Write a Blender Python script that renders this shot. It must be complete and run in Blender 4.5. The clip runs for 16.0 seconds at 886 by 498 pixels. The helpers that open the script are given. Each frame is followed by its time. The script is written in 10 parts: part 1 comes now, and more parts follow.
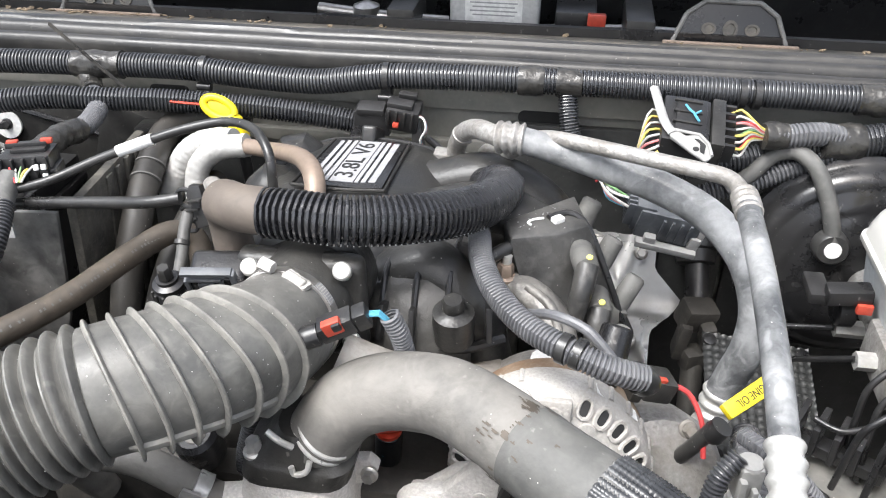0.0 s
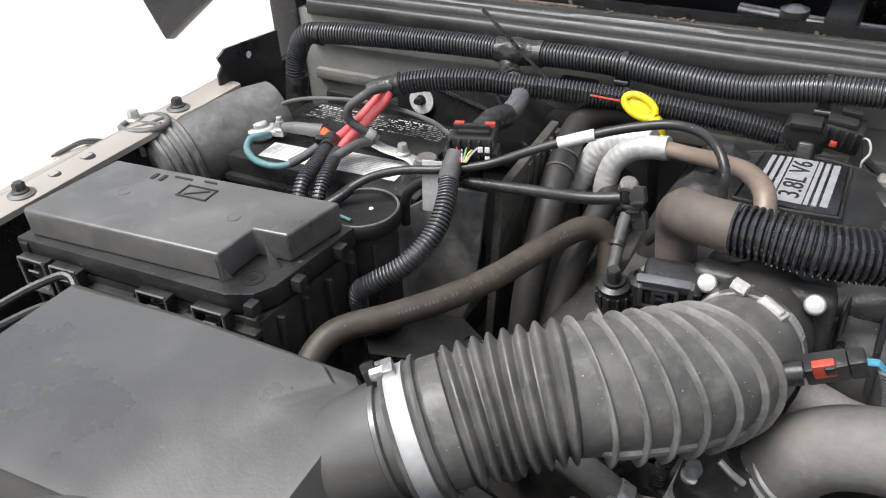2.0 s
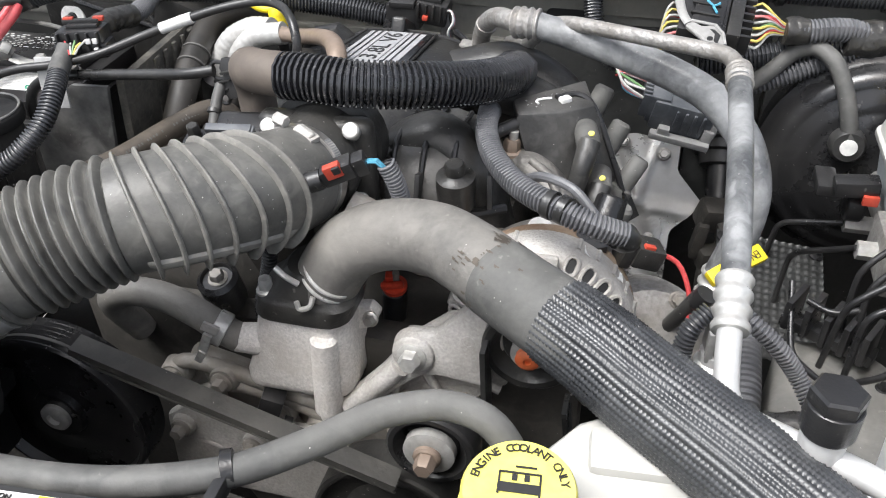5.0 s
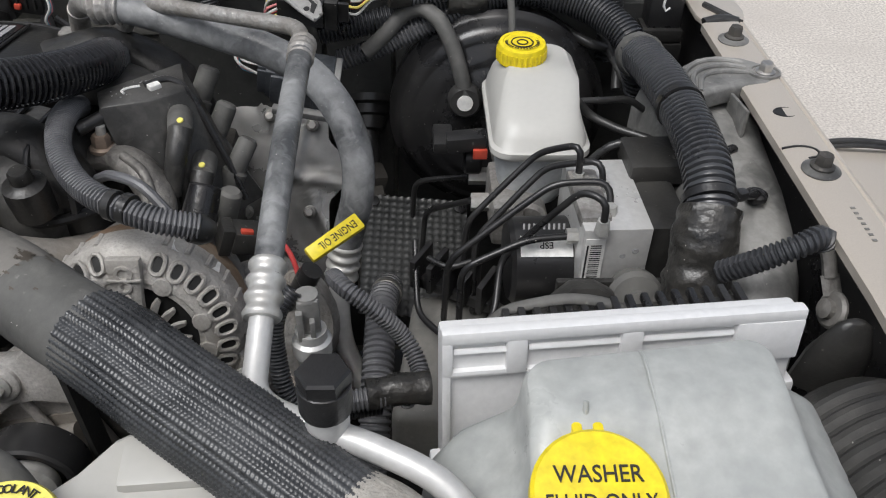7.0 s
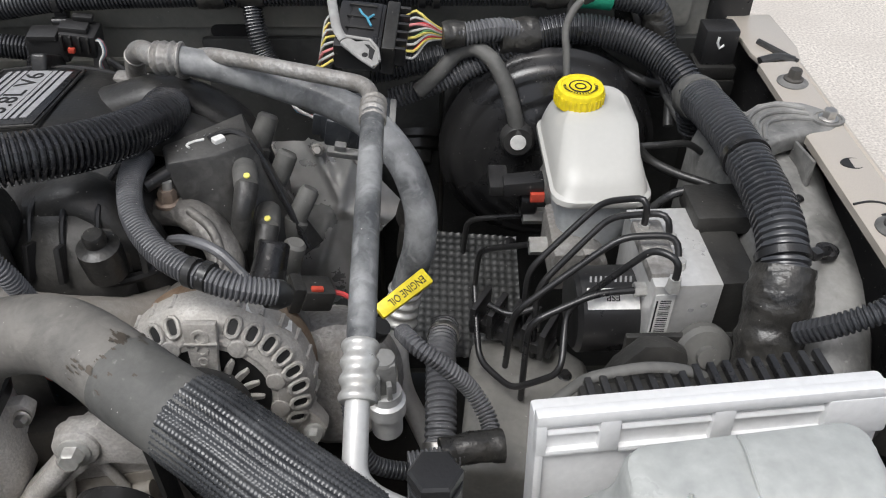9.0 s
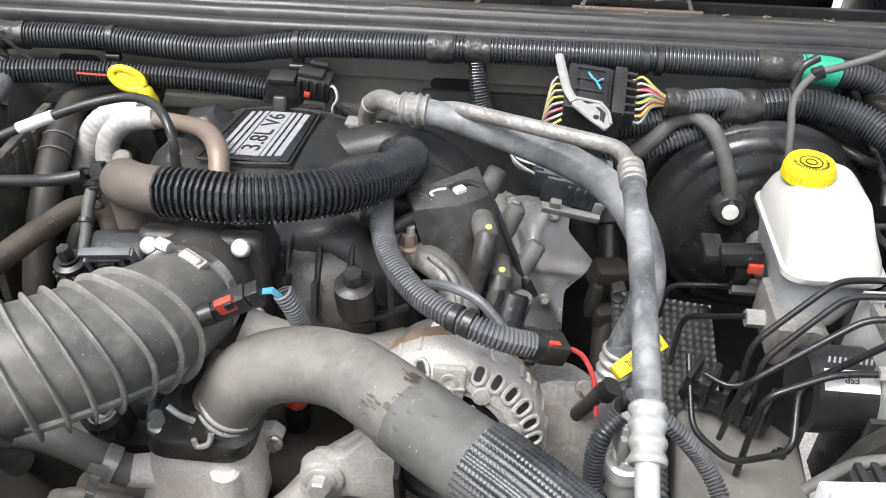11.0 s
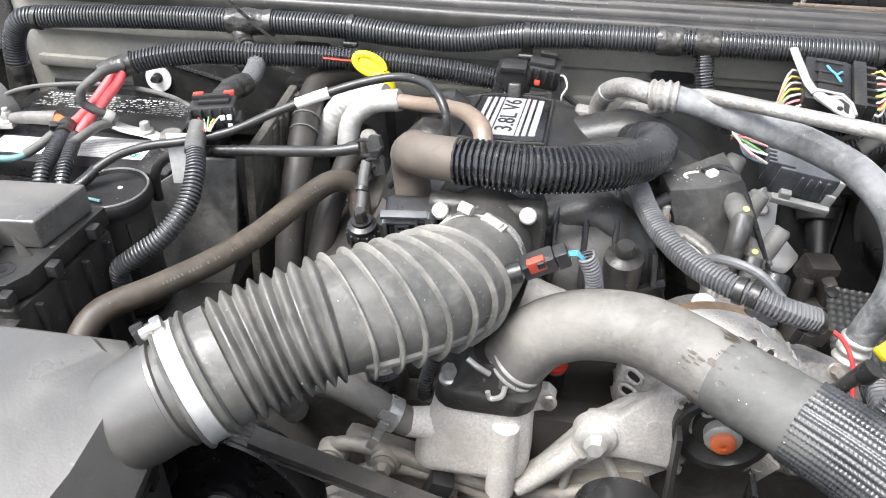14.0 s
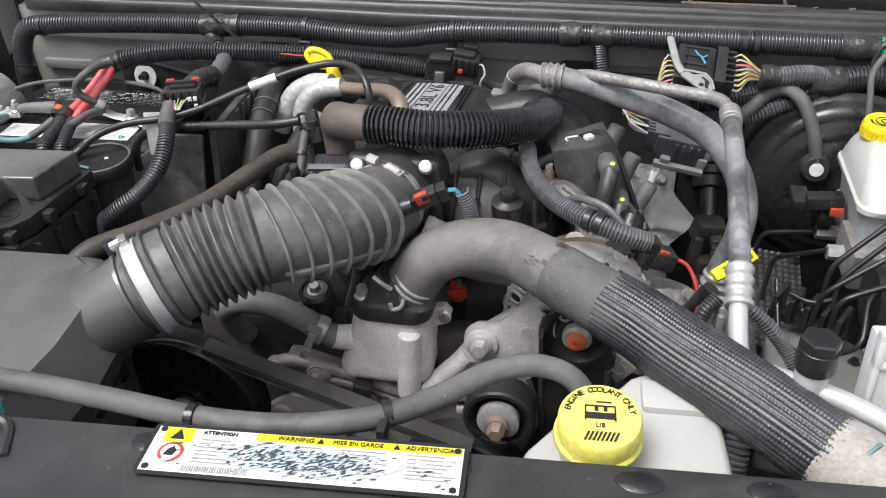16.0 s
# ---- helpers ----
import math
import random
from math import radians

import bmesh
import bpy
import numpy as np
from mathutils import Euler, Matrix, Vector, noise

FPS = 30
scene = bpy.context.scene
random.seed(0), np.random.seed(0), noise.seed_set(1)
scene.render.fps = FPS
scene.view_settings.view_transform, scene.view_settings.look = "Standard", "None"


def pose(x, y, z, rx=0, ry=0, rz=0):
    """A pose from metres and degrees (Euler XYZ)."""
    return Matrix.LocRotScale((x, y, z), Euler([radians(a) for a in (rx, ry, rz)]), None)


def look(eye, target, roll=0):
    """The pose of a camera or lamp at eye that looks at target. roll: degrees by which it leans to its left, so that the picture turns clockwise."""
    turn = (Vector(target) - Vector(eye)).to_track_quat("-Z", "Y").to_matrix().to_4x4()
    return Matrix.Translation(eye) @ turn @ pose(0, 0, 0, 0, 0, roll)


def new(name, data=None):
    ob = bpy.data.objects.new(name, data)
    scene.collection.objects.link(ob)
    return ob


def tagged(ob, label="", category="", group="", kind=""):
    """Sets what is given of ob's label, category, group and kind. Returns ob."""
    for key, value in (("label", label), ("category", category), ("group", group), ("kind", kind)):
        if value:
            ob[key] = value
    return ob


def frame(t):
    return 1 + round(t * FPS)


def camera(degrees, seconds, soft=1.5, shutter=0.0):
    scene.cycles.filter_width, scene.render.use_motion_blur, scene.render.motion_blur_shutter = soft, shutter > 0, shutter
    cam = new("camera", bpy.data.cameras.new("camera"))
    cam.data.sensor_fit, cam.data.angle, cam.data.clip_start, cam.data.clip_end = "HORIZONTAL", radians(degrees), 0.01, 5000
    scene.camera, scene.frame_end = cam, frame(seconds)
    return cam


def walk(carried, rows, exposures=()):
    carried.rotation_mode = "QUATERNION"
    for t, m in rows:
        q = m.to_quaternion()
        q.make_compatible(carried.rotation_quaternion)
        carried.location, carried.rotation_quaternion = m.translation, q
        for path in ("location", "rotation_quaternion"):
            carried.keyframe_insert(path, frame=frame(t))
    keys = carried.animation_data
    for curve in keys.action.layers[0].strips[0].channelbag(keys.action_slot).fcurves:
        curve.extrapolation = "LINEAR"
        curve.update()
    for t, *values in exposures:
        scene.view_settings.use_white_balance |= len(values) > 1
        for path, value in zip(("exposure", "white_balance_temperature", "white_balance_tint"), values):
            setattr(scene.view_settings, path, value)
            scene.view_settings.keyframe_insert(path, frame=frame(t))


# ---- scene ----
cam = camera(56.7, 16.0, soft=1.1)
PATH = [
    (0, (0.005, 0.006, 1.561), (-0.256, 1.645, 0.445), -0.1),
    (0.5, (-0.053, 0.014, 1.557), (-0.448, 1.611, 0.42), -0.6),
    (1, (-0.099, 0.012, 1.555), (-0.699, 1.546, 0.421), -2.4),
    (1.5, (-0.131, 0.0, 1.563), (-0.879, 1.472, 0.434), -3.1),
    (2, (-0.138, -0.016, 1.566), (-0.993, 1.404, 0.446), -3.7),
    (2.5, (-0.117, -0.035, 1.571), (-1.025, 1.353, 0.453), -4.3),
    (3, (-0.086, -0.05, 1.568), (-0.977, 1.353, 0.455), -3.6),
    (3.5, (-0.055, -0.053, 1.559), (-0.945, 1.353, 0.45), -4.2),
    (4, (-0.014, -0.058, 1.543), (-0.874, 1.362, 0.428), -5.3),
    (4.5, (0.029, -0.059, 1.54), (-0.628, 1.433, 0.381), -3.8),
    (4.6, (0.041, -0.059, 1.541), (-0.562, 1.442, 0.365), -3.3),
    (4.9, (0.069, -0.059, 1.528), (-0.388, 1.476, 0.331), -1.7),
    (5, (0.076, -0.059, 1.529), (-0.346, 1.476, 0.32), -1.6),
    (5.2, (0.096, -0.059, 1.527), (-0.265, 1.492, 0.316), -1.4),
    (7.3, (0.242, -0.005, 1.537), (0.338, 1.523, 0.251), 1.4),
    (7.5, (0.245, 0.004, 1.541), (0.349, 1.53, 0.253), 1.3),
    (8, (0.241, 0.015, 1.559), (0.308, 1.532, 0.257), -0.0),
    (8.2, (0.235, 0.018, 1.564), (0.311, 1.529, 0.256), 0.2),
    (10.3, (0.101, 0.016, 1.58), (0.053, 1.579, 0.333), 1.7),
    (10.5, (0.099, 0.012, 1.579), (0.026, 1.589, 0.351), 1.5),
    (11, (0.051, 0.007, 1.586), (-0.096, 1.591, 0.373), 0.9),
    (11.5, (-0.011, 0.001, 1.575), (-0.213, 1.585, 0.371), 0.1),
    (12, (-0.083, -0.005, 1.581), (-0.327, 1.574, 0.378), -0.7),
    (12.5, (-0.138, -0.019, 1.578), (-0.362, 1.564, 0.376), -0.2),
    (13, (-0.158, -0.032, 1.585), (-0.389, 1.549, 0.383), -0.1),
    (13.5, (-0.151, -0.05, 1.587), (-0.425, 1.53, 0.393), -0.2),
    (14, (-0.101, -0.065, 1.58), (-0.434, 1.509, 0.391), -0.7),
    (14.5, (-0.071, -0.067, 1.576), (-0.44, 1.502, 0.391), -1.2),
    (15, (-0.033, -0.083, 1.573), (-0.405, 1.487, 0.391), -1.2),
    (15.5, (0.016, -0.13, 1.585), (-0.35, 1.446, 0.41), -1.4),
    (16, (0.031, -0.218, 1.612), (-0.34, 1.38, 0.467), -2.0),
]
EXPOSURE = [(0, 1.8), (0.5, 2.0), (1.0, 1.95), (1.5, 1.5), (2.0, 1.0), (2.5, 0.7), (3.0, 0.55), (3.5, 0.6), (4.5, 1.08), (5, 1.34), (7.3, 0.25), (8.2, 0.4), (10.5, 1.05), (11, 1.4), (12.5, 1.88), (14.5, 1.95), (15.5, 1.78), (16, 0.92)]
walk(cam, [(t, look(eye, target, roll)) for t, eye, target, roll in PATH], EXPOSURE)

# ---- light ----
world = bpy.data.worlds.new("sky")
scene.world = world
world.use_nodes = True
wn = world.node_tree
sky = wn.nodes.new("ShaderNodeTexSky")
sky.sky_type = "NISHITA"
sky.sun_disc = False
sky.sun_elevation, sky.sun_rotation = radians(67), radians(200)
sky.air_density, sky.dust_density, sky.ozone_density = 1.0, 4.0, 1.0
wn.nodes["Background"].inputs["Strength"].default_value = 0.108
haze = wn.nodes.new("ShaderNodeHueSaturation")
haze.inputs["Saturation"].default_value = 0.5
wn.links.new(sky.outputs["Color"], haze.inputs["Color"])
wn.links.new(haze.outputs["Color"], wn.nodes["Background"].inputs["Color"])
sun_data = bpy.data.lights.new("sun", "SUN")
sun_data.energy, sun_data.angle, sun_data.color = 1.85, radians(30), (0.975, 0.985, 0.995)
sun = new("sun", sun_data)
sun.matrix_world = look((-1.45, -0.5, 4.2), (-0.2, 0.5, 1.1))


# ---- materials ----
def mat(name, col, rough=0.5, metal=0.0, dust=None, amount=0.0, scale=9.0, bump=0.15, grain=180.0, var=0.15, spec=0.5, coat=0.0, trans=0.0, lumps=0.0, grit=True):
    """Plain surface with fine grain, uneven gloss, and dust or wear of another colour in patches."""
    m = bpy.data.materials.new(name)
    m.use_nodes = True
    nt = m.node_tree
    n, l = nt.nodes, nt.links
    b = n["Principled BSDF"]
    tc = n.new("ShaderNodeTexCoord")
    fine, wide = n.new("ShaderNodeTexNoise"), n.new("ShaderNodeTexNoise")
    fine.inputs["Scale"].default_value, fine.inputs["Detail"].default_value = grain, 4
    wide.inputs["Scale"].default_value, wide.inputs["Detail"].default_value = scale, 6
    wide.inputs["Roughness"].default_value = 0.65
    l.new(tc.outputs["Object"], fine.inputs["Vector"])
    l.new(tc.outputs["Object"], wide.inputs["Vector"])
    mul = n.new("ShaderNodeMapRange")
    mul.inputs["From Min"].default_value, mul.inputs["From Max"].default_value = 0.3, 0.7
    mul.inputs["To Min"].default_value, mul.inputs["To Max"].default_value = 1 - var, 1 + var
    l.new(fine.outputs["Fac"], mul.inputs["Value"])
    base = n.new("ShaderNodeMix")
    base.data_type, base.blend_type = "RGBA", "MULTIPLY"
    base.inputs["Factor"].default_value = 1.0
    base.inputs[6].default_value = (*col, 1)
    l.new(mul.outputs["Result"], base.inputs[7])
    out = base.outputs[2]
    if dust:
        ramp = n.new("ShaderNodeMapRange")
        ramp.inputs["From Min"].default_value, ramp.inputs["From Max"].default_value = 0.35, 0.68
        ramp.inputs["To Min"].default_value, ramp.inputs["To Max"].default_value = amount * 0.18, min(1.0, amount * 1.7)
        l.new(wide.outputs["Fac"], ramp.inputs["Value"])
        mix = n.new("ShaderNodeMix")
        mix.data_type = "RGBA"
        l.new(ramp.outputs["Result"], mix.inputs["Factor"])
        l.new(out, mix.inputs[6])
        mix.inputs[7].default_value = (*dust, 1)
        out = mix.outputs[2]
        # scattered specks and smears of the same dirt
        speck = n.new("ShaderNodeTexNoise")
        speck.inputs["Scale"].default_value, speck.inputs["Detail"].default_value = 150 + scale, 2
        l.new(tc.outputs["Object"], speck.inputs["Vector"])
        sr = n.new("ShaderNodeMapRange")
        sr.inputs["From Min"].default_value, sr.inputs["From Max"].default_value = 0.7, 0.78
        sr.inputs["To Min"].default_value, sr.inputs["To Max"].default_value = 0.0, 0.0 if sum(col) > 1.1 else 0.4
        l.new(speck.outputs["Fac"], sr.inputs["Value"])
        smear = n.new("ShaderNodeTexNoise")
        smear.inputs["Scale"].default_value, smear.inputs["Detail"].default_value = 3.2 * scale, 5
        smear.inputs["Distortion"].default_value = 1.2
        l.new(tc.outputs["Object"], smear.inputs["Vector"])
        mr = n.new("ShaderNodeMapRange")
        mr.inputs["From Min"].default_value, mr.inputs["From Max"].default_value = 0.52, 0.66
        mr.inputs["To Min"].default_value, mr.inputs["To Max"].default_value = 0.0, (0.08 if sum(col) > 1.1 else 0.28) * min(1.0, amount * 2)
        l.new(smear.outputs["Fac"], mr.inputs["Value"])
        add = n.new("ShaderNodeMath")
        add.operation, add.use_clamp = "ADD", True
        l.new(sr.outputs["Result"], add.inputs[0])
        l.new(mr.outputs["Result"], add.inputs[1])
        mix2 = n.new("ShaderNodeMix")
        mix2.data_type = "RGBA"
        l.new(add.outputs[0], mix2.inputs["Factor"])
        l.new(out, mix2.inputs[6])
        mix2.inputs[7].default_value = (*(min(0.8, 1.25 * c) for c in dust), 1)
        out = mix2.outputs[2]
    if dust and grit and sum(col) < 0.6:
        # single grains of pale grit, a few to a square centimetre
        cell = n.new("ShaderNodeTexVoronoi")
        cell.inputs["Scale"].default_value = 230
        l.new(tc.outputs["Object"], cell.inputs["Vector"])
        near, pick, both = (n.new("ShaderNodeMath") for _ in range(3))
        near.operation, pick.operation, both.operation = "LESS_THAN", "GREATER_THAN", "MULTIPLY"
        near.inputs[1].default_value, pick.inputs[1].default_value = 0.1, 0.93
        split = n.new("ShaderNodeSeparateColor")
        l.new(cell.outputs["Color"], split.inputs["Color"])
        l.new(cell.outputs["Distance"], near.inputs[0])
        l.new(split.outputs["Red"], pick.inputs[0])
        l.new(near.outputs[0], both.inputs[0])
        l.new(pick.outputs[0], both.inputs[1])
        grit = n.new("ShaderNodeMix")
        grit.data_type = "RGBA"
        l.new(both.outputs[0], grit.inputs["Factor"])
        l.new(out, grit.inputs[6])
        grit.inputs[7].default_value = (0.42, 0.4, 0.37, 1)
        out = grit.outputs[2]
    l.new(out, b.inputs["Base Color"])
    rr = n.new("ShaderNodeMapRange")
    rr.inputs["From Min"].default_value, rr.inputs["From Max"].default_value = 0.3, 0.7
    rr.inputs["To Min"].default_value, rr.inputs["To Max"].default_value = max(0.02, rough - 0.1), min(1, rough + 0.12)
    l.new(wide.outputs["Fac"], rr.inputs["Value"])
    l.new(rr.outputs["Result"], b.inputs["Roughness"])
    b.inputs["Metallic"].default_value = metal
    b.inputs["Specular IOR Level"].default_value = spec
    b.inputs["Coat Weight"].default_value = coat
    b.inputs["Transmission Weight"].default_value = trans
    if bump:
        bp = n.new("ShaderNodeBump")
        bp.inputs["Strength"].default_value, bp.inputs["Distance"].default_value = bump, 0.002
        l.new(fine.outputs["Fac"], bp.inputs["Height"])
        if lumps:
            lp, mid = n.new("ShaderNodeBump"), n.new("ShaderNodeTexNoise")
            mid.inputs["Scale"].default_value, mid.inputs["Detail"].default_value = grain * 0.22, 3
            l.new(tc.outputs["Object"], mid.inputs["Vector"])
            lp.inputs["Strength"].default_value, lp.inputs["Distance"].default_value = lumps, 0.006
            l.new(mid.outputs["Fac"], lp.inputs["Height"])
            l.new(lp.outputs["Normal"], bp.inputs["Normal"])
        l.new(bp.outputs["Normal"], b.inputs["Normal"])
    return m


DUST = (0.2, 0.19, 0.17)
GREYD = (0.16, 0.155, 0.145)
M = {
    "rubber": mat("rubber", (0.016, 0.016, 0.016), 0.33, dust=GREYD, amount=0.08, scale=14),
    "rubber_dusty": mat("rubber_dusty", (0.055, 0.055, 0.053), 0.62, dust=(0.2, 0.195, 0.18), amount=0.3, scale=10, bump=0.25),
    "hose_rad": mat("hose_rad", (0.085, 0.082, 0.077), 0.6, dust=(0.215, 0.203, 0.183), amount=0.5, scale=11, bump=0.3, var=0.22),
    "bellows_crest": mat("bellows_crest", (0.1, 0.098, 0.092), 0.5, dust=(0.26, 0.25, 0.225), amount=0.5, scale=24, bump=0.2),
    "bellows": mat("bellows", (0.056, 0.056, 0.053), 0.44, dust=(0.205, 0.198, 0.18), amount=0.4, scale=18, bump=0.2),
    "rubber_umber": mat("rubber_umber", (0.016, 0.015, 0.0138), 0.55, dust=(0.058, 0.052, 0.044), amount=0.35, scale=12),
    "rubber_brown": mat("rubber_brown", (0.03, 0.0255, 0.021), 0.52, dust=(0.1, 0.082, 0.063), amount=0.5, scale=14),
    "brown_elbow": mat("brown_elbow", (0.064, 0.054, 0.046), 0.6, dust=(0.13, 0.108, 0.09), amount=0.5, scale=14),
    "conduit": mat("conduit", (0.024, 0.025, 0.028), 0.3, dust=(0.11, 0.112, 0.117), amount=0.12, scale=16, spec=0.75, bump=0.03, grit=False),
    "conduit_dusty": mat("conduit_dusty", (0.062, 0.064, 0.069), 0.45, dust=(0.18, 0.18, 0.186), amount=0.45, scale=16, bump=0.1),
    "plastic": mat("plastic", (0.01, 0.01, 0.011), 0.3, dust=GREYD, amount=0.06, scale=8, bump=0.12, grain=420),
    "plastic_dusty": mat("plastic_dusty", (0.012, 0.012, 0.012), 0.38, dust=DUST, amount=0.085, scale=12, bump=0.2, grain=300, spec=0.42),
    "plastic_grey": mat("plastic_grey", (0.45, 0.45, 0.445), 0.48, dust=(0.3, 0.29, 0.27), amount=0.25, scale=20),
    # dusty black plastic; base and dust lightened to carry part of the sky sheen
    "airbox": mat("airbox", (0.058, 0.0565, 0.0535), 0.32, dust=(0.15, 0.144, 0.133), amount=0.38, scale=3, spec=1.0, bump=0.06, grain=500, grit=False),
    "black_paint": mat("black_paint", (0.01, 0.01, 0.011), 0.3, dust=GREYD, amount=0.06, scale=10, bump=0.03),
    "tape": mat("tape", (0.014, 0.014, 0.014), 0.33, dust=(0.11, 0.102, 0.088), amount=0.2, scale=45, bump=0.9, grain=110, lumps=0.5),
    "firewall": mat("firewall", (0.15, 0.15, 0.14), 0.45, dust=(0.25, 0.24, 0.21), amount=0.5, scale=7, bump=0.15),
    "cowl": mat("cowl", (0.03, 0.03, 0.029), 0.45, dust=(0.15, 0.132, 0.105), amount=0.45, scale=11, bump=0.3),
    "alu_cast": mat("alu_cast", (0.72, 0.695, 0.665), 0.6, 0.05, dust=(0.5, 0.465, 0.42), amount=0.5, scale=22, bump=0.45, grain=420, lumps=0.1, var=0.2),
    "alu_mid": mat("alu_mid", (0.5, 0.485, 0.465), 0.5, 0.15, dust=(0.3, 0.28, 0.25), amount=0.5, scale=20, bump=0.4, grain=400, lumps=0.1, var=0.2),
    "alu_dull": mat("alu_dull", (0.4, 0.39, 0.375), 0.46, 0.4, dust=(0.2, 0.185, 0.165), amount=0.55, scale=22, bump=0.6, grain=240, lumps=0.25, var=0.25),
    "alu_bright": mat("alu_bright", (0.58, 0.577, 0.565), 0.36, 0.35, dust=(0.46, 0.455, 0.44), amount=0.25, scale=18, bump=0.1, var=0.08),
    "tin": mat("tin", (0.68, 0.68, 0.67), 0.26, 0.6, dust=(0.4, 0.39, 0.37), amount=0.35, scale=9, bump=0.2, grain=40),
    "cast_dirty": mat("cast_dirty", (0.32, 0.305, 0.285), 0.55, 0.2, dust=(0.22, 0.195, 0.165), amount=0.7, scale=16, bump=0.5, grain=160),
    "liner": mat("liner", (0.032, 0.032, 0.031), 0.42, dust=(0.22, 0.216, 0.205), amount=0.52, scale=14, bump=0.15),
    # as airbox, some of the lid's sky sheen sits in these colours
    "plastic_lid": mat("plastic_lid", (0.055, 0.0535, 0.051), 0.34, dust=(0.19, 0.183, 0.17), amount=0.42, spec=1.0, scale=7, bump=0.1, grain=420, grit=False),
    "steel": mat("steel", (0.55, 0.54, 0.52), 0.35, 0.9, dust=(0.3, 0.26, 0.22), amount=0.25, scale=30, bump=0.1),
    "zinc": mat("zinc", (0.55, 0.55, 0.53), 0.36, 0.5, dust=(0.36, 0.34, 0.31), amount=0.35, scale=60, bump=0.1),
    "copper": mat("copper", (0.22, 0.168, 0.132), 0.48, 0.3, dust=(0.245, 0.19, 0.15), amount=0.6, scale=20, bump=0.15),
    "foil": mat("foil", (0.54, 0.54, 0.525), 0.42, 0.3, dust=(0.42, 0.405, 0.38), amount=0.4, scale=25, bump=0.3, grain=150),
    "ac_hose": mat("ac_hose", (0.032, 0.034, 0.037), 0.46, dust=(0.36, 0.365, 0.365), amount=0.48, scale=17, bump=0.25, var=0.3, lumps=0.12),
    "yellow": mat("yellow", (0.78, 0.62, 0.012), 0.42, dust=(0.5, 0.38, 0.05), amount=0.12, scale=30, bump=0.05),
    "red": mat("red", (0.45, 0.06, 0.035), 0.4, bump=0.05),
    "red_cable": mat("red_cable", (0.66, 0.08, 0.09), 0.45, dust=(0.5, 0.2, 0.19), amount=0.25, scale=30, bump=0.05),
    "orange": mat("orange", (0.62, 0.12, 0.03), 0.5, dust=(0.3, 0.15, 0.1), amount=0.3, scale=40),
    "teal": mat("teal", (0.07, 0.2, 0.215), 0.5, dust=(0.16, 0.24, 0.245), amount=0.4, scale=30),
    "green": mat("green", (0.02, 0.3, 0.18), 0.5, bump=0.1),
    "blue": mat("blue", (0.08, 0.3, 0.42), 0.4, bump=0.0),
    "white": mat("white", (0.72, 0.72, 0.7), 0.5, dust=(0.5, 0.48, 0.44), amount=0.15, scale=30, bump=0.03),
    "white_nylon": mat("white_nylon", (0.45, 0.445, 0.42), 0.38, dust=(0.4, 0.385, 0.35), amount=0.14, scale=5, bump=0.03, var=0.02),
    "nylon_grey": mat("nylon_grey", (0.42, 0.45, 0.47), 0.4, dust=(0.5, 0.5, 0.48), amount=0.3, scale=12, bump=0.05),
    "tank": mat("tank", (0.4, 0.41, 0.395), 0.36, dust=(0.27, 0.285, 0.28), amount=0.42, scale=22, bump=0.12, grain=90, var=0.14),
    "gold_paint": mat("gold_paint", (0.5, 0.45, 0.39), 0.34, 0.3, dust=(0.52, 0.475, 0.42), amount=0.2, scale=2, bump=0.02, grain=1200, coat=0.5, var=0.06),
    "dark": mat("dark", (0.012, 0.012, 0.012), 0.7, dust=(0.05, 0.045, 0.04), amount=0.4, scale=12, bump=0.4, grain=60),
    "block": mat("block", (0.024, 0.023, 0.022), 0.6, 0.1, dust=(0.12, 0.11, 0.095), amount=0.32, scale=14, bump=0.4, grain=120),
    "insul": mat("insul", (0.016, 0.017, 0.017), 0.42, dust=(0.1, 0.1, 0.095), amount=0.2, scale=14),
    "seal": mat("seal", (0.014, 0.014, 0.014), 0.38, dust=(0.12, 0.11, 0.095), amount=0.12, scale=16, bump=0.1),
    "braid": mat("braid", (0.018, 0.019, 0.021), 0.3, dust=(0.16, 0.165, 0.17), amount=0.2, scale=10, bump=0.1),
    "cover_grey": mat("cover_grey", (0.14, 0.138, 0.13), 0.6, dust=(0.22, 0.21, 0.19), amount=0.5, scale=12),
    "wire_red": mat("wire_red", (0.45, 0.05, 0.05), 0.4, bump=0),
    "wire_yellow": mat("wire_yellow", (0.6, 0.5, 0.12), 0.4, bump=0),
    "wire_white": mat("wire_white", (0.42, 0.42, 0.4), 0.4, bump=0),
    "wire_green": mat("wire_green", (0.12, 0.24, 0.1), 0.4, bump=0),
    "wire_pink": mat("wire_pink", (0.55, 0.2, 0.2), 0.4, bump=0),
    "ink": mat("ink", (0.012, 0.012, 0.012), 0.6, bump=0),
    "smudge": mat("smudge", (0.025, 0.03, 0.037), 0.55, dust=(0.1, 0.115, 0.13), amount=0.4, scale=120, bump=0),
    "cap_yellow": mat("cap_yellow", (0.78, 0.7, 0.13), 0.42, dust=(0.7, 0.62, 0.25), amount=0.15, scale=30, bump=0.05),
    "ink_grey": mat("ink_grey", (0.3, 0.3, 0.3), 0.6, bump=0),
    "silver_ink": mat("silver_ink", (0.36, 0.36, 0.37), 0.5, 0.1, dust=(0.25, 0.25, 0.25), amount=0.3, scale=60, bump=0.02),
    "litter": mat("litter", (0.1, 0.075, 0.045), 0.85, dust=(0.17, 0.13, 0.085), amount=0.5, scale=90, bump=0.2),
    "alu_white": mat("alu_white", (0.76, 0.76, 0.76), 0.36, 0.15, dust=(0.6, 0.6, 0.59), amount=0.2, scale=18, bump=0.08, var=0.05),
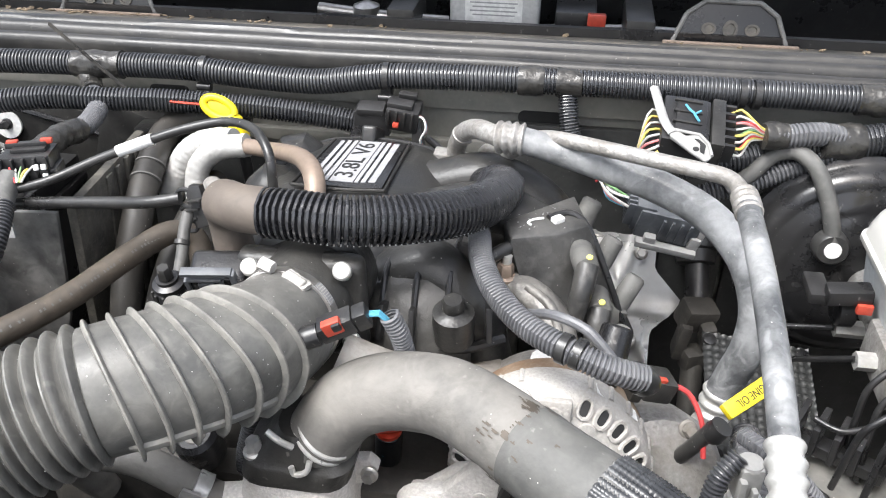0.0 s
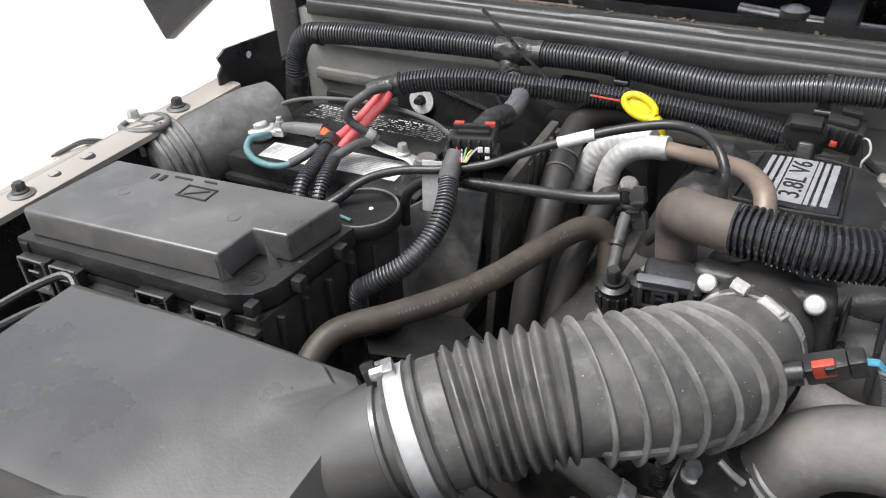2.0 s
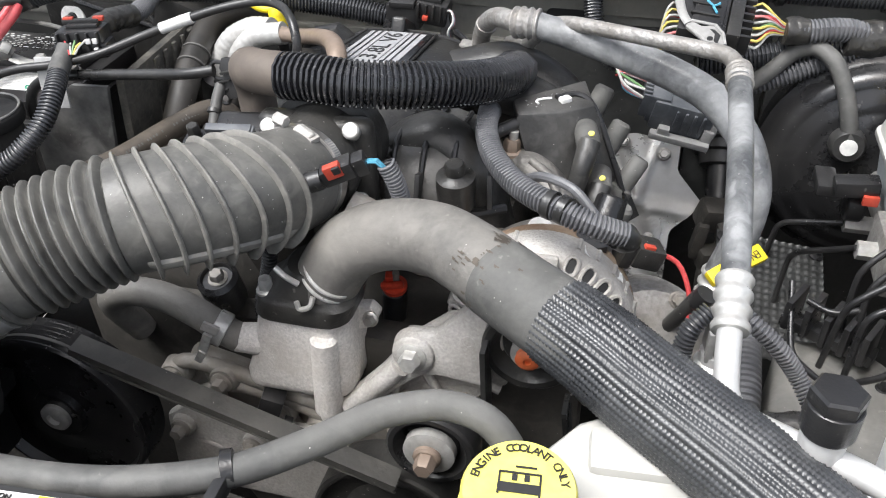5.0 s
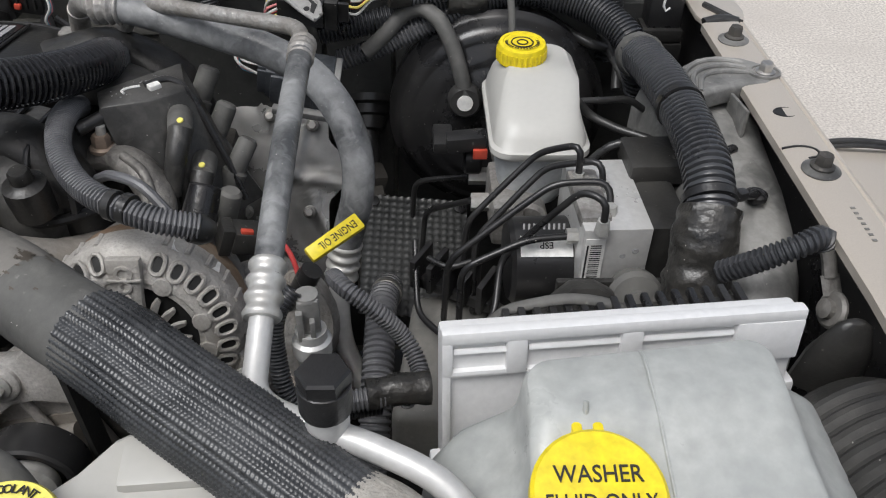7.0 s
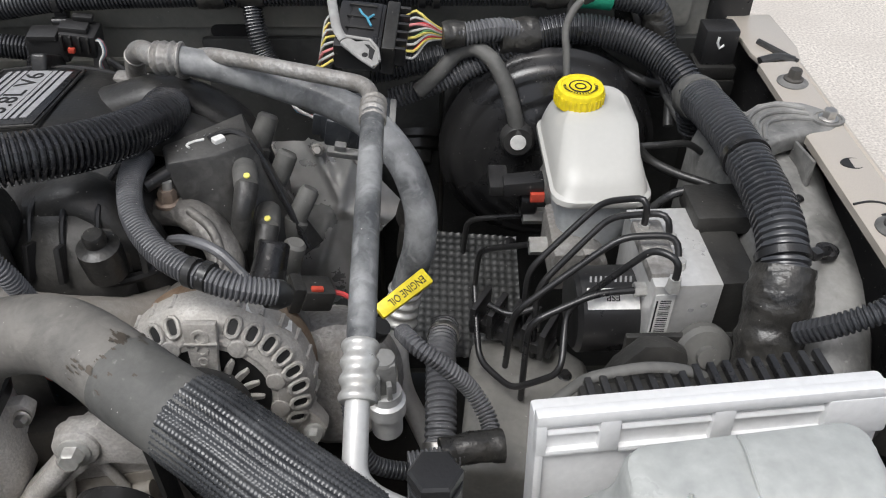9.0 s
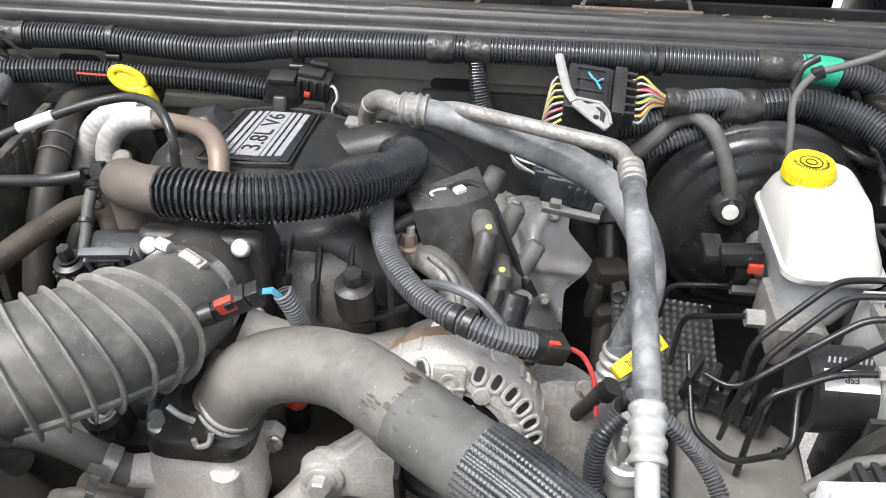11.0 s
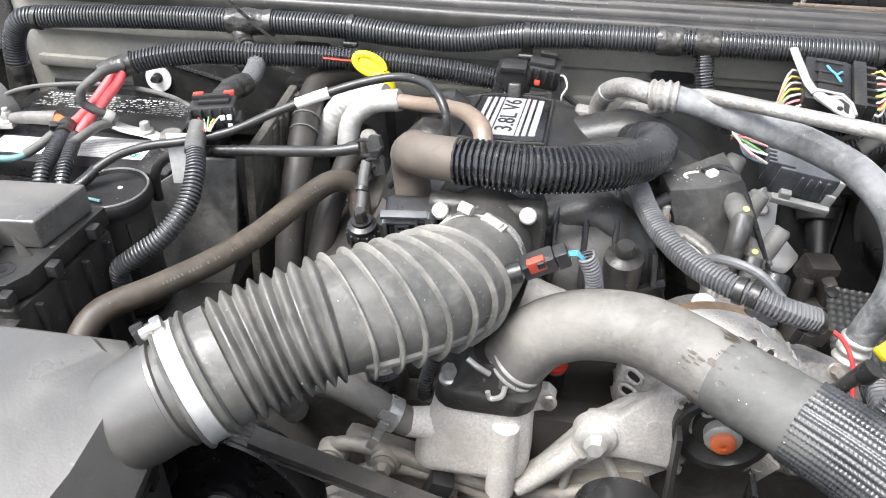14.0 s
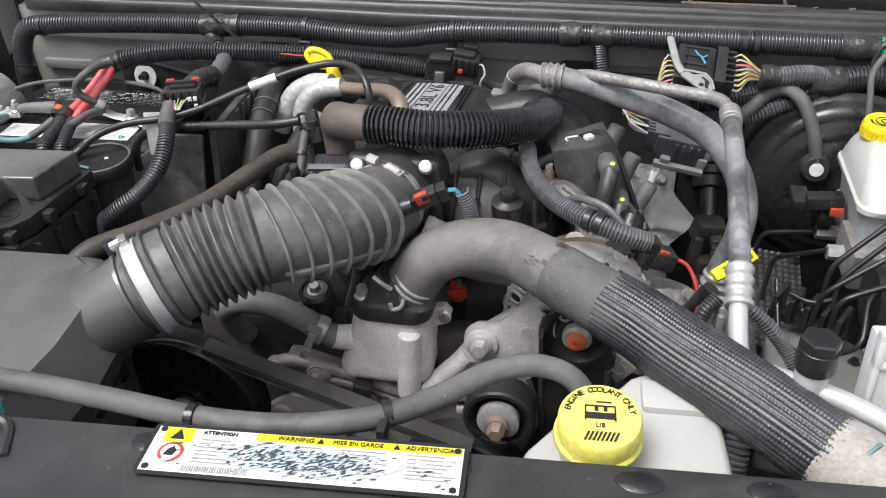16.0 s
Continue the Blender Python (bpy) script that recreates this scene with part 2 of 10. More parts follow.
    "stator": mat("stator", (0.2, 0.12, 0.07), 0.6, 0.3, dust=(0.3, 0.24, 0.18), amount=0.5, scale=40, bump=0.5),
    "soot": mat("soot", (0.075, 0.072, 0.068), 0.5, 0.3, dust=(0.26, 0.247, 0.228), amount=0.5, scale=28, bump=0.6, lumps=0.3),
    "ink_blue": mat("ink_blue", (0.03, 0.09, 0.3), 0.5, bump=0),
    "plastic_slate": mat("plastic_slate", (0.022, 0.026, 0.032), 0.42, dust=(0.16, 0.168, 0.178), amount=0.3, scale=18, bump=0.15),
    "lead": mat("lead", (0.5, 0.5, 0.47), 0.5, 0.35, dust=(0.62, 0.61, 0.56), amount=0.4, scale=60, bump=0.6, lumps=0.2),
    "print_pale": mat("print_pale", (0.55, 0.55, 0.53), 0.6, bump=0),
    "smoke_grey": mat("smoke_grey", (0.12, 0.115, 0.11), 0.4, dust=(0.22, 0.21, 0.19), amount=0.4, scale=40, bump=0.2),
    "mud": mat("mud", (0.02, 0.02, 0.019), 0.6, dust=(0.13, 0.12, 0.1), amount=0.45, scale=40, bump=0.9, grain=120, lumps=0.5),
    "liner_dusty": mat("liner_dusty", (0.06, 0.06, 0.058), 0.5, dust=(0.3, 0.295, 0.28), amount=0.62, scale=14, bump=0.2),
    "panel_black": mat("panel_black", (0.02, 0.02, 0.0205), 0.34, dust=(0.12, 0.118, 0.11), amount=0.2, scale=6, bump=0.08, grain=420, grit=False),
    "grey_plug": mat("grey_plug", (0.2, 0.2, 0.195), 0.45, dust=(0.28, 0.27, 0.25), amount=0.3, scale=30, bump=0.2),
    "belt": mat("belt", (0.028, 0.0275, 0.0265), 0.5, dust=(0.095, 0.09, 0.08), amount=0.4, scale=12, bump=0.3),
    "felt": mat("felt", (0.3, 0.28, 0.25), 0.9, dust=(0.42, 0.4, 0.36), amount=0.5, scale=40, bump=0.8, grain=260, lumps=0.4),
    "conduit_sheen": mat("conduit_sheen", (0.017, 0.0175, 0.02), 0.24, dust=(0.1, 0.1, 0.1), amount=0.04, scale=16, spec=0.7, bump=0.02, grit=False),
    "stain_blue": mat("stain_blue", (0.36, 0.46, 0.52), 0.55, dust=(0.62, 0.66, 0.67), amount=0.5, scale=160, bump=0),
    "lever_grey": mat("lever_grey", (0.3, 0.3, 0.29), 0.5, dust=(0.22, 0.21, 0.2), amount=0.35, scale=40, bump=0.1),
    "black_dusty": mat("black_dusty", (0.018, 0.018, 0.018), 0.4, dust=(0.14, 0.135, 0.125), amount=0.28, scale=16, bump=0.25, grain=260, lumps=0.15),
    "red_clip": mat("red_clip", (0.72, 0.07, 0.035), 0.4, bump=0.05),
    "matte_black": mat("matte_black", (0.009, 0.009, 0.0095), 0.55, dust=(0.05, 0.049, 0.047), amount=0.2, scale=20, spec=0.25, bump=0.15),
    "concrete": mat("concrete", (0.6, 0.575, 0.535), 0.85, dust=(0.5, 0.46, 0.41), amount=0.5, scale=2.5, bump=0.4, grain=110, var=0.16),
    "pavement": mat("pavement", (0.53, 0.495, 0.45), 0.85, dust=(0.43, 0.395, 0.36), amount=0.5, scale=0.9, bump=0.5, grain=100, var=0.5),
}


# ---- building helpers ----
def V(*p):
    return Vector(p if len(p) > 1 else p[0])


def bm_new():
    return bmesh.new()


def finish(name, bm, material, sharp=38):
    me = bpy.data.meshes.new(name)
    bmesh.ops.recalc_face_normals(bm, faces=bm.faces)
    bm.to_mesh(me)
    bm.free()
    me.polygons.foreach_set("use_smooth", [True] * len(me.polygons))
    me.set_sharp_from_angle(angle=radians(sharp))
    me.materials.append(M[material])
    return me


def part(name, bm, material, parent=None, label="", sharp=38):
    """One mesh object; its points are already in world places."""
    if material.startswith("conduit") and sharp == 38:
        sharp = 27
    ob = new(name, finish(name, bm, material, sharp))
    if parent is not None:
        ob.parent = parent
        if parent.type == "EMPTY":
            ob.matrix_parent_inverse = Matrix.Translation(-parent.location)
    if label:
        ob["label"] = label
    return ob


def thing(name, at, label, category, group="", kind=""):
    ob = new(name)
    ob.empty_display_size = 0.02
    ob.location = at
    return tagged(ob, label, category, group, kind)


def solo(name, bm, material, label, category, group="", kind="", sharp=38):
    return tagged(part(name, bm, material, sharp=sharp), label, category, group, kind)


def join(bm, tmp):
    me = bpy.data.meshes.new("tmp")
    tmp.to_mesh(me)
    tmp.free()
    bm.from_mesh(me)
    bpy.data.meshes.remove(me)
    return bm


def turn(rx=0, ry=0, rz=0):
    return pose(0, 0, 0, rx, ry, rz)


def box(bm, c, s, rot=None, bev=0.002, seg=2):
    t = bm_new()
    bmesh.ops.create_cube(t, size=1.0)
    bmesh.ops.scale(t, vec=s, verts=t.verts)
    if bev:
        bmesh.ops.bevel(t, geom=list(t.edges), offset=min(bev, 0.45 * min(s)), segments=seg, affect="EDGES", profile=0.6)
    m = Matrix.Translation(c) @ (rot if rot is not None else Matrix())
    bmesh.ops.transform(t, matrix=m, verts=t.verts)
    return join(bm, t)


def basis(axis):
    """A turn that lays local z along axis."""
    return V(axis).to_track_quat("Z", "Y").to_matrix().to_4x4()


def lathe(bm, at, axis, prof, n=24, squash=1.0):
    """Turned shape: prof lists (radius, height along axis)."""
    m = Matrix.Translation(at) @ basis(axis)
    rings = []
    for r, h in prof:
        rings.append([bm.verts.new(m @ V(r * math.cos(a), squash * r * math.sin(a), h)) for a in (2 * math.pi * i / n for i in range(n))] if r > 1e-6 else [bm.verts.new(m @ V(0, 0, h))])
    for a, b in zip(rings, rings[1:]):
        for i in range(n):
            j = (i + 1) % n
            if len(a) == 1 and len(b) == 1:
                continue
            if len(a) == 1:
                bm.faces.new((a[0], b[i], b[j]))
            elif len(b) == 1:
                bm.faces.new((a[i], a[j], b[0]))
            else:
                bm.faces.new((a[i], a[j], b[j], b[i]))
    for ring, flip in ((rings[0], True), (rings[-1], False)):
        if len(ring) > 2:
            bm.faces.new(ring[::-1] if flip else ring)
    return bm


def cyl(bm, p0, p1, r0, r1=None, n=20, bev=0.0):
    p0, p1 = V(p0), V(p1)
    h = (p1 - p0).length
    r1 = r0 if r1 is None else r1
    prof = [(r0, 0), (r1, h)] if not bev else [(r0 - bev, 0), (r0, bev), (r1, h - bev), (r1 - bev, h)]
    return lathe(bm, p0, p1 - p0, prof, n)


def smooth_path(pts, step=0.006):
    """Points at even steps along a smooth curve through pts."""
    P = [V(p) for p in pts]
    P = [2 * P[0] - P[1]] + P + [2 * P[-1] - P[-2]]
    fine = []
    for i in range(1, len(P) - 2):
        a, b, c, d = P[i - 1:i + 3]
        ta, tb, tc = (max(1e-4, (q - p).length) ** 0.5 for p, q in ((a, b), (b, c), (c, d)))
        m1 = ((b - a) / ta - (c - a) / (ta + tb) + (c - b) / tb) * tb
        m2 = ((c - b) / tb - (d - b) / (tb + tc) + (d - c) / tc) * tb
        for k in range(40):
            u = k / 40
            fine.append((2 * u**3 - 3 * u**2 + 1) * b + (u**3 - 2 * u**2 + u) * m1 + (-2 * u**3 + 3 * u**2) * c + (u**3 - u**2) * m2)
    fine.append(P[-2])
    d = [0.0]
    for a, b in zip(fine, fine[1:]):
        d.append(d[-1] + (b - a).length)
    n = max(2, int(d[-1] / step))
    out, j = [], 0
    for k in range(n + 1):
        s = d[-1] * k / n
        while j < len(d) - 2 and d[j + 1] < s:
            j += 1
        out.append(fine[j].lerp(fine[j + 1], (s - d[j]) / max(1e-9, d[j + 1] - d[j])))
    return out, d[-1]


def frames_along(path):
    """Twist-free side vectors along a path."""
    out, side = [], None
    for i, p in enumerate(path):
        t = (path[min(i + 1, len(path) - 1)] - path[max(i - 1, 0)]).normalized()
        if side is None:
            side = t.cross(V(0, 0, 1)) if abs(t.z) < 0.9 else t.cross(V(0, 1, 0))
        side = (side - t * side.dot(t)).normalized()
        out.append((p, t, side, t.cross(side)))
    return out


def tube(bm, pts, r, n=14, step=0.006, rad=None, flat=1.0, cap=True, wob=0.0):
    """Round hose along a smooth path. rad(s, length) gives a radius along it."""
    path, length = smooth_path(pts, step)
    fr = frames_along(path)
    prev = None
    first = None
    for i, (p, t, a, b) in enumerate(fr):
        s = length * i / (len(fr) - 1)
        rr = rad(s, length) if rad else r
        if wob:
            rr *= 1 + wob * noise.noise(p * 60)
        ring = []
        for q in (2 * math.pi * k / n for k in range(n)):
            side = math.cos(q) * a + flat * math.sin(q) * b
            ring.append(bm.verts.new(p + side * (rr * (1 + 0.7 * wob * noise.noise((p + side * rr) * 140)) if wob else rr)))
        if prev:
            for k in range(n):
                bm.faces.new((prev[k], prev[(k + 1) % n], ring[(k + 1) % n], ring[k]))
        else:
            first = ring
        prev = ring
    if cap:
        bm.faces.new(first[::-1])
        bm.faces.new(prev)
    return bm


def conduit(bm, pts, r, pitch=0.0052, n=16, depth=0.0016):
    """Split corrugated conduit: square rings along a path, with a slit."""
    path, length = smooth_path(pts, 0.7 * pitch / 5)
    fr = frames_along(path)
    prev = None
    lip = n - n // 8
    for i, (p, t, a, b) in enumerate(fr):
        rr = r - (depth, 0.0, -0.0002, 0.0, depth)[i % 5]
        ring = [bm.verts.new(p + (rr + (0.0011 if k == lip else 0.0)) * (math.cos(2 * math.pi * k / n) * a + math.sin(2 * math.pi * k / n) * b)) for k in range(n)]
        if prev:
            for k in range(n):
                bm.faces.new((prev[k], prev[(k + 1) % n], ring[(k + 1) % n], ring[k]))
        prev = ring
    return bm


def bent(pts, rad=0.012, k=5):
    """Corners of a polyline rounded off, for bent metal pipe."""
    P = [V(p) for p in pts]
    out = [P[0]]
    for a, b, c in zip(P, P[1:], P[2:]):
        d0, d1 = (a - b), (c - b)
        q = min(rad, 0.45 * d0.length, 0.45 * d1.length)
        s, e = b + d0.normalized() * q, b + d1.normalized() * q
        for i in range(k):
            u = i / (k - 1)
            out.append((1 - u) ** 2 * s + 2 * u * (1 - u) * b + u * u * e)
    return out + [P[-1]]


def prism(bm, poly, m, depth, bev=0.0, seg=2):
    """A flat outline (local x, y) given thickness along local z, placed by matrix m."""
    t = bm_new()
    f = t.faces.new([t.verts.new((x, y, 0)) for x, y in poly])
    r = bmesh.ops.extrude_face_region(t, geom=[f])
    bmesh.ops.translate(t, vec=(0, 0, depth), verts=[v for v in r["geom"] if isinstance(v, bmesh.types.BMVert)])
    bmesh.ops.recalc_face_normals(t, faces=t.faces)
    if bev:
        bmesh.ops.bevel(t, geom=list(t.edges), offset=bev, segments=seg, affect="EDGES", profile=0.6)
    bmesh.ops.transform(t, matrix=m, verts=t.verts)
    return join(bm, t)


def loft(bm, rings, cap=True):
    """Skin through rings that have the same number of points."""
    prev = None
    rows = []
    for ring in rings:
        rows.append([bm.verts.new(p) for p in ring])
    for a, b in zip(rows, rows[1:]):
        n = len(a)
        for k in range(n):
            bm.faces.new((a[k], a[(k + 1) % n], b[(k + 1) % n], b[k]))
    if cap:
        bm.faces.new(rows[0][::-1])
        bm.faces.new(rows[-1])
    return bm


def round_rect(cx, cy, w, d, r, k=5):
    out = []
    for sx, sy, a0 in ((1, 1, 0), (-1, 1, 90), (-1, -1, 180), (1, -1, 270)):
        for i in range(k):
            a = radians(a0 + 90 * i / (k - 1))
            out.append((cx + sx * (w / 2 - r) + r * math.cos(a), cy + sy * (d / 2 - r) + r * math.sin(a)))
    return out


def bolt(name, at, axis, r, parent, material="zinc", h=0.006):
    """Hexagon bolt head on a washer flange."""
    bm = bm_new()
    lathe(bm, at, axis, [(r * 1.35, 0), (r * 1.35, h * 0.25), (r * 1.1, h * 0.4)], 18)
    lathe(bm, V(at) + V(axis).normalized() * h * 0.35, axis, [(r, 0), (r, h * 0.7), (r * 0.8, h)], 6)
    return part(name, bm, material, parent)


def lettering(text, size, m, material, parent, name="lettering", width=0.0, lift=0.0004):
    """Raised letters on the local xy plane of m, centred."""
    cu = bpy.data.curves.new("font", "FONT")
    cu.body, cu.size, cu.align_x, cu.align_y, cu.extrude = text, size, "CENTER", "CENTER", lift
    cu.resolution_u = 3
    ob = bpy.data.objects.new("font", cu)
    scene.collection.objects.link(ob)
    bpy.context.view_layer.update()
    me = bpy.data.meshes.new_from_object(ob)
    bpy.data.objects.remove(ob)
    bm = bm_new()
    bm.from_mesh(me)
    bpy.data.meshes.remove(me)
    if width and bm.verts:
        xs = [v.co.x for v in bm.verts]
        k = width / (max(xs) - min(xs))
        bmesh.ops.scale(bm, vec=(k, 1, 1), verts=bm.verts)
    bmesh.ops.transform(bm, matrix=m, verts=bm.verts)
    return part(name, bm, material, parent)


def bars(rows, m, material, parent, name="print"):
    """Unreadable print: plain bars (x, y, width, height) on the local xy plane of m."""
    bm = bm_new()
    for x, y, w, h in rows:
        vs = [bm.verts.new(m @ V(x + a * w / 2, y + b * h / 2, 0.0003)) for a, b in ((-1, -1), (1, -1), (1, 1), (-1, 1))]
        bm.faces.new(vs)
    return part(name, bm, material, parent)


def plane_m(at, xdir, ydir):
    x = V(xdir).normalized()
    z = x.cross(V(ydir)).normalized()
    y = z.cross(x)
    m = Matrix((x, y, z)).transposed().to_4x4()
    m.translation = at
    return m


# ---- setting: ground, body panels ----
def ground():
    bm = bm_new()
    for a, b in ((-60, -60),):
        vs = [bm.verts.new(p) for p in ((-60, -60, 0), (60, -60, 0), (60, 60, 0), (-60, 60, 0))]
        bm.faces.new(vs)
    solo("ground", bm, "pavement", "light grey asphalt ground round the vehicle", "ground", kind="structure")


def apron():
    bm = bm_new()
    prism(bm, [(-40, -30), (-0.3, -30), (-0.3, 30), (-40, 30)], pose(0, 0, 0), 0.012, 0)
    solo("pavement", bm, "concrete", "bright sunlit concrete apron beside the vehicle", "pavement", kind="structure")


def undertray():
    bm = bm_new()
    box(bm, (-0.19, 0.38, 0.286), (1.42, 1.02, 0.568), bev=0)
    solo("bay_floor", bm, "dark", "dark grimy bottom of the engine bay", "floor", kind="structure")


def firewall():
    bm = bm_new()
    box(bm, (-0.19, 0.88, 0.9), (1.42, 0.02, 0.63), bev=0.002)
    w = solo("wall_firewall", bm, "firewall", "dusty grey painted steel firewall of the engine bay", "firewall", kind="structure")
    for z, h in ((1.196, 0.05), (1.125, 0.016)):
        bm = bm_new()
        box(bm, (-0.19, 0.8665, z), (1.34, 0.011, h), bev=0.004)
        part("pressed_rib", bm, "firewall", w)
    # ovals laid on the sheet, their black colour standing for slot shade
    bm = bm_new()
    for x, z in ((-0.02, 1.168), (0.245, 1.165), (-0.46, 1.172)):
        prism(bm, round_rect(0, 0, 0.05, 0.016, 0.007), plane_m((x, 0.8608, z), (1, 0, 0), (0, 0, 1)), 0.001)
    part("slot", bm, "ink", w, "flat black ovals painting the shade of slots in the sheet")
    bm = bm_new()
    lathe(bm, (0.415, 0.862, 1.19), (0, -1, 0), [(0.02, 0), (0.02, 0.004), (0.014, 0.006), (0.013, 0.002), (0, 0.002)], 24)
    part("grommet", bm, "rubber", w)


def firewall_mat():
    p = thing("firewall_mat", (-0.3, 0.86, 0.85), "black sound insulation mat on the lower firewall", "insulation mat")
    for x0, x1, z in ((-0.84, -0.45, 1.105), (-0.446, -0.06, 1.105), (-0.056, 0.127, 1.163), (0.131, 0.206, 1.163), (0.21, 0.5, 1.163)):
        bm = bm_new()
        box(bm, ((x0 + x1) / 2, 0.8575, (z + 0.615) / 2), (x1 - x0, 0.011, z - 0.615), bev=0.005)
        part("panel", bm, "insul", p)


def cowl():
    # rubber seal, steel ledge and the open tray behind it
    c = thing("cowl_panel", (-0.19, 0.9, 1.24), "black painted cowl ledge with ribbed rubber hood seal and dirt", "cowl panel", kind="structure")
    bm = bm_new()
    prof = [(0.8565, 1.214), (0.856, 1.226), (0.858, 1.231), (0.862, 1.2335), (0.867, 1.2335), (0.8705, 1.2305), (0.8715, 1.2245), (0.8735, 1.2235), (0.875, 1.2315), (0.8775, 1.2375), (0.882, 1.2405), (0.888, 1.2405), (0.892, 1.237), (0.8935, 1.2305), (0.8955, 1.23), (0.8975, 1.2365), (0.902, 1.2405), (0.91, 1.241), (0.9145, 1.2375), (0.916, 1.222)]
    loft(bm, [[V(x, y, z + 0.0012 * noise.noise(V(x * 9, y * 40, 2.0))) for y, z in prof] for x in [-0.855 + 0.0277 * k for k in range(51)]])
    part("hood_seal", bm, "seal", c, "black ribbed rubber seal along the ledge")
    bm = bm_new()
    box(bm, (-0.19, 0.936, 1.2285), (1.36, 0.046, 0.012), turn(-14, 0, 0), 0.002)
    ledge = part("ledge", bm, "cowl", c)
    bm = bm_new()
    box(bm, (-0.19, 0.9205, 1.2345), (1.34, 0.005, 0.004), turn(-14, 0, 0), 0.001)
    part("ledge_lip", bm, "seal", ledge)
    # leaf litter and grit lying on the ledge
    rng = random.Random(31)
    bm = bm_new()
    for k in range(90):
        x = rng.choice((rng.gauss(-0.62, 0.12), rng.uniform(-0.85, 0.45)))
        y = rng.uniform(0.925, 0.955)
        q = rng.uniform(0.0008, 0.0035)
        z = 1.236 - 0.25 * (y - 0.936)
        prism(bm, [(q * (0.5 + rng.random()) * math.cos(a) * 1.6, q * (0.5 + rng.random()) * math.sin(a)) for a in (0, 1.2, 2.4, 3.6, 5.0)], pose(max(-0.85, min(0.46, x)), y, z, rng.uniform(-25, 5), rng.uniform(-15, 15), rng.uniform(0, 360)), 0.0006)
    tagged(part("leaf_litter", bm, "litter", ledge), "dry brown leaf litter and grit", kind="stuff")
    bm = bm_new()
    box(bm, (-0.19, 1.08, 1.13), (1.36, 0.25, 0.012), bev=0.002)
    box(bm, (-0.19, 0.962, 1.185), (1.36, 0.008, 0.11), bev=0)
    box(bm, (-0.19, 1.2, 1.24), (1.36, 0.012, 0.24), bev=0)
    part("tray", bm, "black_paint", c)
    for x in (-0.905, 0.525):
        bm = bm_new()
        box(bm, (x, 1.03, 1.08), (0.05, 0.33, 0.4), bev=0.008)
        part("corner_post", bm, "black_paint", c)
    for x in (-0.575, -0.015 + 0.2):
        bm = bm_new()
        m = plane_m((x, 0.956, 1.212), (1, 0, 0), (0, 0.35, 1))
        prism(bm, [(-0.07, 0), (0.07, 0), (0.05, 0.05), (0.03, 0.065), (-0.03, 0.065), (-0.05, 0.05)], m, 0.004, 0.0012)
        b = part("bracket", bm, "black_paint", c)
        for p, q in (((-0.07, 0.002), (-0.05, 0.05)), ((0.07, 0.002), (0.05, 0.05)), ((-0.05, 0.05), (-0.03, 0.064)), ((0.05, 0.05), (0.03, 0.064)), ((-0.03, 0.064), (0.03, 0.064))):
            bm = bm_new()
            cyl(bm, m @ V(p[0], p[1], 0.005), m @ V(q[0], q[1], 0.005), 0.0028, None, 8)
            part("rolled_edge", bm, "liner", b)
        for dx, ry in ((-0.024, 1.0), (0, 1.5), (0.024, 1.0)):
            bm = bm_new()
            lathe(bm, m @ V(dx, 0.034, 0.004), m.to_3x3() @ V(0, 0, 1), [(0.0085, 0), (0.0085, 0.0018), (0.0055, 0.0018), (0.005, 0.0004), (0, 0.0004)], 14, ry * 0.8)
            part("rivet", bm, "cowl", b)
        bm = bm_new()
        box(bm, (x, 0.949, 1.2325), (0.15, 0.006, 0.004), turn(-14, 0, 0), 0.001)
        part("rust_foot", bm, "copper", b, "rusty brown bracket foot")


def wiper_motor():
    w = thing("wiper_motor", (-0.094, 1.03, 1.14), "pale grey wiper motor with printed label and black linkage", "wiper motor")
    bm = bm_new()
    box(bm, (-0.09, 1.03, 1.238), (0.11, 0.06, 0.06), bev=0.008, seg=3)
    part("housing", bm, "plastic_grey", w)
    m = plane_m((-0.09, 0.9995, 1.243), (1, 0, 0), (0, 0, 1))
    bm = bm_new()
    prism(bm, [(-0.035, -0.014), (0.035, -0.014), (0.035, 0.014), (-0.035, 0.014)], m, 0.0006)
    lab = part("label", bm, "white", w)
    bars([(0, 0.009 - 0.005 * i, 0.058 - 0.006 * (i % 2), 0.0018) for i in range(4)], m @ Matrix.Translation((0, 0, 0.0005)), "ink_grey", lab)
    bm = bm_new()
    tube(bm, [(-0.32, 1.03, 1.225), (-0.24, 1.02, 1.222), (-0.15, 1.03, 1.215)], 0.008)
    tube(bm, [(-0.04, 1.03, 1.21), (0.1, 1.03, 1.215), (0.3, 1.04, 1.2)], 0.008)
    part("linkage_rod", bm, "steel", w)
    for x in (-0.2, 0.085):
        bm = bm_new()
        box(bm, (x, 1.01, 1.2), (0.035, 0.09, 0.1), bev=0.006)
        part("mount", bm, "plastic_dusty", w)
    bm = bm_new()
    lathe(bm, (-0.255, 1.02, 1.225), (0, 0, 1), [(0.017, 0), (0.017, 0.01), (0.008, 0.014), (0, 0.016)], 18)
    part("pivot", bm, "steel", w)
    bm = bm_new()
    box(bm, (0.01, 1.03, 1.215), (0.05, 0.06, 0.06), bev=0.004)
    part("connector", bm, "plastic", w)
    bm = bm_new()
    box(bm, (0.035, 0.998, 1.235), (0.022, 0.01, 0.02), bev=0.002)
    part("connector_lock", bm, "red", w)


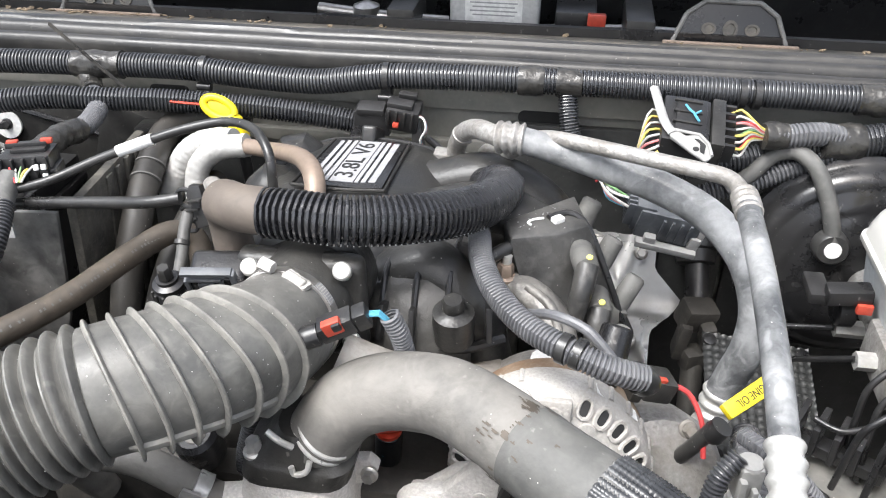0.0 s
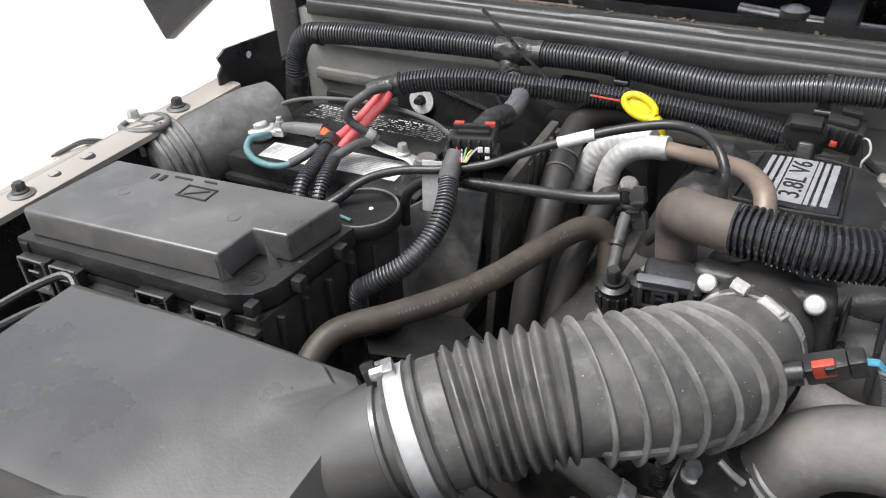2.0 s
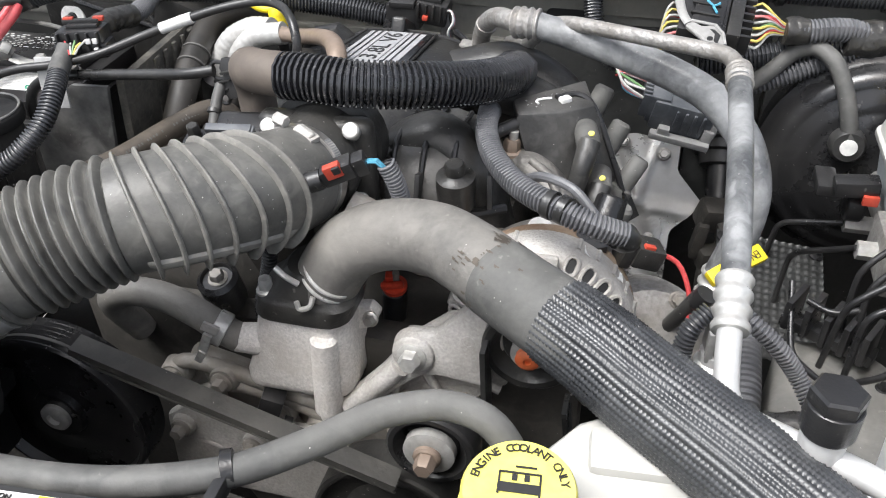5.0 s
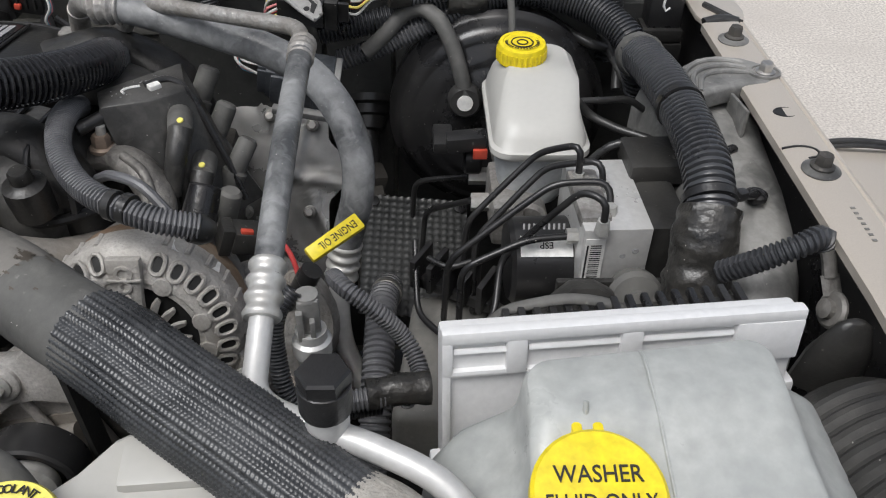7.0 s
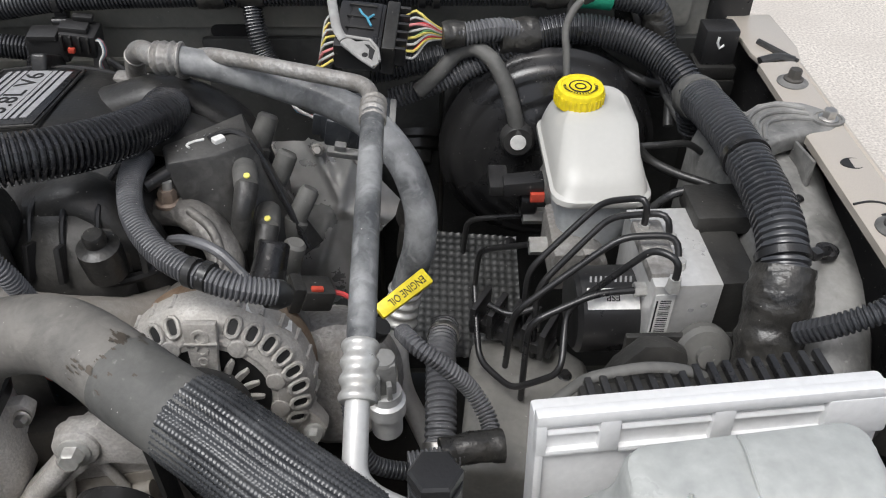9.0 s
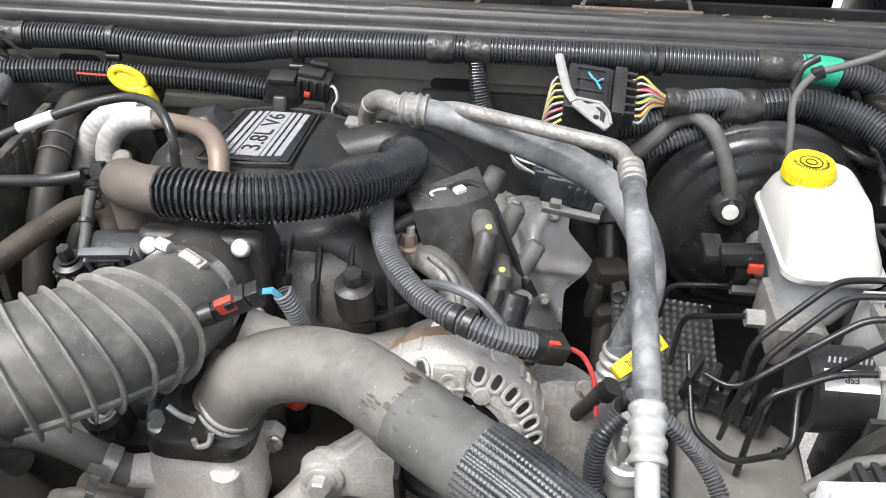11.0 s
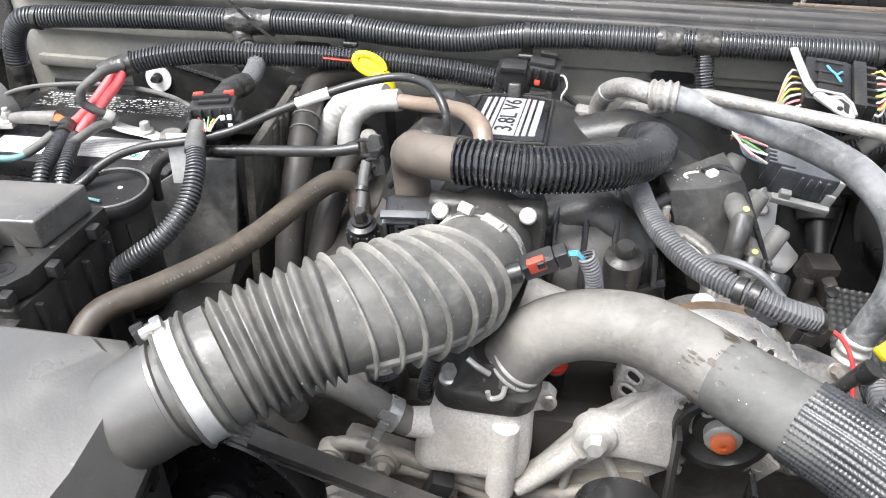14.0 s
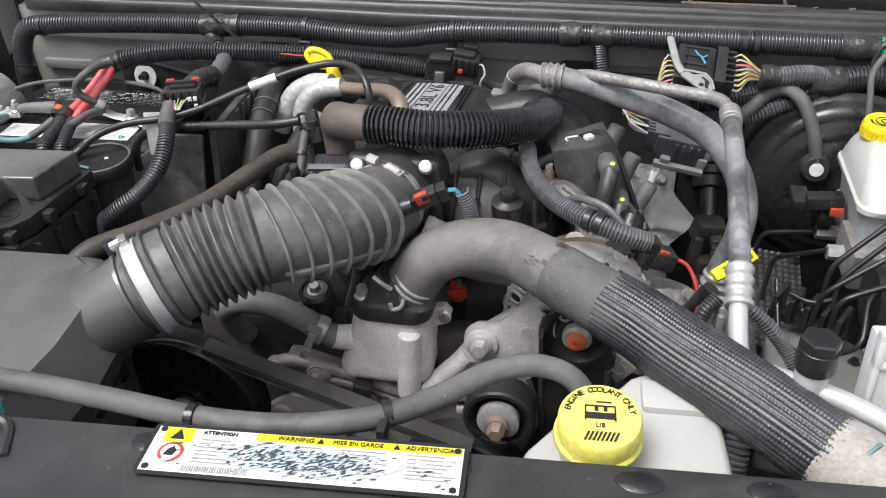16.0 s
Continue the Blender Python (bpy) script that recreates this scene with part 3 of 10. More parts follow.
def fender(side):
    """Inner fender wall, bolted top flange and the painted outer skin. side: 1 driver's, -1 other."""
    low = 0.033 if side < 0 else 0.0

    def X(d):
        return -0.19 + side * (d - low * 0.4)

    def Z(y):
        return -low - 0.06 * max(0, 0.3 - y)
    f = thing("fender", (X(0.73), 0.5, 1.1), "champagne metallic front fender with bolted black inner wall", "fender", "front fenders")
    ys = (-0.15, 0.1, 0.35, 0.6, 0.745 if side > 0 else 0.735)
    bm = bm_new()
    prof = [(0.708, 1.18), (0.708, 1.187), (0.711, 1.1885), (0.738, 1.19), (0.744, 1.1898), (0.7455, 1.1885), (0.747, 1.1898), (0.751, 1.188), (0.754, 1.183), (0.757, 1.165), (0.762, 1.12), (0.765, 0.96), (0.755, 0.96), (0.752, 1.12), (0.745, 1.178)]
    loft(bm, [[V(X(d), y, z + Z(y)) for d, z in prof] for y in ys])
    skin = part("top_flange", bm, "gold_paint", f)
    # bulging wheel flare outside the flange, with a dark seal along its end
    bm = bm_new()
    flare = [(0.766, 1.09), (0.766, 1.135), (0.785, 1.14), (0.86, 1.135), (0.94, 1.1), (0.99, 1.03), (1.0, 0.94), (0.985, 0.94), (0.9, 1.08)]
    loft(bm, [[V(X(d), y, z + Z(y)) for d, z in flare] for y in (-0.15, 0.1, 0.3, 0.5, 0.595)])
    part("wheel_flare", bm, "gold_paint", f)
    bm = bm_new()
    tube(bm, [(X(d), 0.597, z - low + 0.002) for d, z in ((0.774, 1.13), (0.79, 1.14), (0.86, 1.136), (0.94, 1.1))], 0.0035, 8)
    tube(bm, [(X(d), 0.589, z - low + 0.0025) for d, z in ((0.774, 1.13), (0.79, 1.14), (0.86, 1.136), (0.94, 1.1))], 0.002, 8)
    part("flare_seal", bm, "rubber", f)
    bm = bm_new()
    box(bm, (X(0.735), 0.37, 0.87 - low / 2), (0.012, 1.0, 0.61 - low), bev=0)
    part("inner_wall", bm, "black_paint", f)
    # bolts on broad washers, and black discs painting the shade of flange holes
    for y in (0.33, 0.485, 0.705, 0.12) if side > 0 else (0.1, 0.41, 0.64):
        at = V(X(0.727), y, 1.189 + Z(y))
        bm = bm_new()
        lathe(bm, at, (0, 0, 1), [(0.0145, 0), (0.0145, 0.0012), (0.0125, 0.002), (0.0115, 0.003), (0.0095, 0.0034)], 24)
        w = part("washer", bm, "liner", f)
        bolt("flange_bolt", at + V(0, 0, 0.0028), (0, 0, 1), 0.0068, f, "block", 0.0085)
    for y, k in ((0.57, 1.0),) if side > 0 else ((0.5, 1.0), (0.455, 0.8)):
        bm = bm_new()
        lathe(bm, (X(0.731), y, 1.1889 + Z(y)), (0, 0, 1), [(0.0115 * k, 0), (0.0112 * k, 0.0008), (0.0098 * k, 0.001), (0.0098 * k, 0.0006), (0, 0.0006)], 24, 0.72)
        hole = part("flange_hole", bm, "ink", f)
    if side > 0:
        # pressed tongue beside the rear bolt, stamped marks, and the stepped plate behind the flange
        bm = bm_new()
        tube(bm, [(0.5185, 0.516, 1.1886), (0.532, 0.518, 1.1893), (0.5415, 0.515, 1.1896), (0.5445, 0.509, 1.1898), (0.541, 0.503, 1.1897), (0.534, 0.501, 1.1893)], 0.0011, 6, 0.002)
        part("tongue_edge", bm, "ink", skin)
        bm = bm_new()
        for k in range(7):
            prism(bm, [(-0.0016, -0.0012), (0.0016, -0.0012), (0.0016, 0.0012), (-0.0016, 0.0012)], pose(0.541, 0.437 - 0.006 * k, 1.18985), 0.0003)
        part("stamped_mark", bm, "cover_grey", skin)
        bm = bm_new()
        prism(bm, [(0.53, 0.748), (0.566, 0.752), (0.575, 0.79), (0.572, 0.87), (0.522, 0.87), (0.522, 0.78)], pose(0, 0, 1.176), 0.006, 0.002)
        part("rear_plate", bm, "gold_paint", f)
        bm = bm_new()
        tube(bm, [(0.524, 0.757, 1.184), (0.545, 0.76, 1.187), (0.558, 0.755, 1.186)], 0.006, 10, 0.003, flat=0.6)
        tube(bm, [(0.536, 0.8, 1.184), (0.55, 0.775, 1.184), (0.562, 0.757, 1.183)], 0.0035, 8, 0.003)
        part("corner_gasket", bm, "rubber", f)
    return f


def hood():
    # raised hood; its lower corner hangs beside the cowl
    bm = bm_new()
    m = plane_m((-0.19, 0.86, 1.18), (1, 0, 0), (0, 0.35, 1))
    prism(bm, [(-0.925, -0.036), (-0.66, 0.19), (0.66, 0.19), (0.72, 0.3), (0.68, 1.25), (-0.68, 1.25), (-1.03, 0.075)], m, 0.02, 0.004)
    solo("hood", bm, "black_paint", "raised hood with black underside standing behind the bay", "hood")


def front_panel():
    r = thing("radiator_support", (-0.19, 0.08, 1.19), "black plastic radiator top panel across the front", "radiator panel")
    bm = bm_new()
    prof = [(0.145, 1.13), (0.145, 1.186), (0.138, 1.196), (0.12, 1.199), (0.075, 1.2), (0.05, 1.203), (0.0, 1.205), (-0.12, 1.2), (-0.16, 1.18), (-0.16, 1.12)]
    loft(bm, [[V(x, y - 0.009 + 0.08 * (x + 0.19), z - 0.004) for y, z in prof] for x in (-0.86, -0.6, -0.19, 0.2, 0.49)])
    part("panel", bm, "panel_black", r)
    for x in (-0.25, -0.05, 0.15, 0.07):
        bm = bm_new()
        lathe(bm, (x, 0.114 + 0.08 * (x + 0.19), 1.1935), (0, 0, 1), [(0.016, 0), (0.015, 0.002), (0.011, 0.0035), (0, 0.004)], 20, 0.6)
        part("push_clip", bm, "plastic", r)
    bm = bm_new()
    box(bm, (-0.15, 0.125, 0.9), (1.0, 0.03, 0.5), bev=0.004)
    part("fan_shroud", bm, "plastic", r)
    # warning label
    m = plane_m((-0.144, 0.111, 1.1985), (1, 0.085, 0), (0, 1, -0.03))
    back = m @ Matrix.Translation((0, 0, -0.0002))
    lab = thing("warning_label", (-0.144, 0.111, 1.2), "worn white and yellow warning label with smudged print", "label")
    bm = bm_new()
    prism(bm, [(-0.104, -0.019), (0.104, -0.019), (0.104, 0.019), (-0.104, 0.019)], m, 0.0005)
    sheet = part("sheet", bm, "white", lab)
    bm = bm_new()
    prism(bm, round_rect(0, 0, 0.2145, 0.0445, 0.004), back, 0.0004)
    part("border", bm, "ink", lab, "black label border")
    up = Matrix.Translation((0, 0, 0.0006))
    bm = bm_new()
    prism(bm, [(-0.098, 0.006), (-0.078, 0.006), (-0.078, 0.0185), (-0.098, 0.0185)], m @ up, 0.0003)
    prism(bm, [(-0.035, 0.0125), (0.103, 0.0125), (0.103, 0.0185), (-0.035, 0.0185)], m @ up, 0.0003)
    yel = part("yellow_band", bm, "yellow", sheet)
    up2 = Matrix.Translation((0, 0, 0.0011))
    lettering("WARNING", 0.0052, m @ up2 @ Matrix.Translation((-0.008, 0.0153, 0)), "ink", lab)
    lettering("MISE EN GARDE", 0.0048, m @ up2 @ Matrix.Translation((0.034, 0.0153, 0)), "ink", lab)
    lettering("ADVERTENCIA", 0.0048, m @ up2 @ Matrix.Translation((0.082, 0.0153, 0)), "ink", lab)
    lettering("ATTENTION", 0.0042, m @ up2 @ Matrix.Translation((-0.06, 0.0155, 0)), "ink", lab)
    for x, y, k in ((-0.088, 0.0122, 0.005), (0.009, 0.0153, 0.0024), (0.06, 0.0153, 0.0024)):
        bm = bm_new()
        prism(bm, [(x - k, y - 0.8 * k), (x + k, y - 0.8 * k), (x, y + k)], m @ up2, 0.0002)
        part("warning_sign", bm, "ink", lab)
    rng = random.Random(3)
    rows = []
    for bx in (-0.055, -0.005, 0.04, 0.085):
        for i in range(7):
            w = 0.034 * rng.uniform(0.7, 1)
            rows.append((bx - 0.017 + w / 2, 0.0095 - 0.0032 * i, w, 0.0011))
    for i in range(26):
        rows.append((-0.075 + 0.0017 * i, -0.0155, 0.0008 if i % 3 else 0.0013, 0.005))
    bars(rows, m @ up, "ink_grey", lab)
    # rubbed streaks: a pale blue stain with dark torn strokes over it
    for name, shade, count, low, high, lift in (("stain", "stain_blue", 150, 0.0012, 0.005, 0.0), ("smudge", "smudge", 420, 0.0003, 0.0016, 0.0002)):
        bm = bm_new()
        for k in range(count):
            u = rng.random()
            if u < 0.62:
                cx, cy = rng.gauss(0.012, 0.021), rng.gauss(-0.003, 0.006)
            elif u < 0.85:
                cx, cy = rng.gauss(-0.028, 0.012), rng.gauss(0.0, 0.005)
            else:
                cx, cy = rng.uniform(-0.095, 0.1), rng.uniform(-0.017, 0.009)
            if abs(cx) > 0.1 or cy > 0.0105 or cy < -0.0175:
                continue
            q, far, tilt = rng.uniform(low, high), rng.uniform(1.2, 3.2), radians(rng.gauss(38, 16))
            ring = []
            for i in range(9):
                a = 2 * math.pi * i / 9
                x, y = q * far * (0.5 + 0.7 * rng.random()) * math.cos(a), q * (0.35 + 0.6 * rng.random()) * math.sin(a)
                ring.append((cx + x * math.cos(tilt) - y * math.sin(tilt), max(-0.018, min(0.0115, cy + 0.6 * (x * math.sin(tilt) + y * math.cos(tilt))))))
            prism(bm, ring, m @ up2 @ Matrix.Translation((0, 0, lift + 0.0000005 * k)), 0.00005)
        tagged(part(name, bm, shade, lab), "rubbed stains and dark streaks over the print", kind="stuff")
    bm = bm_new()
    lathe(bm, m @ V(-0.088, -0.003, 0.0008), m.to_3x3() @ V(0, 0, 1), [(0.0085, 0), (0.0085, 0.0003), (0.0065, 0.0003), (0.0065, 0)], 28)
    ban = part("ban_sign", bm, "red", lab)
    bm = bm_new()
    lathe(bm, m @ V(-0.088, -0.003, 0.0011), m.to_3x3() @ V(0, 0, 1), [(0.0064, 0), (0.0064, 0.0002), (0, 0.0002)], 24)
    part("ban_field", bm, "white", ban)
    bm = bm_new()
    prism(bm, [(-0.0922, -0.0062), (-0.0856, -0.0066), (-0.084, -0.002), (-0.0868, 0.0016), (-0.09, -0.001)], m @ Matrix.Translation((0, 0, 0.0014)), 0.0002)
    part("ban_shape", bm, "ink", ban)
    for x, y in ((-0.1, -0.016), (0.1, -0.016), (0.1, 0.016), (-0.1, 0.0165)):
        bm = bm_new()
        lathe(bm, m @ V(x, y, 0.0008), m.to_3x3() @ V(0, 0, 1), [(0.0024, 0), (0.0024, 0.0003), (0, 0.0004)], 12)
        part("corner_dot", bm, "ink", lab)


ground()
apron()
undertray()
firewall()
firewall_mat()
cowl()
wiper_motor()
fender(1)
fender(-1)
hood()
front_panel()


# ---- things on the battery side ----
def battery():
    b = thing("battery", (-0.69, 0.7, 0.93), "black car battery with white labels and metal clamps", "battery")
    x0, x1, y0, y1, z = -0.82, -0.555, 0.625, 0.79, 1.12
    cx, cy, w, d = (x0 + x1) / 2, (y0 + y1) / 2, x1 - x0, y1 - y0
    bm = bm_new()
    box(bm, (cx, cy, z - 0.11), (w, d, 0.18), bev=0.006)
    part("case", bm, "plastic", b)
    bm = bm_new()
    box(bm, (cx, cy, z - 0.014), (w + 0.004, d + 0.002, 0.022), bev=0.004)
    box(bm, (cx, cy - 0.003, z - 0.032), (w + 0.012, d + 0.01, 0.01), bev=0.003)
    lid = part("lid", bm, "plastic", b)
    bm = bm_new()
    box(bm, (cx + 0.004, cy + 0.034, z + 0.0), (w * 0.84, d * 0.5, 0.012), bev=0.004)
    part("vent_cover", bm, "plastic", lid)
    for k in range(4):
        bm = bm_new()
        box(bm, (x0 + 0.05 + 0.055 * k, y0 - 0.0055, z - 0.06), (0.003, 0.003, 0.04), bev=0.001)
        part("case_rib", bm, "plastic", b)
    for x, y, w2, h2, turnz in ((-0.748, 0.656, 0.07, 0.036, 3), (-0.643, 0.668, 0.092, 0.044, 3)):
        m = pose(x, y, z - 0.0028, 0, 0, turnz)
        bm = bm_new()
        prism(bm, [(-w2 / 2, -h2 / 2), (w2 / 2, -h2 / 2), (w2 / 2, h2 / 2), (-w2 / 2, h2 / 2)], m, 0.0005)
        lab = part("label", bm, "white", b)
        bars([(-w2 * 0.06 * (i % 2), h2 * (0.36 - 0.085 * i), w2 * (0.78 - 0.12 * (i % 3)), 0.0008) for i in range(9)], m @ Matrix.Translation((0, 0, 0.0005)), "ink_grey", lab)
        if w2 > 0.08:
            bm = bm_new()
            tube(bm, [m @ V(0.034 + 0.005 * math.cos(a), -0.014 + 0.004 * math.sin(a), 0.0008) for a in (2 * math.pi * k / 3 + 0.4 for k in range(4))], 0.001, 6, 0.002)
            part("recycle_mark", bm, "green", lab)
    m = pose(cx + 0.004, cy + 0.045, z + 0.0063)
    rng = random.Random(11)
    rows = []
    for j in range(8):
        x = -0.1
        while x < 0.095:
            k = rng.uniform(0.002, 0.007)
            if rng.random() < 0.82:
                rows.append((x + k / 2, 0.018 - 0.0046 * j, k, 0.0024 if j < 2 else 0.0014))
            x += k + rng.uniform(0.0014, 0.0034)
    bars(rows, m, "print_pale", b)
    # clamp round the positive post: flat ring, pinch bolt and a separate stud
    px, py = -0.809, 0.677
    bm = bm_new()
    lathe(bm, (px, py, z + 0.003), (0, 0, 1), [(0.0125, -0.006), (0.0185, 0), (0.0195, 0.003), (0.0195, 0.008), (0.017, 0.0105), (0.0125, 0.011), (0.012, 0.0085), (0.0098, 0.0085), (0.0092, 0.0145), (0.0075, 0.016), (0, 0.0162)], 28)
    clamp = part("terminal_clamp", bm, "lead", b, "dull whitish lead battery clamp")
    bm = bm_new()
    box(bm, (px + 0.02, py + 0.004, z + 0.0075), (0.03, 0.016, 0.007), turn(0, 0, 12), 0.002)
    part("lug", bm, "lead", clamp)
    bolt("clamp_bolt", (px - 0.017, py - 0.012, z + 0.01), (-0.8, -0.6, 0.15), 0.0062, clamp, "zinc", 0.012)
    bm = bm_new()
    cyl(bm, (px + 0.028, py + 0.006, z + 0.006), (px + 0.028, py + 0.006, z + 0.028), 0.0036, None, 10, 0.0006)
    part("stud", bm, "zinc", clamp)
    bolt("clamp_nut", (px + 0.028, py + 0.006, z + 0.011), (0, 0, 1), 0.0062, clamp, "zinc", 0.009)
    # negative post with its stamped bar and cable lug
    bm = bm_new()
    lathe(bm, (-0.576, 0.688, z - 0.003), (0, 0, 1), [(0.0165, 0), (0.0165, 0.007), (0.0148, 0.0095), (0.0125, 0.01), (0.0125, 0.015), (0.0108, 0.0165), (0, 0.0168)], 26)
    post = part("terminal_clamp", bm, "soot", b, "dull grey negative battery post")
    bm = bm_new()
    tube(bm, [(-0.642, 0.682, z + 0.02), (-0.63, 0.685, z + 0.014), (-0.612, 0.688, z + 0.0095), (-0.598, 0.688, z + 0.007), (-0.588, 0.687, z + 0.002), (-0.572, 0.676, z + 0.003)], 0.0092, 12, 0.003, flat=0.28)
    part("terminal_bar", bm, "lead", post, "stamped metal terminal bar")
    bolt("terminal_nut", (-0.607, 0.688, z + 0.0105), (0, 0, 1), 0.0065, post, "zinc", 0.0095)
    return b


def battery_tray():
    t = thing("battery_tray", (-0.5, 0.62, 0.85), "black plastic battery tray with raised side wall", "battery tray")
    bm = bm_new()
    box(bm, (-0.69, 0.7, 0.9), (0.32, 0.24, 0.04), bev=0.006)
    part("tray", bm, "plastic_dusty", t)
    # upright end plate with a swept foot, and the ribbed wall behind it
    bm = bm_new()
    prism(bm, [(-0.1, -0.09), (-0.05, -0.08), (-0.03, -0.06), (-0.015, -0.02), (-0.008, 0.03), (0.0, 0.1), (-0.04, 0.1), (-0.1, 0.06)], plane_m((-0.4525, 0.594, 1.063), (1, 0.08, 0), (0, 0.05, 1)), 0.006, 0.0015)
    part("end_plate", bm, "liner", t, "dusty grey end plate")
    bm = bm_new()
    prism(bm, [(-0.11, -0.045), (0.02, -0.03), (0.03, 0.01), (0.0, 0.035), (-0.1, 0.03)], pose(-0.47, 0.545, 1.0, 6, 4, 12), 0.012, 0.003)
    foot = part("foot", bm, "plastic_dusty", t)
    bm = bm_new()
    lathe(bm, (-0.452, 0.548, 1.013), (0, 0, 1), [(0.012, 0), (0.012, 0.002), (0.006, 0.0025), (0.006, 0.0005), (0, 0.0005)], 18)
    part("foot_boss", bm, "plastic", foot)
    bm = bm_new()
    box(bm, (-0.455, 0.68, 1.06), (0.01, 0.16, 0.22), turn(0, 5, 3), 0.003)
    wall = part("side_wall", bm, "mud", t)
    rng = random.Random(4)
    for k in range(8):
        bm = bm_new()
        box(bm, (-0.4515 + rng.uniform(-0.001, 0.001), 0.608 + 0.02 * k, 1.06), (0.007, rng.uniform(0.006, 0.013), 0.21), turn(0, 5, 3), 0.0015)
        part("rib", bm, "mud", wall)
    for c, s, r in (((-0.6, 0.845, 1.1), (0.22, 0.014, 0.1), (0, 0, 0)), ((-0.5, 0.83, 1.12), (0.08, 0.03, 0.09), (0, 20, 0)), ((-0.445, 0.8, 1.14), (0.06, 0.03, 0.035), (0, 0, 0))):
        bm = bm_new()
        box(bm, c, s, turn(*r), 0.005)
        part("hold_down", bm, "plastic_dusty", t)
    for p, q in (((-0.66, 0.836, 1.15), (-0.53, 0.832, 1.12)), ((-0.56, 0.836, 1.15), (-0.5, 0.812, 1.09))):
        bm = bm_new()
        cyl(bm, p, q, 0.0035, None, 8)
        part("hold_down_rib", bm, "plastic", t)
    bm = bm_new()
    prism(bm, round_rect(0, 0, 0.03, 0.009, 0.004, 3), plane_m((-0.444, 0.7845, 1.146), (1, 0, 0), (0, 0.1, 1)), 0.001)
    part("slot", bm, "ink", t)
    bm = bm_new()
    lathe(bm, (-0.669, 0.838, 1.125), (0, -1, 0.2), [(0.018, 0), (0.018, 0.003), (0.008, 0.0035), (0.008, 0.002), (0, 0.002)], 24)
    w = part("washer", bm, "white", t, "white plastic washer")
    bolt("stud", (-0.669, 0.835, 1.126), (0, -1, 0.2), 0.005, w, "plastic", 0.01)


def fuse_box():
    f = thing("fuse_box", (-0.67, 0.41, 1.03), "black plastic fuse box with latched lid beside the battery", "fuse box")
    bm = bm_new()
    lidp = [(-0.798, 0.346), (-0.581, 0.3655), (-0.58, 0.409), (-0.546, 0.412), (-0.536, 0.474), (-0.79, 0.452)]
    prism(bm, lidp, pose(0, 0, 1.172), 0.028, 0.0028, 3)
    lid = part("lid", bm, "plastic_lid", f, "dusty black lid with moulded marks, grey sheen partly in its colour")
    bm = bm_new()
    prism(bm, [(-0.81, 0.337), (-0.57, 0.352), (-0.548, 0.362), (-0.538, 0.38), (-0.529, 0.482), (-0.798, 0.459)], pose(0, 0, 1.152), 0.02, 0.003)
    part("lid_skirt", bm, "plastic_dusty", f)
    bm = bm_new()
    prism(bm, [(-0.806, 0.338), (-0.54, 0.356), (-0.528, 0.478), (-0.795, 0.458)], pose(0, 0, 1.02), 0.13, 0.004)
    box(bm, (-0.67, 0.345, 1.138), (0.26, 0.012, 0.008), turn(0, 0, 3.7), 0.002)
    body = part("base", bm, "plastic_dusty", f)
    # corner step with ribs
    bm = bm_new()
    for x, y, a in ((-0.583, 0.369, 60), (-0.556, 0.402, 10)):
        bm = bm_new()
        prism(bm, [(-0.005, 0), (0.007, 0), (-0.005, 0.024)], pose(x, y, 1.171, 90, 0, a), 0.0022, 0.0005)
        part("rib", bm, "plastic_lid", lid)
    bm = bm_new()
    lathe(bm, (-0.563, 0.38, 1.1715), (0, 0, 1), [(0.011, 0), (0.011, 0.001), (0.009, 0.001), (0.009, 0.0002), (0.004, 0.0002), (0.004, 0.001), (0, 0.001)], 24)
    part("stud_cap", bm, "plastic_dusty", lid)
    # snap latches along the front: frame, hook and keeper
    for x in (-0.782, -0.742, -0.64, -0.58):
        y = 0.3385 + 0.065 * (x + 0.81) - 0.009
        r = turn(0, 0, 3.7)
        bm = bm_new()
        box(bm, (x, y, 1.158), (0.034, 0.01, 0.005), r, 0.0015)
        latch = part("latch", bm, "plastic", f)
        for dx in (-0.0155, 0.0155):
            bm = bm_new()
            box(bm, (x + dx, y + 0.065 * dx, 1.142), (0.004, 0.011, 0.036), r, 0.0012)
            part("latch_arm", bm, "plastic", latch)
        bm = bm_new()
        box(bm, (x, y - 0.001, 1.127), (0.03, 0.011, 0.006), r, 0.0015)
        part("latch_bar", bm, "liner", latch)
        bm = bm_new()
        box(bm, (x, y + 0.003, 1.141), (0.014, 0.008, 0.014), r, 0.0015)
        part("latch_hook", bm, "plastic", latch)
        # thin pale rods stand in for highlights along the glossy latch edges
        for p, q in (((-0.0155, 1.1245), (-0.0155, 1.159)), ((0.0155, 1.1245), (0.0155, 1.159)), ((-0.0155, 1.1605), (0.0155, 1.1605)), ((-0.013, 1.131), (0.013, 1.131)), ((-0.0065, 1.1475), (0.0065, 1.1475))):
            bm = bm_new()
            cyl(bm, (x + p[0], y + 0.065 * p[0] - 0.0052, p[1]), (x + q[0], y + 0.065 * q[0] - 0.0052, q[1]), 0.0011, None, 6)
            part("edge_glint", bm, "smoke_grey", latch)
        bm = bm_new()
        prism(bm, [(-0.011, 0), (0.011, 0), (0.0, 0.0155)], pose(x - 0.026, y + 0.004, 1.1385, 90, 0, 3.7), 0.002, 0.0005)
        part("latch_web", bm, "plastic", latch)
    # drop skirt with shallow panels under the latches
    for x0, x1 in ((-0.765, -0.665), (-0.625, -0.592)):
        xm = (x0 + x1) / 2
        bm = bm_new()
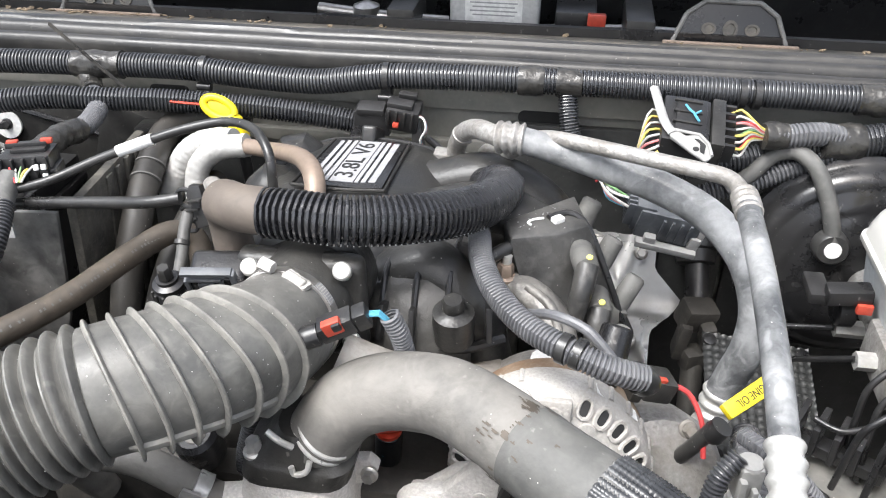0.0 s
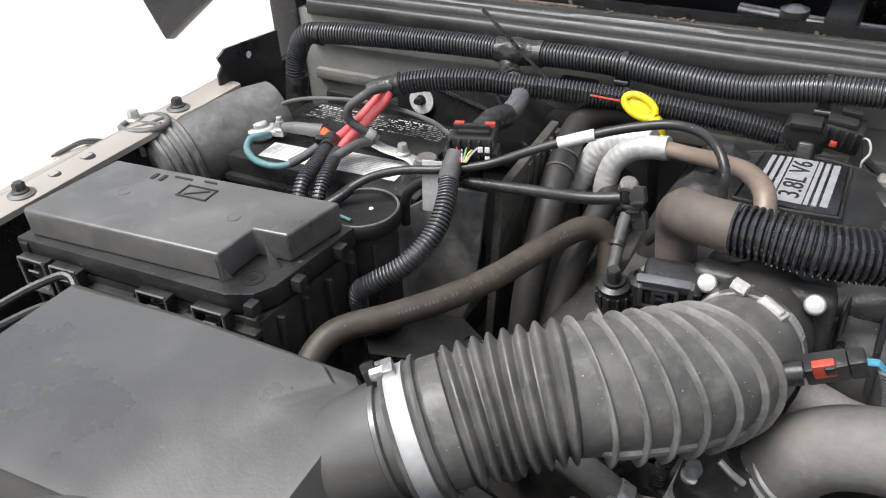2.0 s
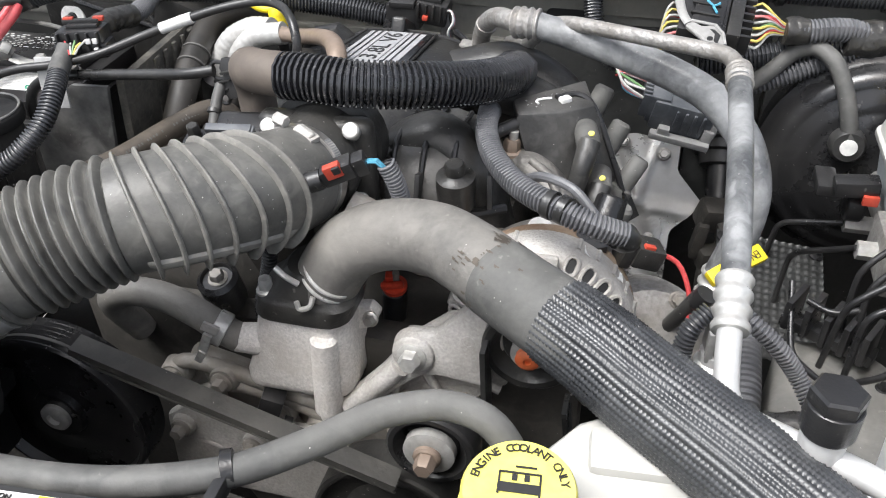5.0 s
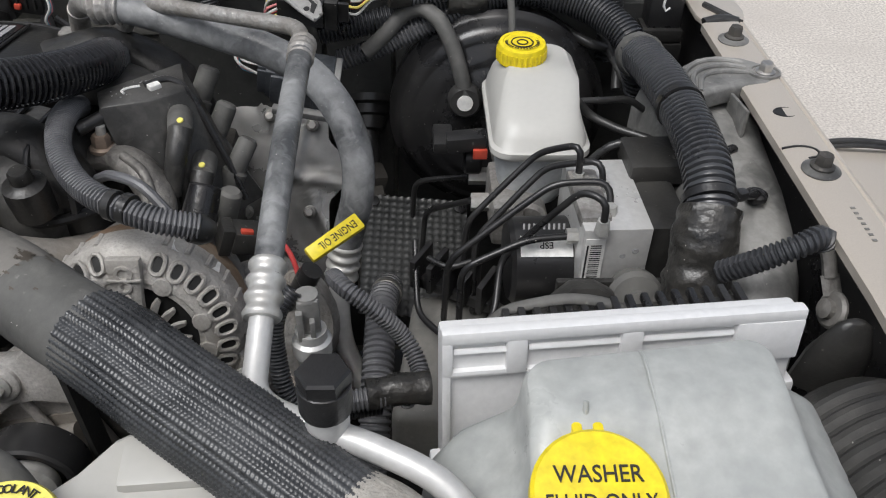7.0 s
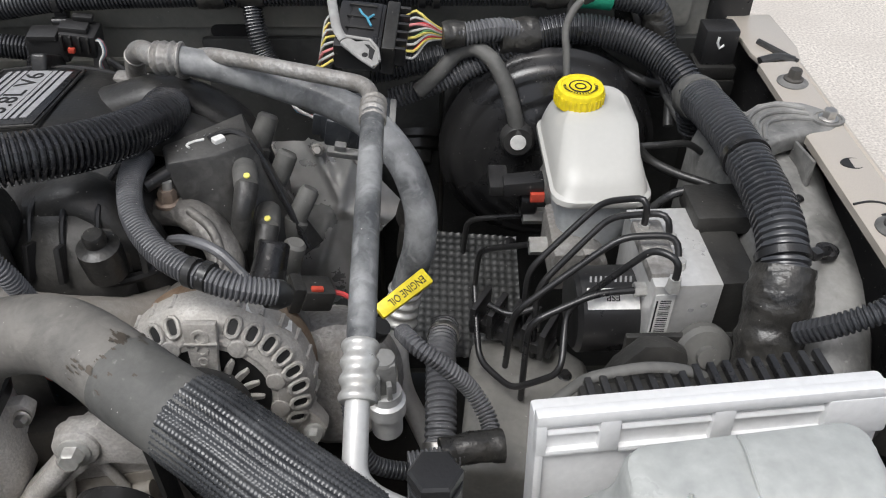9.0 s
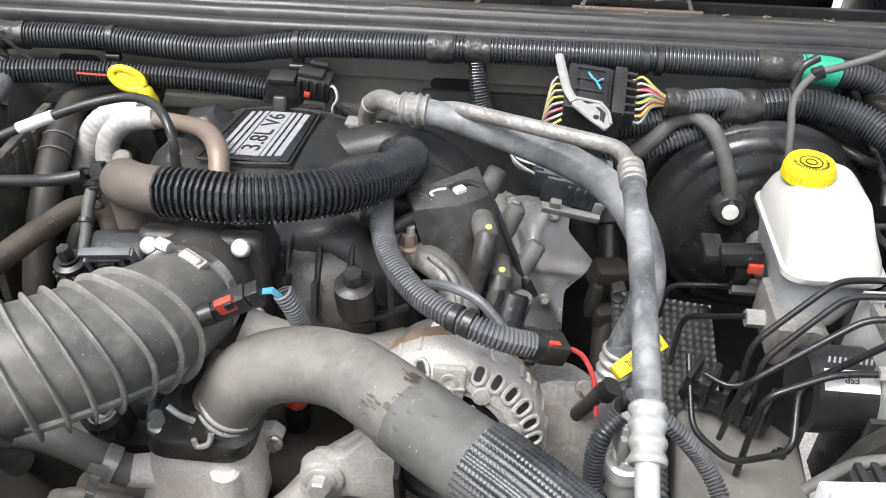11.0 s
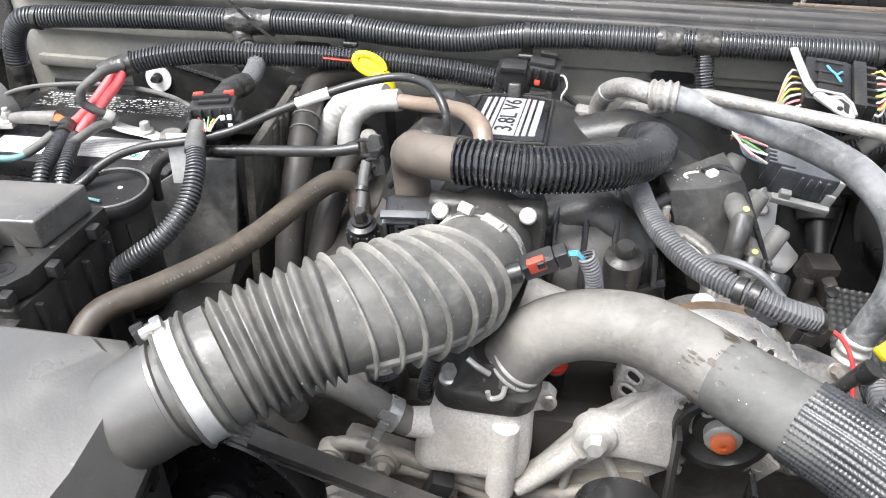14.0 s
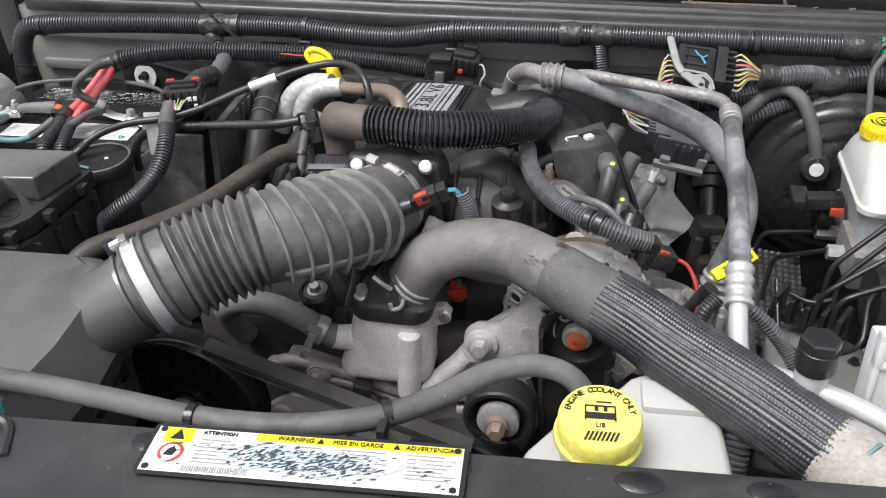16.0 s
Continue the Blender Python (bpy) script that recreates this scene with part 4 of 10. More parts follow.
        box(bm, (xm, 0.3365 + 0.065 * (xm + 0.81), 1.1), (x1 - x0, 0.006, 0.05), turn(0, 0, 3.7), 0.0015)
        part("panel", bm, "plastic_dusty", body)
    for x, y in ((-0.8, 0.341), (-0.545, 0.356), (-0.531, 0.4), (-0.527, 0.455)):
        bm = bm_new()
        box(bm, (x, y, 1.163), (0.01, 0.012, 0.012), turn(0, 0, 4), 0.002)
        part("lid_hook", bm, "plastic", lid)
    # moulded marks on the lid
    m = pose(-0.667, 0.434, 1.2001, 0, 0, 4)
    bm = bm_new()
    for a in ((0, 0.009, 0.034, 0.0016), (0, -0.009, 0.034, 0.0016), (-0.016, 0, 0.0016, 0.018), (0.016, 0, 0.0016, 0.018), (-0.03, 0.018, 0.02, 0.002), (0.0, 0.02, 0.014, 0.002), (-0.05, 0.012, 0.004, 0.01), (-0.06, 0.012, 0.004, 0.01)):
        box(bm, m @ V(a[0], a[1], 0.0004), (a[2], a[3], 0.0012), turn(0, 0, 4), 0)
    box(bm, m @ V(0, 0, 0.0004), (0.024, 0.0016, 0.0012), turn(0, 0, 34), 0)
    part("moulded_mark", bm, "plastic_dusty", lid)
    bm = bm_new()
    for x, y in ((-0.733, 0.408), (-0.607, 0.415)):
        bm = bm_new()
        lathe(bm, (x, y, 1.2), (0, 0, 1), [(0.0062, 0), (0.0062, 0.0005), (0.0052, 0.0005), (0.005, 0.0002), (0, 0.0002)], 20)
        part("moulded_ring", bm, "plastic_lid", lid)
    # ledge, panel ribs and drain corner on the front wall
    for z, dd, hh in ((1.125, 0.0, 0.005), (1.07, -0.001, 0.006)):
        bm = bm_new()
        box(bm, (-0.69, 0.3425 + dd, z), (0.16, 0.008, hh), turn(0, 0, 3.7), 0.001)
        part("ledge", bm, "plastic", body)
    for x in (-0.8, -0.725, -0.66, -0.605, -0.548):
        bm = bm_new()
        box(bm, (x, 0.3372 + 0.065 * (x + 0.81), 1.1), (0.005, 0.01, 0.085), turn(0, 0, 3.7), 0.0015)
        part("wall_rib", bm, "plastic", body)
    for k in range(4):
        bm = bm_new()
        box(bm, (-0.535 + 0.0028 * k, 0.375 + 0.03 * k, 1.095), (0.008, 0.005, 0.1), turn(0, 0, 4), 0.0015)
        part("wall_rib", bm, "plastic", body)
    bm = bm_new()
    box(bm, (-0.545, 0.346, 1.085), (0.012, 0.006, 0.03), turn(0, 8, 10), 0.002)
    part("seal_drip", bm, "white_nylon", body, "yellowed dried sealant drip")


def air_box():
    a = thing("air_box", (-0.55, 0.2, 1.0), "large smooth black plastic air filter box", "air filter box")
    bm = bm_new()
    # outline rings from the joint up to the crown
    top = [(-0.7, 0.306, 1.17), (-0.56, 0.304, 1.185), (-0.424, 0.294, 1.1995), (-0.41, 0.284, 1.2), (-0.44, 0.251, 1.198), (-0.461, 0.211, 1.196), (-0.48, 0.144, 1.193), (-0.7, 0.14, 1.17)]
    mid = [(-0.711, 0.317, 1.162), (-0.56, 0.314, 1.177), (-0.406, 0.304, 1.19), (-0.388, 0.286, 1.193), (-0.385, 0.245, 1.19), (-0.388, 0.2, 1.181), (-0.4, 0.135, 1.172), (-0.711, 0.13, 1.162)]
    rim = [(-0.716, 0.322, 1.12), (-0.56, 0.326, 1.12), (-0.388, 0.318, 1.14), (-0.369, 0.294, 1.141), (-0.367, 0.25, 1.14), (-0.366, 0.203, 1.13), (-0.378, 0.135, 1.12), (-0.716, 0.11, 1.1)]

    def between(p, q, u):
        return [V(a).lerp(V(b), u) for a, b in zip(p, q)]

    def drop(p, z):
        return [V(q[0], q[1], z) for q in p]
    foot = [(p[0] - (0.033 if 1 < k < 4 else 0.026 if 3 < k < 7 else 0.0), p[1], 1.085) for k, p in enumerate(rim)]
    crown = between(top, drop([(-0.58, 0.225)] * 8, 1.186), 0.25)
    for v, t in zip(crown, top):
        v.z = t[2] + 0.0012
    loft(bm, [drop(foot, 1.02), drop(foot, 1.085), between(rim, foot, 0.25), between(rim, mid, 0.05), between(rim, mid, 0.2), between(rim, mid, 0.5), between(rim, mid, 0.85), mid, between(mid, top, 0.14), between(mid, top, 0.5), [p - V(0, 0, 0.0016) for p in between(mid, top, 0.84)], top, crown])
    part("lid", bm, "airbox", a, sharp=30)
    # clipped flange round the foot of the lid
    low = [(p[0], p[1], 1.088) for p in foot]
    bm = bm_new()
    tube(bm, low[1:] + [(-0.6, 0.122, 1.088)], 0.0045, 8, 0.005)
    flange = part("flange", bm, "plastic", a)
    for x, y in ((-0.397, 0.27), (-0.393, 0.225), (-0.395, 0.172)):
        bm = bm_new()
        box(bm, (x, y, 1.088), (0.012, 0.014, 0.022), turn(0, 0, 8), 0.002)
        part("flange_clip", bm, "plastic_dusty", flange)
    bm = bm_new()
    prism(bm, [(-0.72, 0.0), (-0.43, 0.06), (-0.425, 0.32), (-0.72, 0.322)], pose(0, 0, 0.95), 0.08, 0.008)
    box(bm, (-0.57, 0.2, 1.02), (0.31, 0.26, 0.014), bev=0.004)
    part("base", bm, "plastic", a)
    bm = bm_new()
    tube(bm, [(-0.4, 0.2585, 1.1545), (-0.386, 0.265, 1.162), (-0.366, 0.2745, 1.174), (-0.342, 0.286, 1.187)], 0.0385, 40, 0.003, lambda q, L: 0.0365 + 0.002 * min(1, q / 0.02))
    lathe(bm, (-0.361, 0.2755, 1.1785), (0.82, 0.5, 0.3), [(0.0385, 0), (0.0405, 0.001), (0.0405, 0.004), (0.0385, 0.005)], 40)
    part("outlet_neck", bm, "airbox", a)
    bm = bm_new()
    tube(bm, [(-0.705, 0.315, 1.15), (-0.73, 0.325, 1.16), (-0.75, 0.31, 1.155), (-0.78, 0.27, 1.14)], 0.004, 8)
    tube(bm, [(-0.705, 0.305, 1.14), (-0.735, 0.305, 1.14), (-0.78, 0.25, 1.125)], 0.004, 8)
    part("wire_clip", bm, "plastic", a)


INTAKE = [(-0.352, 0.279, 1.182), (-0.33, 0.296, 1.189), (-0.305, 0.316, 1.195), (-0.27, 0.338, 1.203), (-0.235, 0.36, 1.204), (-0.205, 0.388, 1.2), (-0.188, 0.425, 1.188), (-0.184, 0.462, 1.176)]


def intake_hose():
    h = thing("intake_hose", (-0.28, 0.34, 1.16), "grey-black ribbed rubber air intake hose with steel clamps", "intake hose")

    def rad(s, length):
        base = 0.0415
        if s < 0.012:
            return base + 0.001
        if s < 0.022:
            return base + 0.0036 * math.sin(math.pi * (s - 0.012) / 0.01) ** 2
        if s < 0.034:
            return base + 0.0012
        if s < 0.108:
            u = (s - 0.034) / 0.00925
            return base - 0.0022 + 0.007 * (0.5 - 0.5 * math.cos(2 * math.pi * u)) ** 0.75
        if s > length - 0.02:
            return 0.04
        return 0.0418 + 0.0012 * math.sin(math.pi * (s - 0.108) / (length - 0.128))
    bm = bm_new()
    tube(bm, INTAKE, 0.042, 48, 0.001, rad)
    part("bellows", bm, "bellows", h)
    path, length = smooth_path(INTAKE, 0.002)
    fr = frames_along(path)

    def at(sq):
        f = max(0.0, min(len(fr) - 3.0, sq / length * (len(fr) - 1)))
        g, h2 = fr[int(f)], fr[int(f) + 1]
        return [g[c].lerp(h2[c], f - int(f)) for c in range(4)]
    # thin upright fins round the elbow, slanted across it, standing out as nubs under the ledge
    for k in range(7):
        s = 0.119 + 0.0142 * k
        lean = 0.0085 + 0.001 * k
        bm = bm_new()
        prev = None
        n = 34
        for j in range(n + 1):
            q = radians(52 - 246 * j / n)
            sq = s + lean * math.cos(q - radians(24))
            p, t, a, b = at(sq)
            out = math.cos(q) * a + math.sin(q) * b
            r0 = rad(max(0.109, min(sq, length - 0.021)), length) - 0.001
            tall = 0.0052 + (0.004 * max(0.0, 1 - j / 6)) + 0.0012 * math.exp(-((j - n) / 3) ** 2)
            if j == 0:
                tall -= 0.003
            ring = [bm.verts.new(p + t * w + out * (r0 + hgt)) for w, hgt in ((-0.0021, 0), (-0.0015, tall * 0.75), (-0.0006, tall), (0.0006, tall), (0.0015, tall * 0.75), (0.0021, 0))]
            if prev:
                for i in range(5):
                    bm.faces.new((prev[i], prev[i + 1], ring[i + 1], ring[i]))
            else:
                bm.faces.new(ring[::-1])
            prev = ring
        bm.faces.new(prev)
        part("rib", bm, "bellows_crest", h)
    # moulded ledge along the lower edge and a thin parting line along the back
    for q, wide, tall, mt in ((26, 0.005, 0.0042, "bellows_crest"), (-168, 0.002, 0.0026, "bellows")):
        bm = bm_new()
        prev = None
        for j in range(27):
            p, t, a, b = at(0.121 + 0.094 * j / 26)
            ang = radians(q)
            out, side = math.cos(ang) * a + math.sin(ang) * b, -math.sin(ang) * a + math.cos(ang) * b
            tl = tall * min(1.0, 0.25 + j / 3, 0.25 + (26 - j) / 3)
            ring = [bm.verts.new(p + side * w + out * (0.0415 + hgt)) for w, hgt in ((-wide, 0), (-wide * 0.7, tl * 0.8), (-wide * 0.3, tl), (wide * 0.5, tl), (wide * 0.7, tl * 0.5), (wide * 0.8, 0))]
            if prev:
                for i in range(5):
                    bm.faces.new((prev[i], prev[i + 1], ring[i + 1], ring[i]))
            else:
                bm.faces.new(ring[::-1])
            prev = ring
        bm.faces.new(prev)
        part("seam", bm, mt, h)
    # raised boss where the sensor plugs in
    bm = bm_new()
    lathe(bm, (-0.171, 0.408, 1.202), (0.86, -0.16, 0.12), [(0.021, -0.006), (0.0175, 0.002), (0.0165, 0.007), (0.0135, 0.0085), (0.0115, 0.007), (0.0115, 0.002), (0, 0.002)], 30)
    part("sensor_boss", bm, "bellows", h)
    # pale lint and grit stuck on the rubber
    rng = random.Random(21)
    bm = bm_new()
    for k in range(110):
        u = rng.uniform(0.02, length - 0.03)
        p, t, a, b = fr[min(len(fr) - 2, int(u / length * (len(fr) - 1)))]
        ang = radians(rng.uniform(-170, 10))
        out = math.cos(ang) * a + math.sin(ang) * b
        box(bm, p + out * (rad(u, length) + 0.0001), (rng.uniform(0.0004, 0.001), 0.0004, 0.0003), turn(rng.uniform(0, 90), rng.uniform(0, 90), rng.uniform(0, 180)), 0)
    tagged(part("lint", bm, "plastic_grey", h), "scattered pale lint specks on the rubber", kind="stuff")
    # band clamp at the air box, with the rubber cuff lip beside it
    p, t, a, b = fr[3]
    bm = bm_new()
    lathe(bm, p - t * 0.006, t, [(0.0425, 0), (0.0452, 0.0005), (0.0443, 0.003), (0.0443, 0.0105), (0.0452, 0.013), (0.0425, 0.0135)], 48)
    band = part("band_clamp", bm, "alu_bright", h, "bright steel band clamp")
    bm = bm_new()
    q = p + (V(-0.55, -0.1, 0.8) - t * V(-0.55, -0.1, 0.8).dot(t)).normalized() * 0.0465
    box(bm, q, (0.013, 0.009, 0.008), basis(t), 0.002)
    cyl(bm, q - t * 0.012, q + t * 0.004, 0.0045, None, 8, 0.001)
    part("clamp_screw", bm, "steel", band)
    for d in (-0.0085, 0.0105):
        bm = bm_new()
        lathe(bm, p + t * d, t, [(0.0425, 0), (0.0462, 0.0008), (0.0468, 0.002), (0.0462, 0.0034), (0.0425, 0.0042)], 48)
        part("cuff_lip", bm, "bellows", h)
    for ang in (150, 205, 250):
        out = math.cos(radians(ang)) * a + math.sin(radians(ang)) * b
        bm = bm_new()
        box(bm, p - t * 0.012 + out * 0.0455, (0.016, 0.006, 0.009), basis(t) @ turn(0, 0, ang), 0.0015)
        part("cuff_tab", bm, "plastic", h)
    p, t, a, b = fr[-6]
    bm = bm_new()
    lathe(bm, p - t * 0.006, t, [(0.0405, 0), (0.042, 0.0005), (0.042, 0.0115), (0.0405, 0.012)], 48)
    band = part("band_clamp", bm, "steel", h)
    bm = bm_new()
    box(bm, (-0.17, 0.45, 1.2205), (0.021, 0.01, 0.006), turn(0, 14, -25), 0.002)
    cyl(bm, (-0.178, 0.453, 1.2235), (-0.163, 0.446, 1.22), 0.0042, None, 10, 0.001)
    cyl(bm, (-0.188, 0.455, 1.226), (-0.198, 0.458, 1.228), 0.005, None, 6)
    part("clamp_screw", bm, "alu_mid", band)
    # worm thread slots of the rear clamp
    for k in range(9):
        ang = math.atan2(0.92, 0.38) - 0.25 - 0.05 * k
        d = V(math.cos(ang), 0, math.sin(ang))
        d = (d - t * d.dot(t)).normalized()
        bm = bm_new()
        box(bm, p + d * 0.0421, (0.0012, 0.008, 0.0008), plane_m((0, 0, 0), d.cross(t), t), 0)
        part("thread_slot", bm, "ink_grey", band)


def relay_can():
    c = thing("coolant_canister", (-0.556, 0.531, 1.0), "round black plastic canister with flat cap", "canister")
    bm = bm_new()
    lathe(bm, (-0.556, 0.531, 1.02), (0, 0, 1), [(0.03, 0), (0.032, 0.02), (0.033, 0.12), (0.03, 0.13)], 36)
    for k in range(4):
        a = radians(200 + 40 * k)
        box(bm, V(-0.556 + 0.033 * math.cos(a), 0.531 + 0.033 * math.sin(a), 1.085), (0.006, 0.006, 0.1), turn(0, 0, math.degrees(a)), 0.001)
    part("body", bm, "plastic_dusty", c)
    bm = bm_new()
    lathe(bm, (-0.556, 0.531, 1.143), (0, 0, 1), [(0.0375, 0), (0.0385, 0.003), (0.0385, 0.012), (0.037, 0.0145), (0.0345, 0.0155), (0.033, 0.012), (0.024, 0.011), (0, 0.0118)], 36)
    cap = part("cap", bm, "matte_black", c, "black flat cap with raised rim")
    # paler tube on the raised rim stands in for its highlight
    bm = bm_new()
    tube(bm, [(-0.556 + 0.0358 * math.cos(2 * math.pi * k / 40), 0.531 + 0.0358 * math.sin(2 * math.pi * k / 40), 1.1583) for k in range(41)], 0.0014, 8, 0.004)
    part("cap_rim_glint", bm, "liner", cap)
    bm = bm_new()
    lathe(bm, (-0.55, 0.538, 1.1548), (0, 0, 1), [(0.0026, 0), (0.002, 0.0006), (0, 0.0006)], 10)
    part("paint_dot", bm, "white", cap, "white paint dot")
    bm = bm_new()
    tube(bm, [(-0.579, 0.517, 1.157), (-0.569, 0.511, 1.1575), (-0.554, 0.509, 1.157)], 0.0016, 6)
    part("paint_mark", bm, "teal", cap, "pale blue paint stroke")


def drum():
    d = thing("vacuum_drum", (-0.86, 0.66, 1.05), "dark grey plastic drum with ribbed end bolted to the fender", "vacuum drum")
    bm = bm_new()
    ax, c = V(0.38, 0.91, 0.12), V(-0.886, 0.598, 1.107)
    lathe(bm, c, ax, [(0.04, 0), (0.044, 0.012), (0.046, 0.03), (0.046, 0.12), (0.041, 0.15)], 40)
    part("body", bm, "liner", d)
    bm = bm_new()
    prof = [(0, -0.024), (0.027, -0.025), (0.031, -0.023), (0.034, -0.02)]
    for k in range(4):
        prof += [(0.038 + 0.0025 * k, -0.019 + 0.011 * k), (0.0415 + 0.0025 * k, -0.017 + 0.011 * k), (0.042 + 0.0025 * k, -0.013 + 0.011 * k), (0.039 + 0.0025 * k, -0.011 + 0.011 * k)]
    lathe(bm, c, ax, prof, 40)
    part("end_cap", bm, "liner", d)
    # flat mounting ear with an open eye on the fender
    bm = bm_new()
    tube(bm, [(-0.945, 0.592, 1.15), (-0.935, 0.574, 1.153), (-0.912, 0.568, 1.155), (-0.89, 0.578, 1.156), (-0.883, 0.598, 1.156), (-0.9, 0.615, 1.156), (-0.93, 0.612, 1.153), (-0.945, 0.592, 1.15)], 0.0042, 10)
    tube(bm, [(-0.935, 0.59, 1.152), (-0.91, 0.592, 1.155), (-0.888, 0.595, 1.156)], 0.0035, 8)
    tube(bm, [(-0.918, 0.57, 1.154), (-0.905, 0.592, 1.1555), (-0.9, 0.612, 1.156)], 0.003, 8)
    part("bracket", bm, "liner", d)
    for p, q in (((-0.935, 0.576, 1.15), (-0.922, 0.57, 1.115)), ((-0.905, 0.569, 1.152), (-0.899, 0.568, 1.125))):
        bm = bm_new()
        cyl(bm, p, q, 0.0035, None, 8)
        part("bracket_web", bm, "liner", d)
    bolt("bolt", (-0.932, 0.594, 1.155), (0, 0, 1), 0.007, d, "zinc", 0.01)


def hood_bracket():
    b = thing("hinge_bracket", (-0.9, 0.79, 1.1), "black sheet steel bracket with round hole at the firewall corner", "bracket")
    bm = bm_new()
    m = plane_m((-0.9, 0.77, 1.07), (0.1, 1, 0), (0, 0, 1))
    prism(bm, [(-0.055, 0.06), (-0.05, 0.0), (0.06, 0.0), (0.06, 0.125), (-0.035, 0.13), (-0.05, 0.122), (-0.045, 0.11), (-0.054, 0.1)], m, 0.004, 0.001)
    part("plate", bm, "black_paint", b)
    # no opening is cut: a white disc paints the daylight behind it
    bm = bm_new()
    lathe(bm, m @ V(0.002, 0.11, 0.0042), m.to_3x3() @ V(0, 0, 1), [(0.0045, 0), (0.0045, 0.0004), (0, 0.0004)], 16)
    part("hole", bm, "white", b)


battery_tray()
battery()
fuse_box()
air_box()
intake_hose()
relay_can()
drum()
hood_bracket()


# ---- looms along the firewall and battery ----
def clip_tie(name, bm_at, axis, r, parent, material="plastic"):
    bm = bm_new()
    lathe(bm, V(bm_at) - V(axis).normalized() * 0.0035, axis, [(r, 0), (r + 0.0016, 0.0003), (r + 0.0016, 0.0067), (r, 0.007)], 24)
    return part(name, bm, material, parent)


def wrap(pts, r, parent, material="tape", name="tape_wrap"):
    bm = bm_new()
    tube(bm, pts, r, 28, 0.002, wob=0.13)
    return part(name, bm, material, parent)


def main_loom():
    h = thing("wiring_harness", (-0.2, 0.84, 1.21), "thick black corrugated wiring loom taped along the firewall", "wiring harness")
    pts = [(-0.838, 0.79, 1.05), (-0.842, 0.795, 1.12), (-0.838, 0.8, 1.175), (-0.818, 0.802, 1.206), (-0.787, 0.806, 1.211), (-0.66, 0.822, 1.213), (-0.52, 0.832, 1.213), (-0.42, 0.836, 1.2125), (-0.34, 0.836, 1.207), (-0.27, 0.838, 1.205), (-0.19, 0.838, 1.216), (-0.05, 0.84, 1.22), (0.1, 0.842, 1.22), (0.25, 0.842, 1.22), (0.38, 0.84, 1.218), (0.43, 0.835, 1.205), (0.445, 0.83, 1.17), (0.448, 0.825, 1.11)]
    bm = bm_new()
    conduit(bm, pts, 0.014, 0.0058, 20, 0.0021)
    part("conduit", bm, "conduit", h)
    for a, b in (((-0.553, 0.829, 1.213), (-0.496, 0.832, 1.213)), ((-0.045, 0.84, 1.22), (-0.018, 0.84, 1.22)), ((-0.005, 0.84, 1.22), (0.022, 0.84, 1.22)), ((0.3, 0.842, 1.22), (0.345, 0.841, 1.219)), ((0.43, 0.835, 1.205), (0.447, 0.83, 1.16))):
        wrap([a, (V(a) + V(b)) / 2, b], 0.0156, h)
    wrap([(-0.84, 0.798, 1.15), (-0.843, 0.795, 1.12), (-0.84, 0.79, 1.08)], 0.0152, h)
    bm = bm_new()
    tube(bm, [(0.345, 0.841, 1.219), (0.365, 0.84, 1.219), (0.385, 0.839, 1.217)], 0.0152, 18, 0.004, wob=0.05)
    part("green_tape", bm, "green", h, "bright green tape wrap")
    for x, z in ((-0.795, 1.21), (-0.19, 1.216), (-0.4, 1.2115), (0.2, 1.22), (0.185, 1.22)):
        clip_tie("clip", (x, 0.838 if x > -0.7 else 0.805, z), (1, 0.03, 0), 0.0136, h)
    for x in (-0.4, -0.19):
        bm = bm_new()
        box(bm, (x, 0.838, 1.2), (0.012, 0.014, 0.014), bev=0.002)
        cyl(bm, (x - 0.008, 0.83, 1.194), (x + 0.008, 0.83, 1.194), 0.0045, None, 10)
        part("clip_foot", bm, "plastic", h)
    # loose tape tail over the loom
    bm = bm_new()
    prism(bm, [(0, -0.0025), (0.12, -0.0035), (0.125, 0.0005), (0, 0.0025)], plane_m((-0.57, 0.826, 1.26), (0.8, -0.25, -0.5), (0.3, 0, 0.8)), 0.0008)
    part("tape_tail", bm, "tape", h)
    # branch down to the battery connector
    bm = bm_new()
    conduit(bm, [(-0.537, 0.83, 1.203), (-0.53, 0.813, 1.192), (-0.507, 0.785, 1.192), (-0.49, 0.755, 1.193), (-0.484, 0.72, 1.192), (-0.484, 0.69, 1.196)], 0.0102, 0.0045, 16, 0.0018)
    br = part("branch", bm, "conduit_dusty", h)
    wrap([(-0.484, 0.705, 1.193), (-0.485, 0.675, 1.2), (-0.479, 0.645, 1.206), (-0.472, 0.622, 1.209)], 0.0122, br)
    wrap([(-0.539, 0.832, 1.206), (-0.532, 0.818, 1.194), (-0.52, 0.8, 1.192)], 0.0118, br)
    # branch to the right connector
    bm = bm_new()
    conduit(bm, [(0.008, 0.838, 1.21), (0.012, 0.825, 1.185), (0.02, 0.815, 1.16), (0.04, 0.8, 1.145), (0.07, 0.79, 1.145)], 0.0105, 0.0045)
    br = part("branch", bm, "conduit", h)
    wrap([(0.07, 0.79, 1.145), (0.085, 0.787, 1.15), (0.098, 0.785, 1.158)], 0.0115, br)


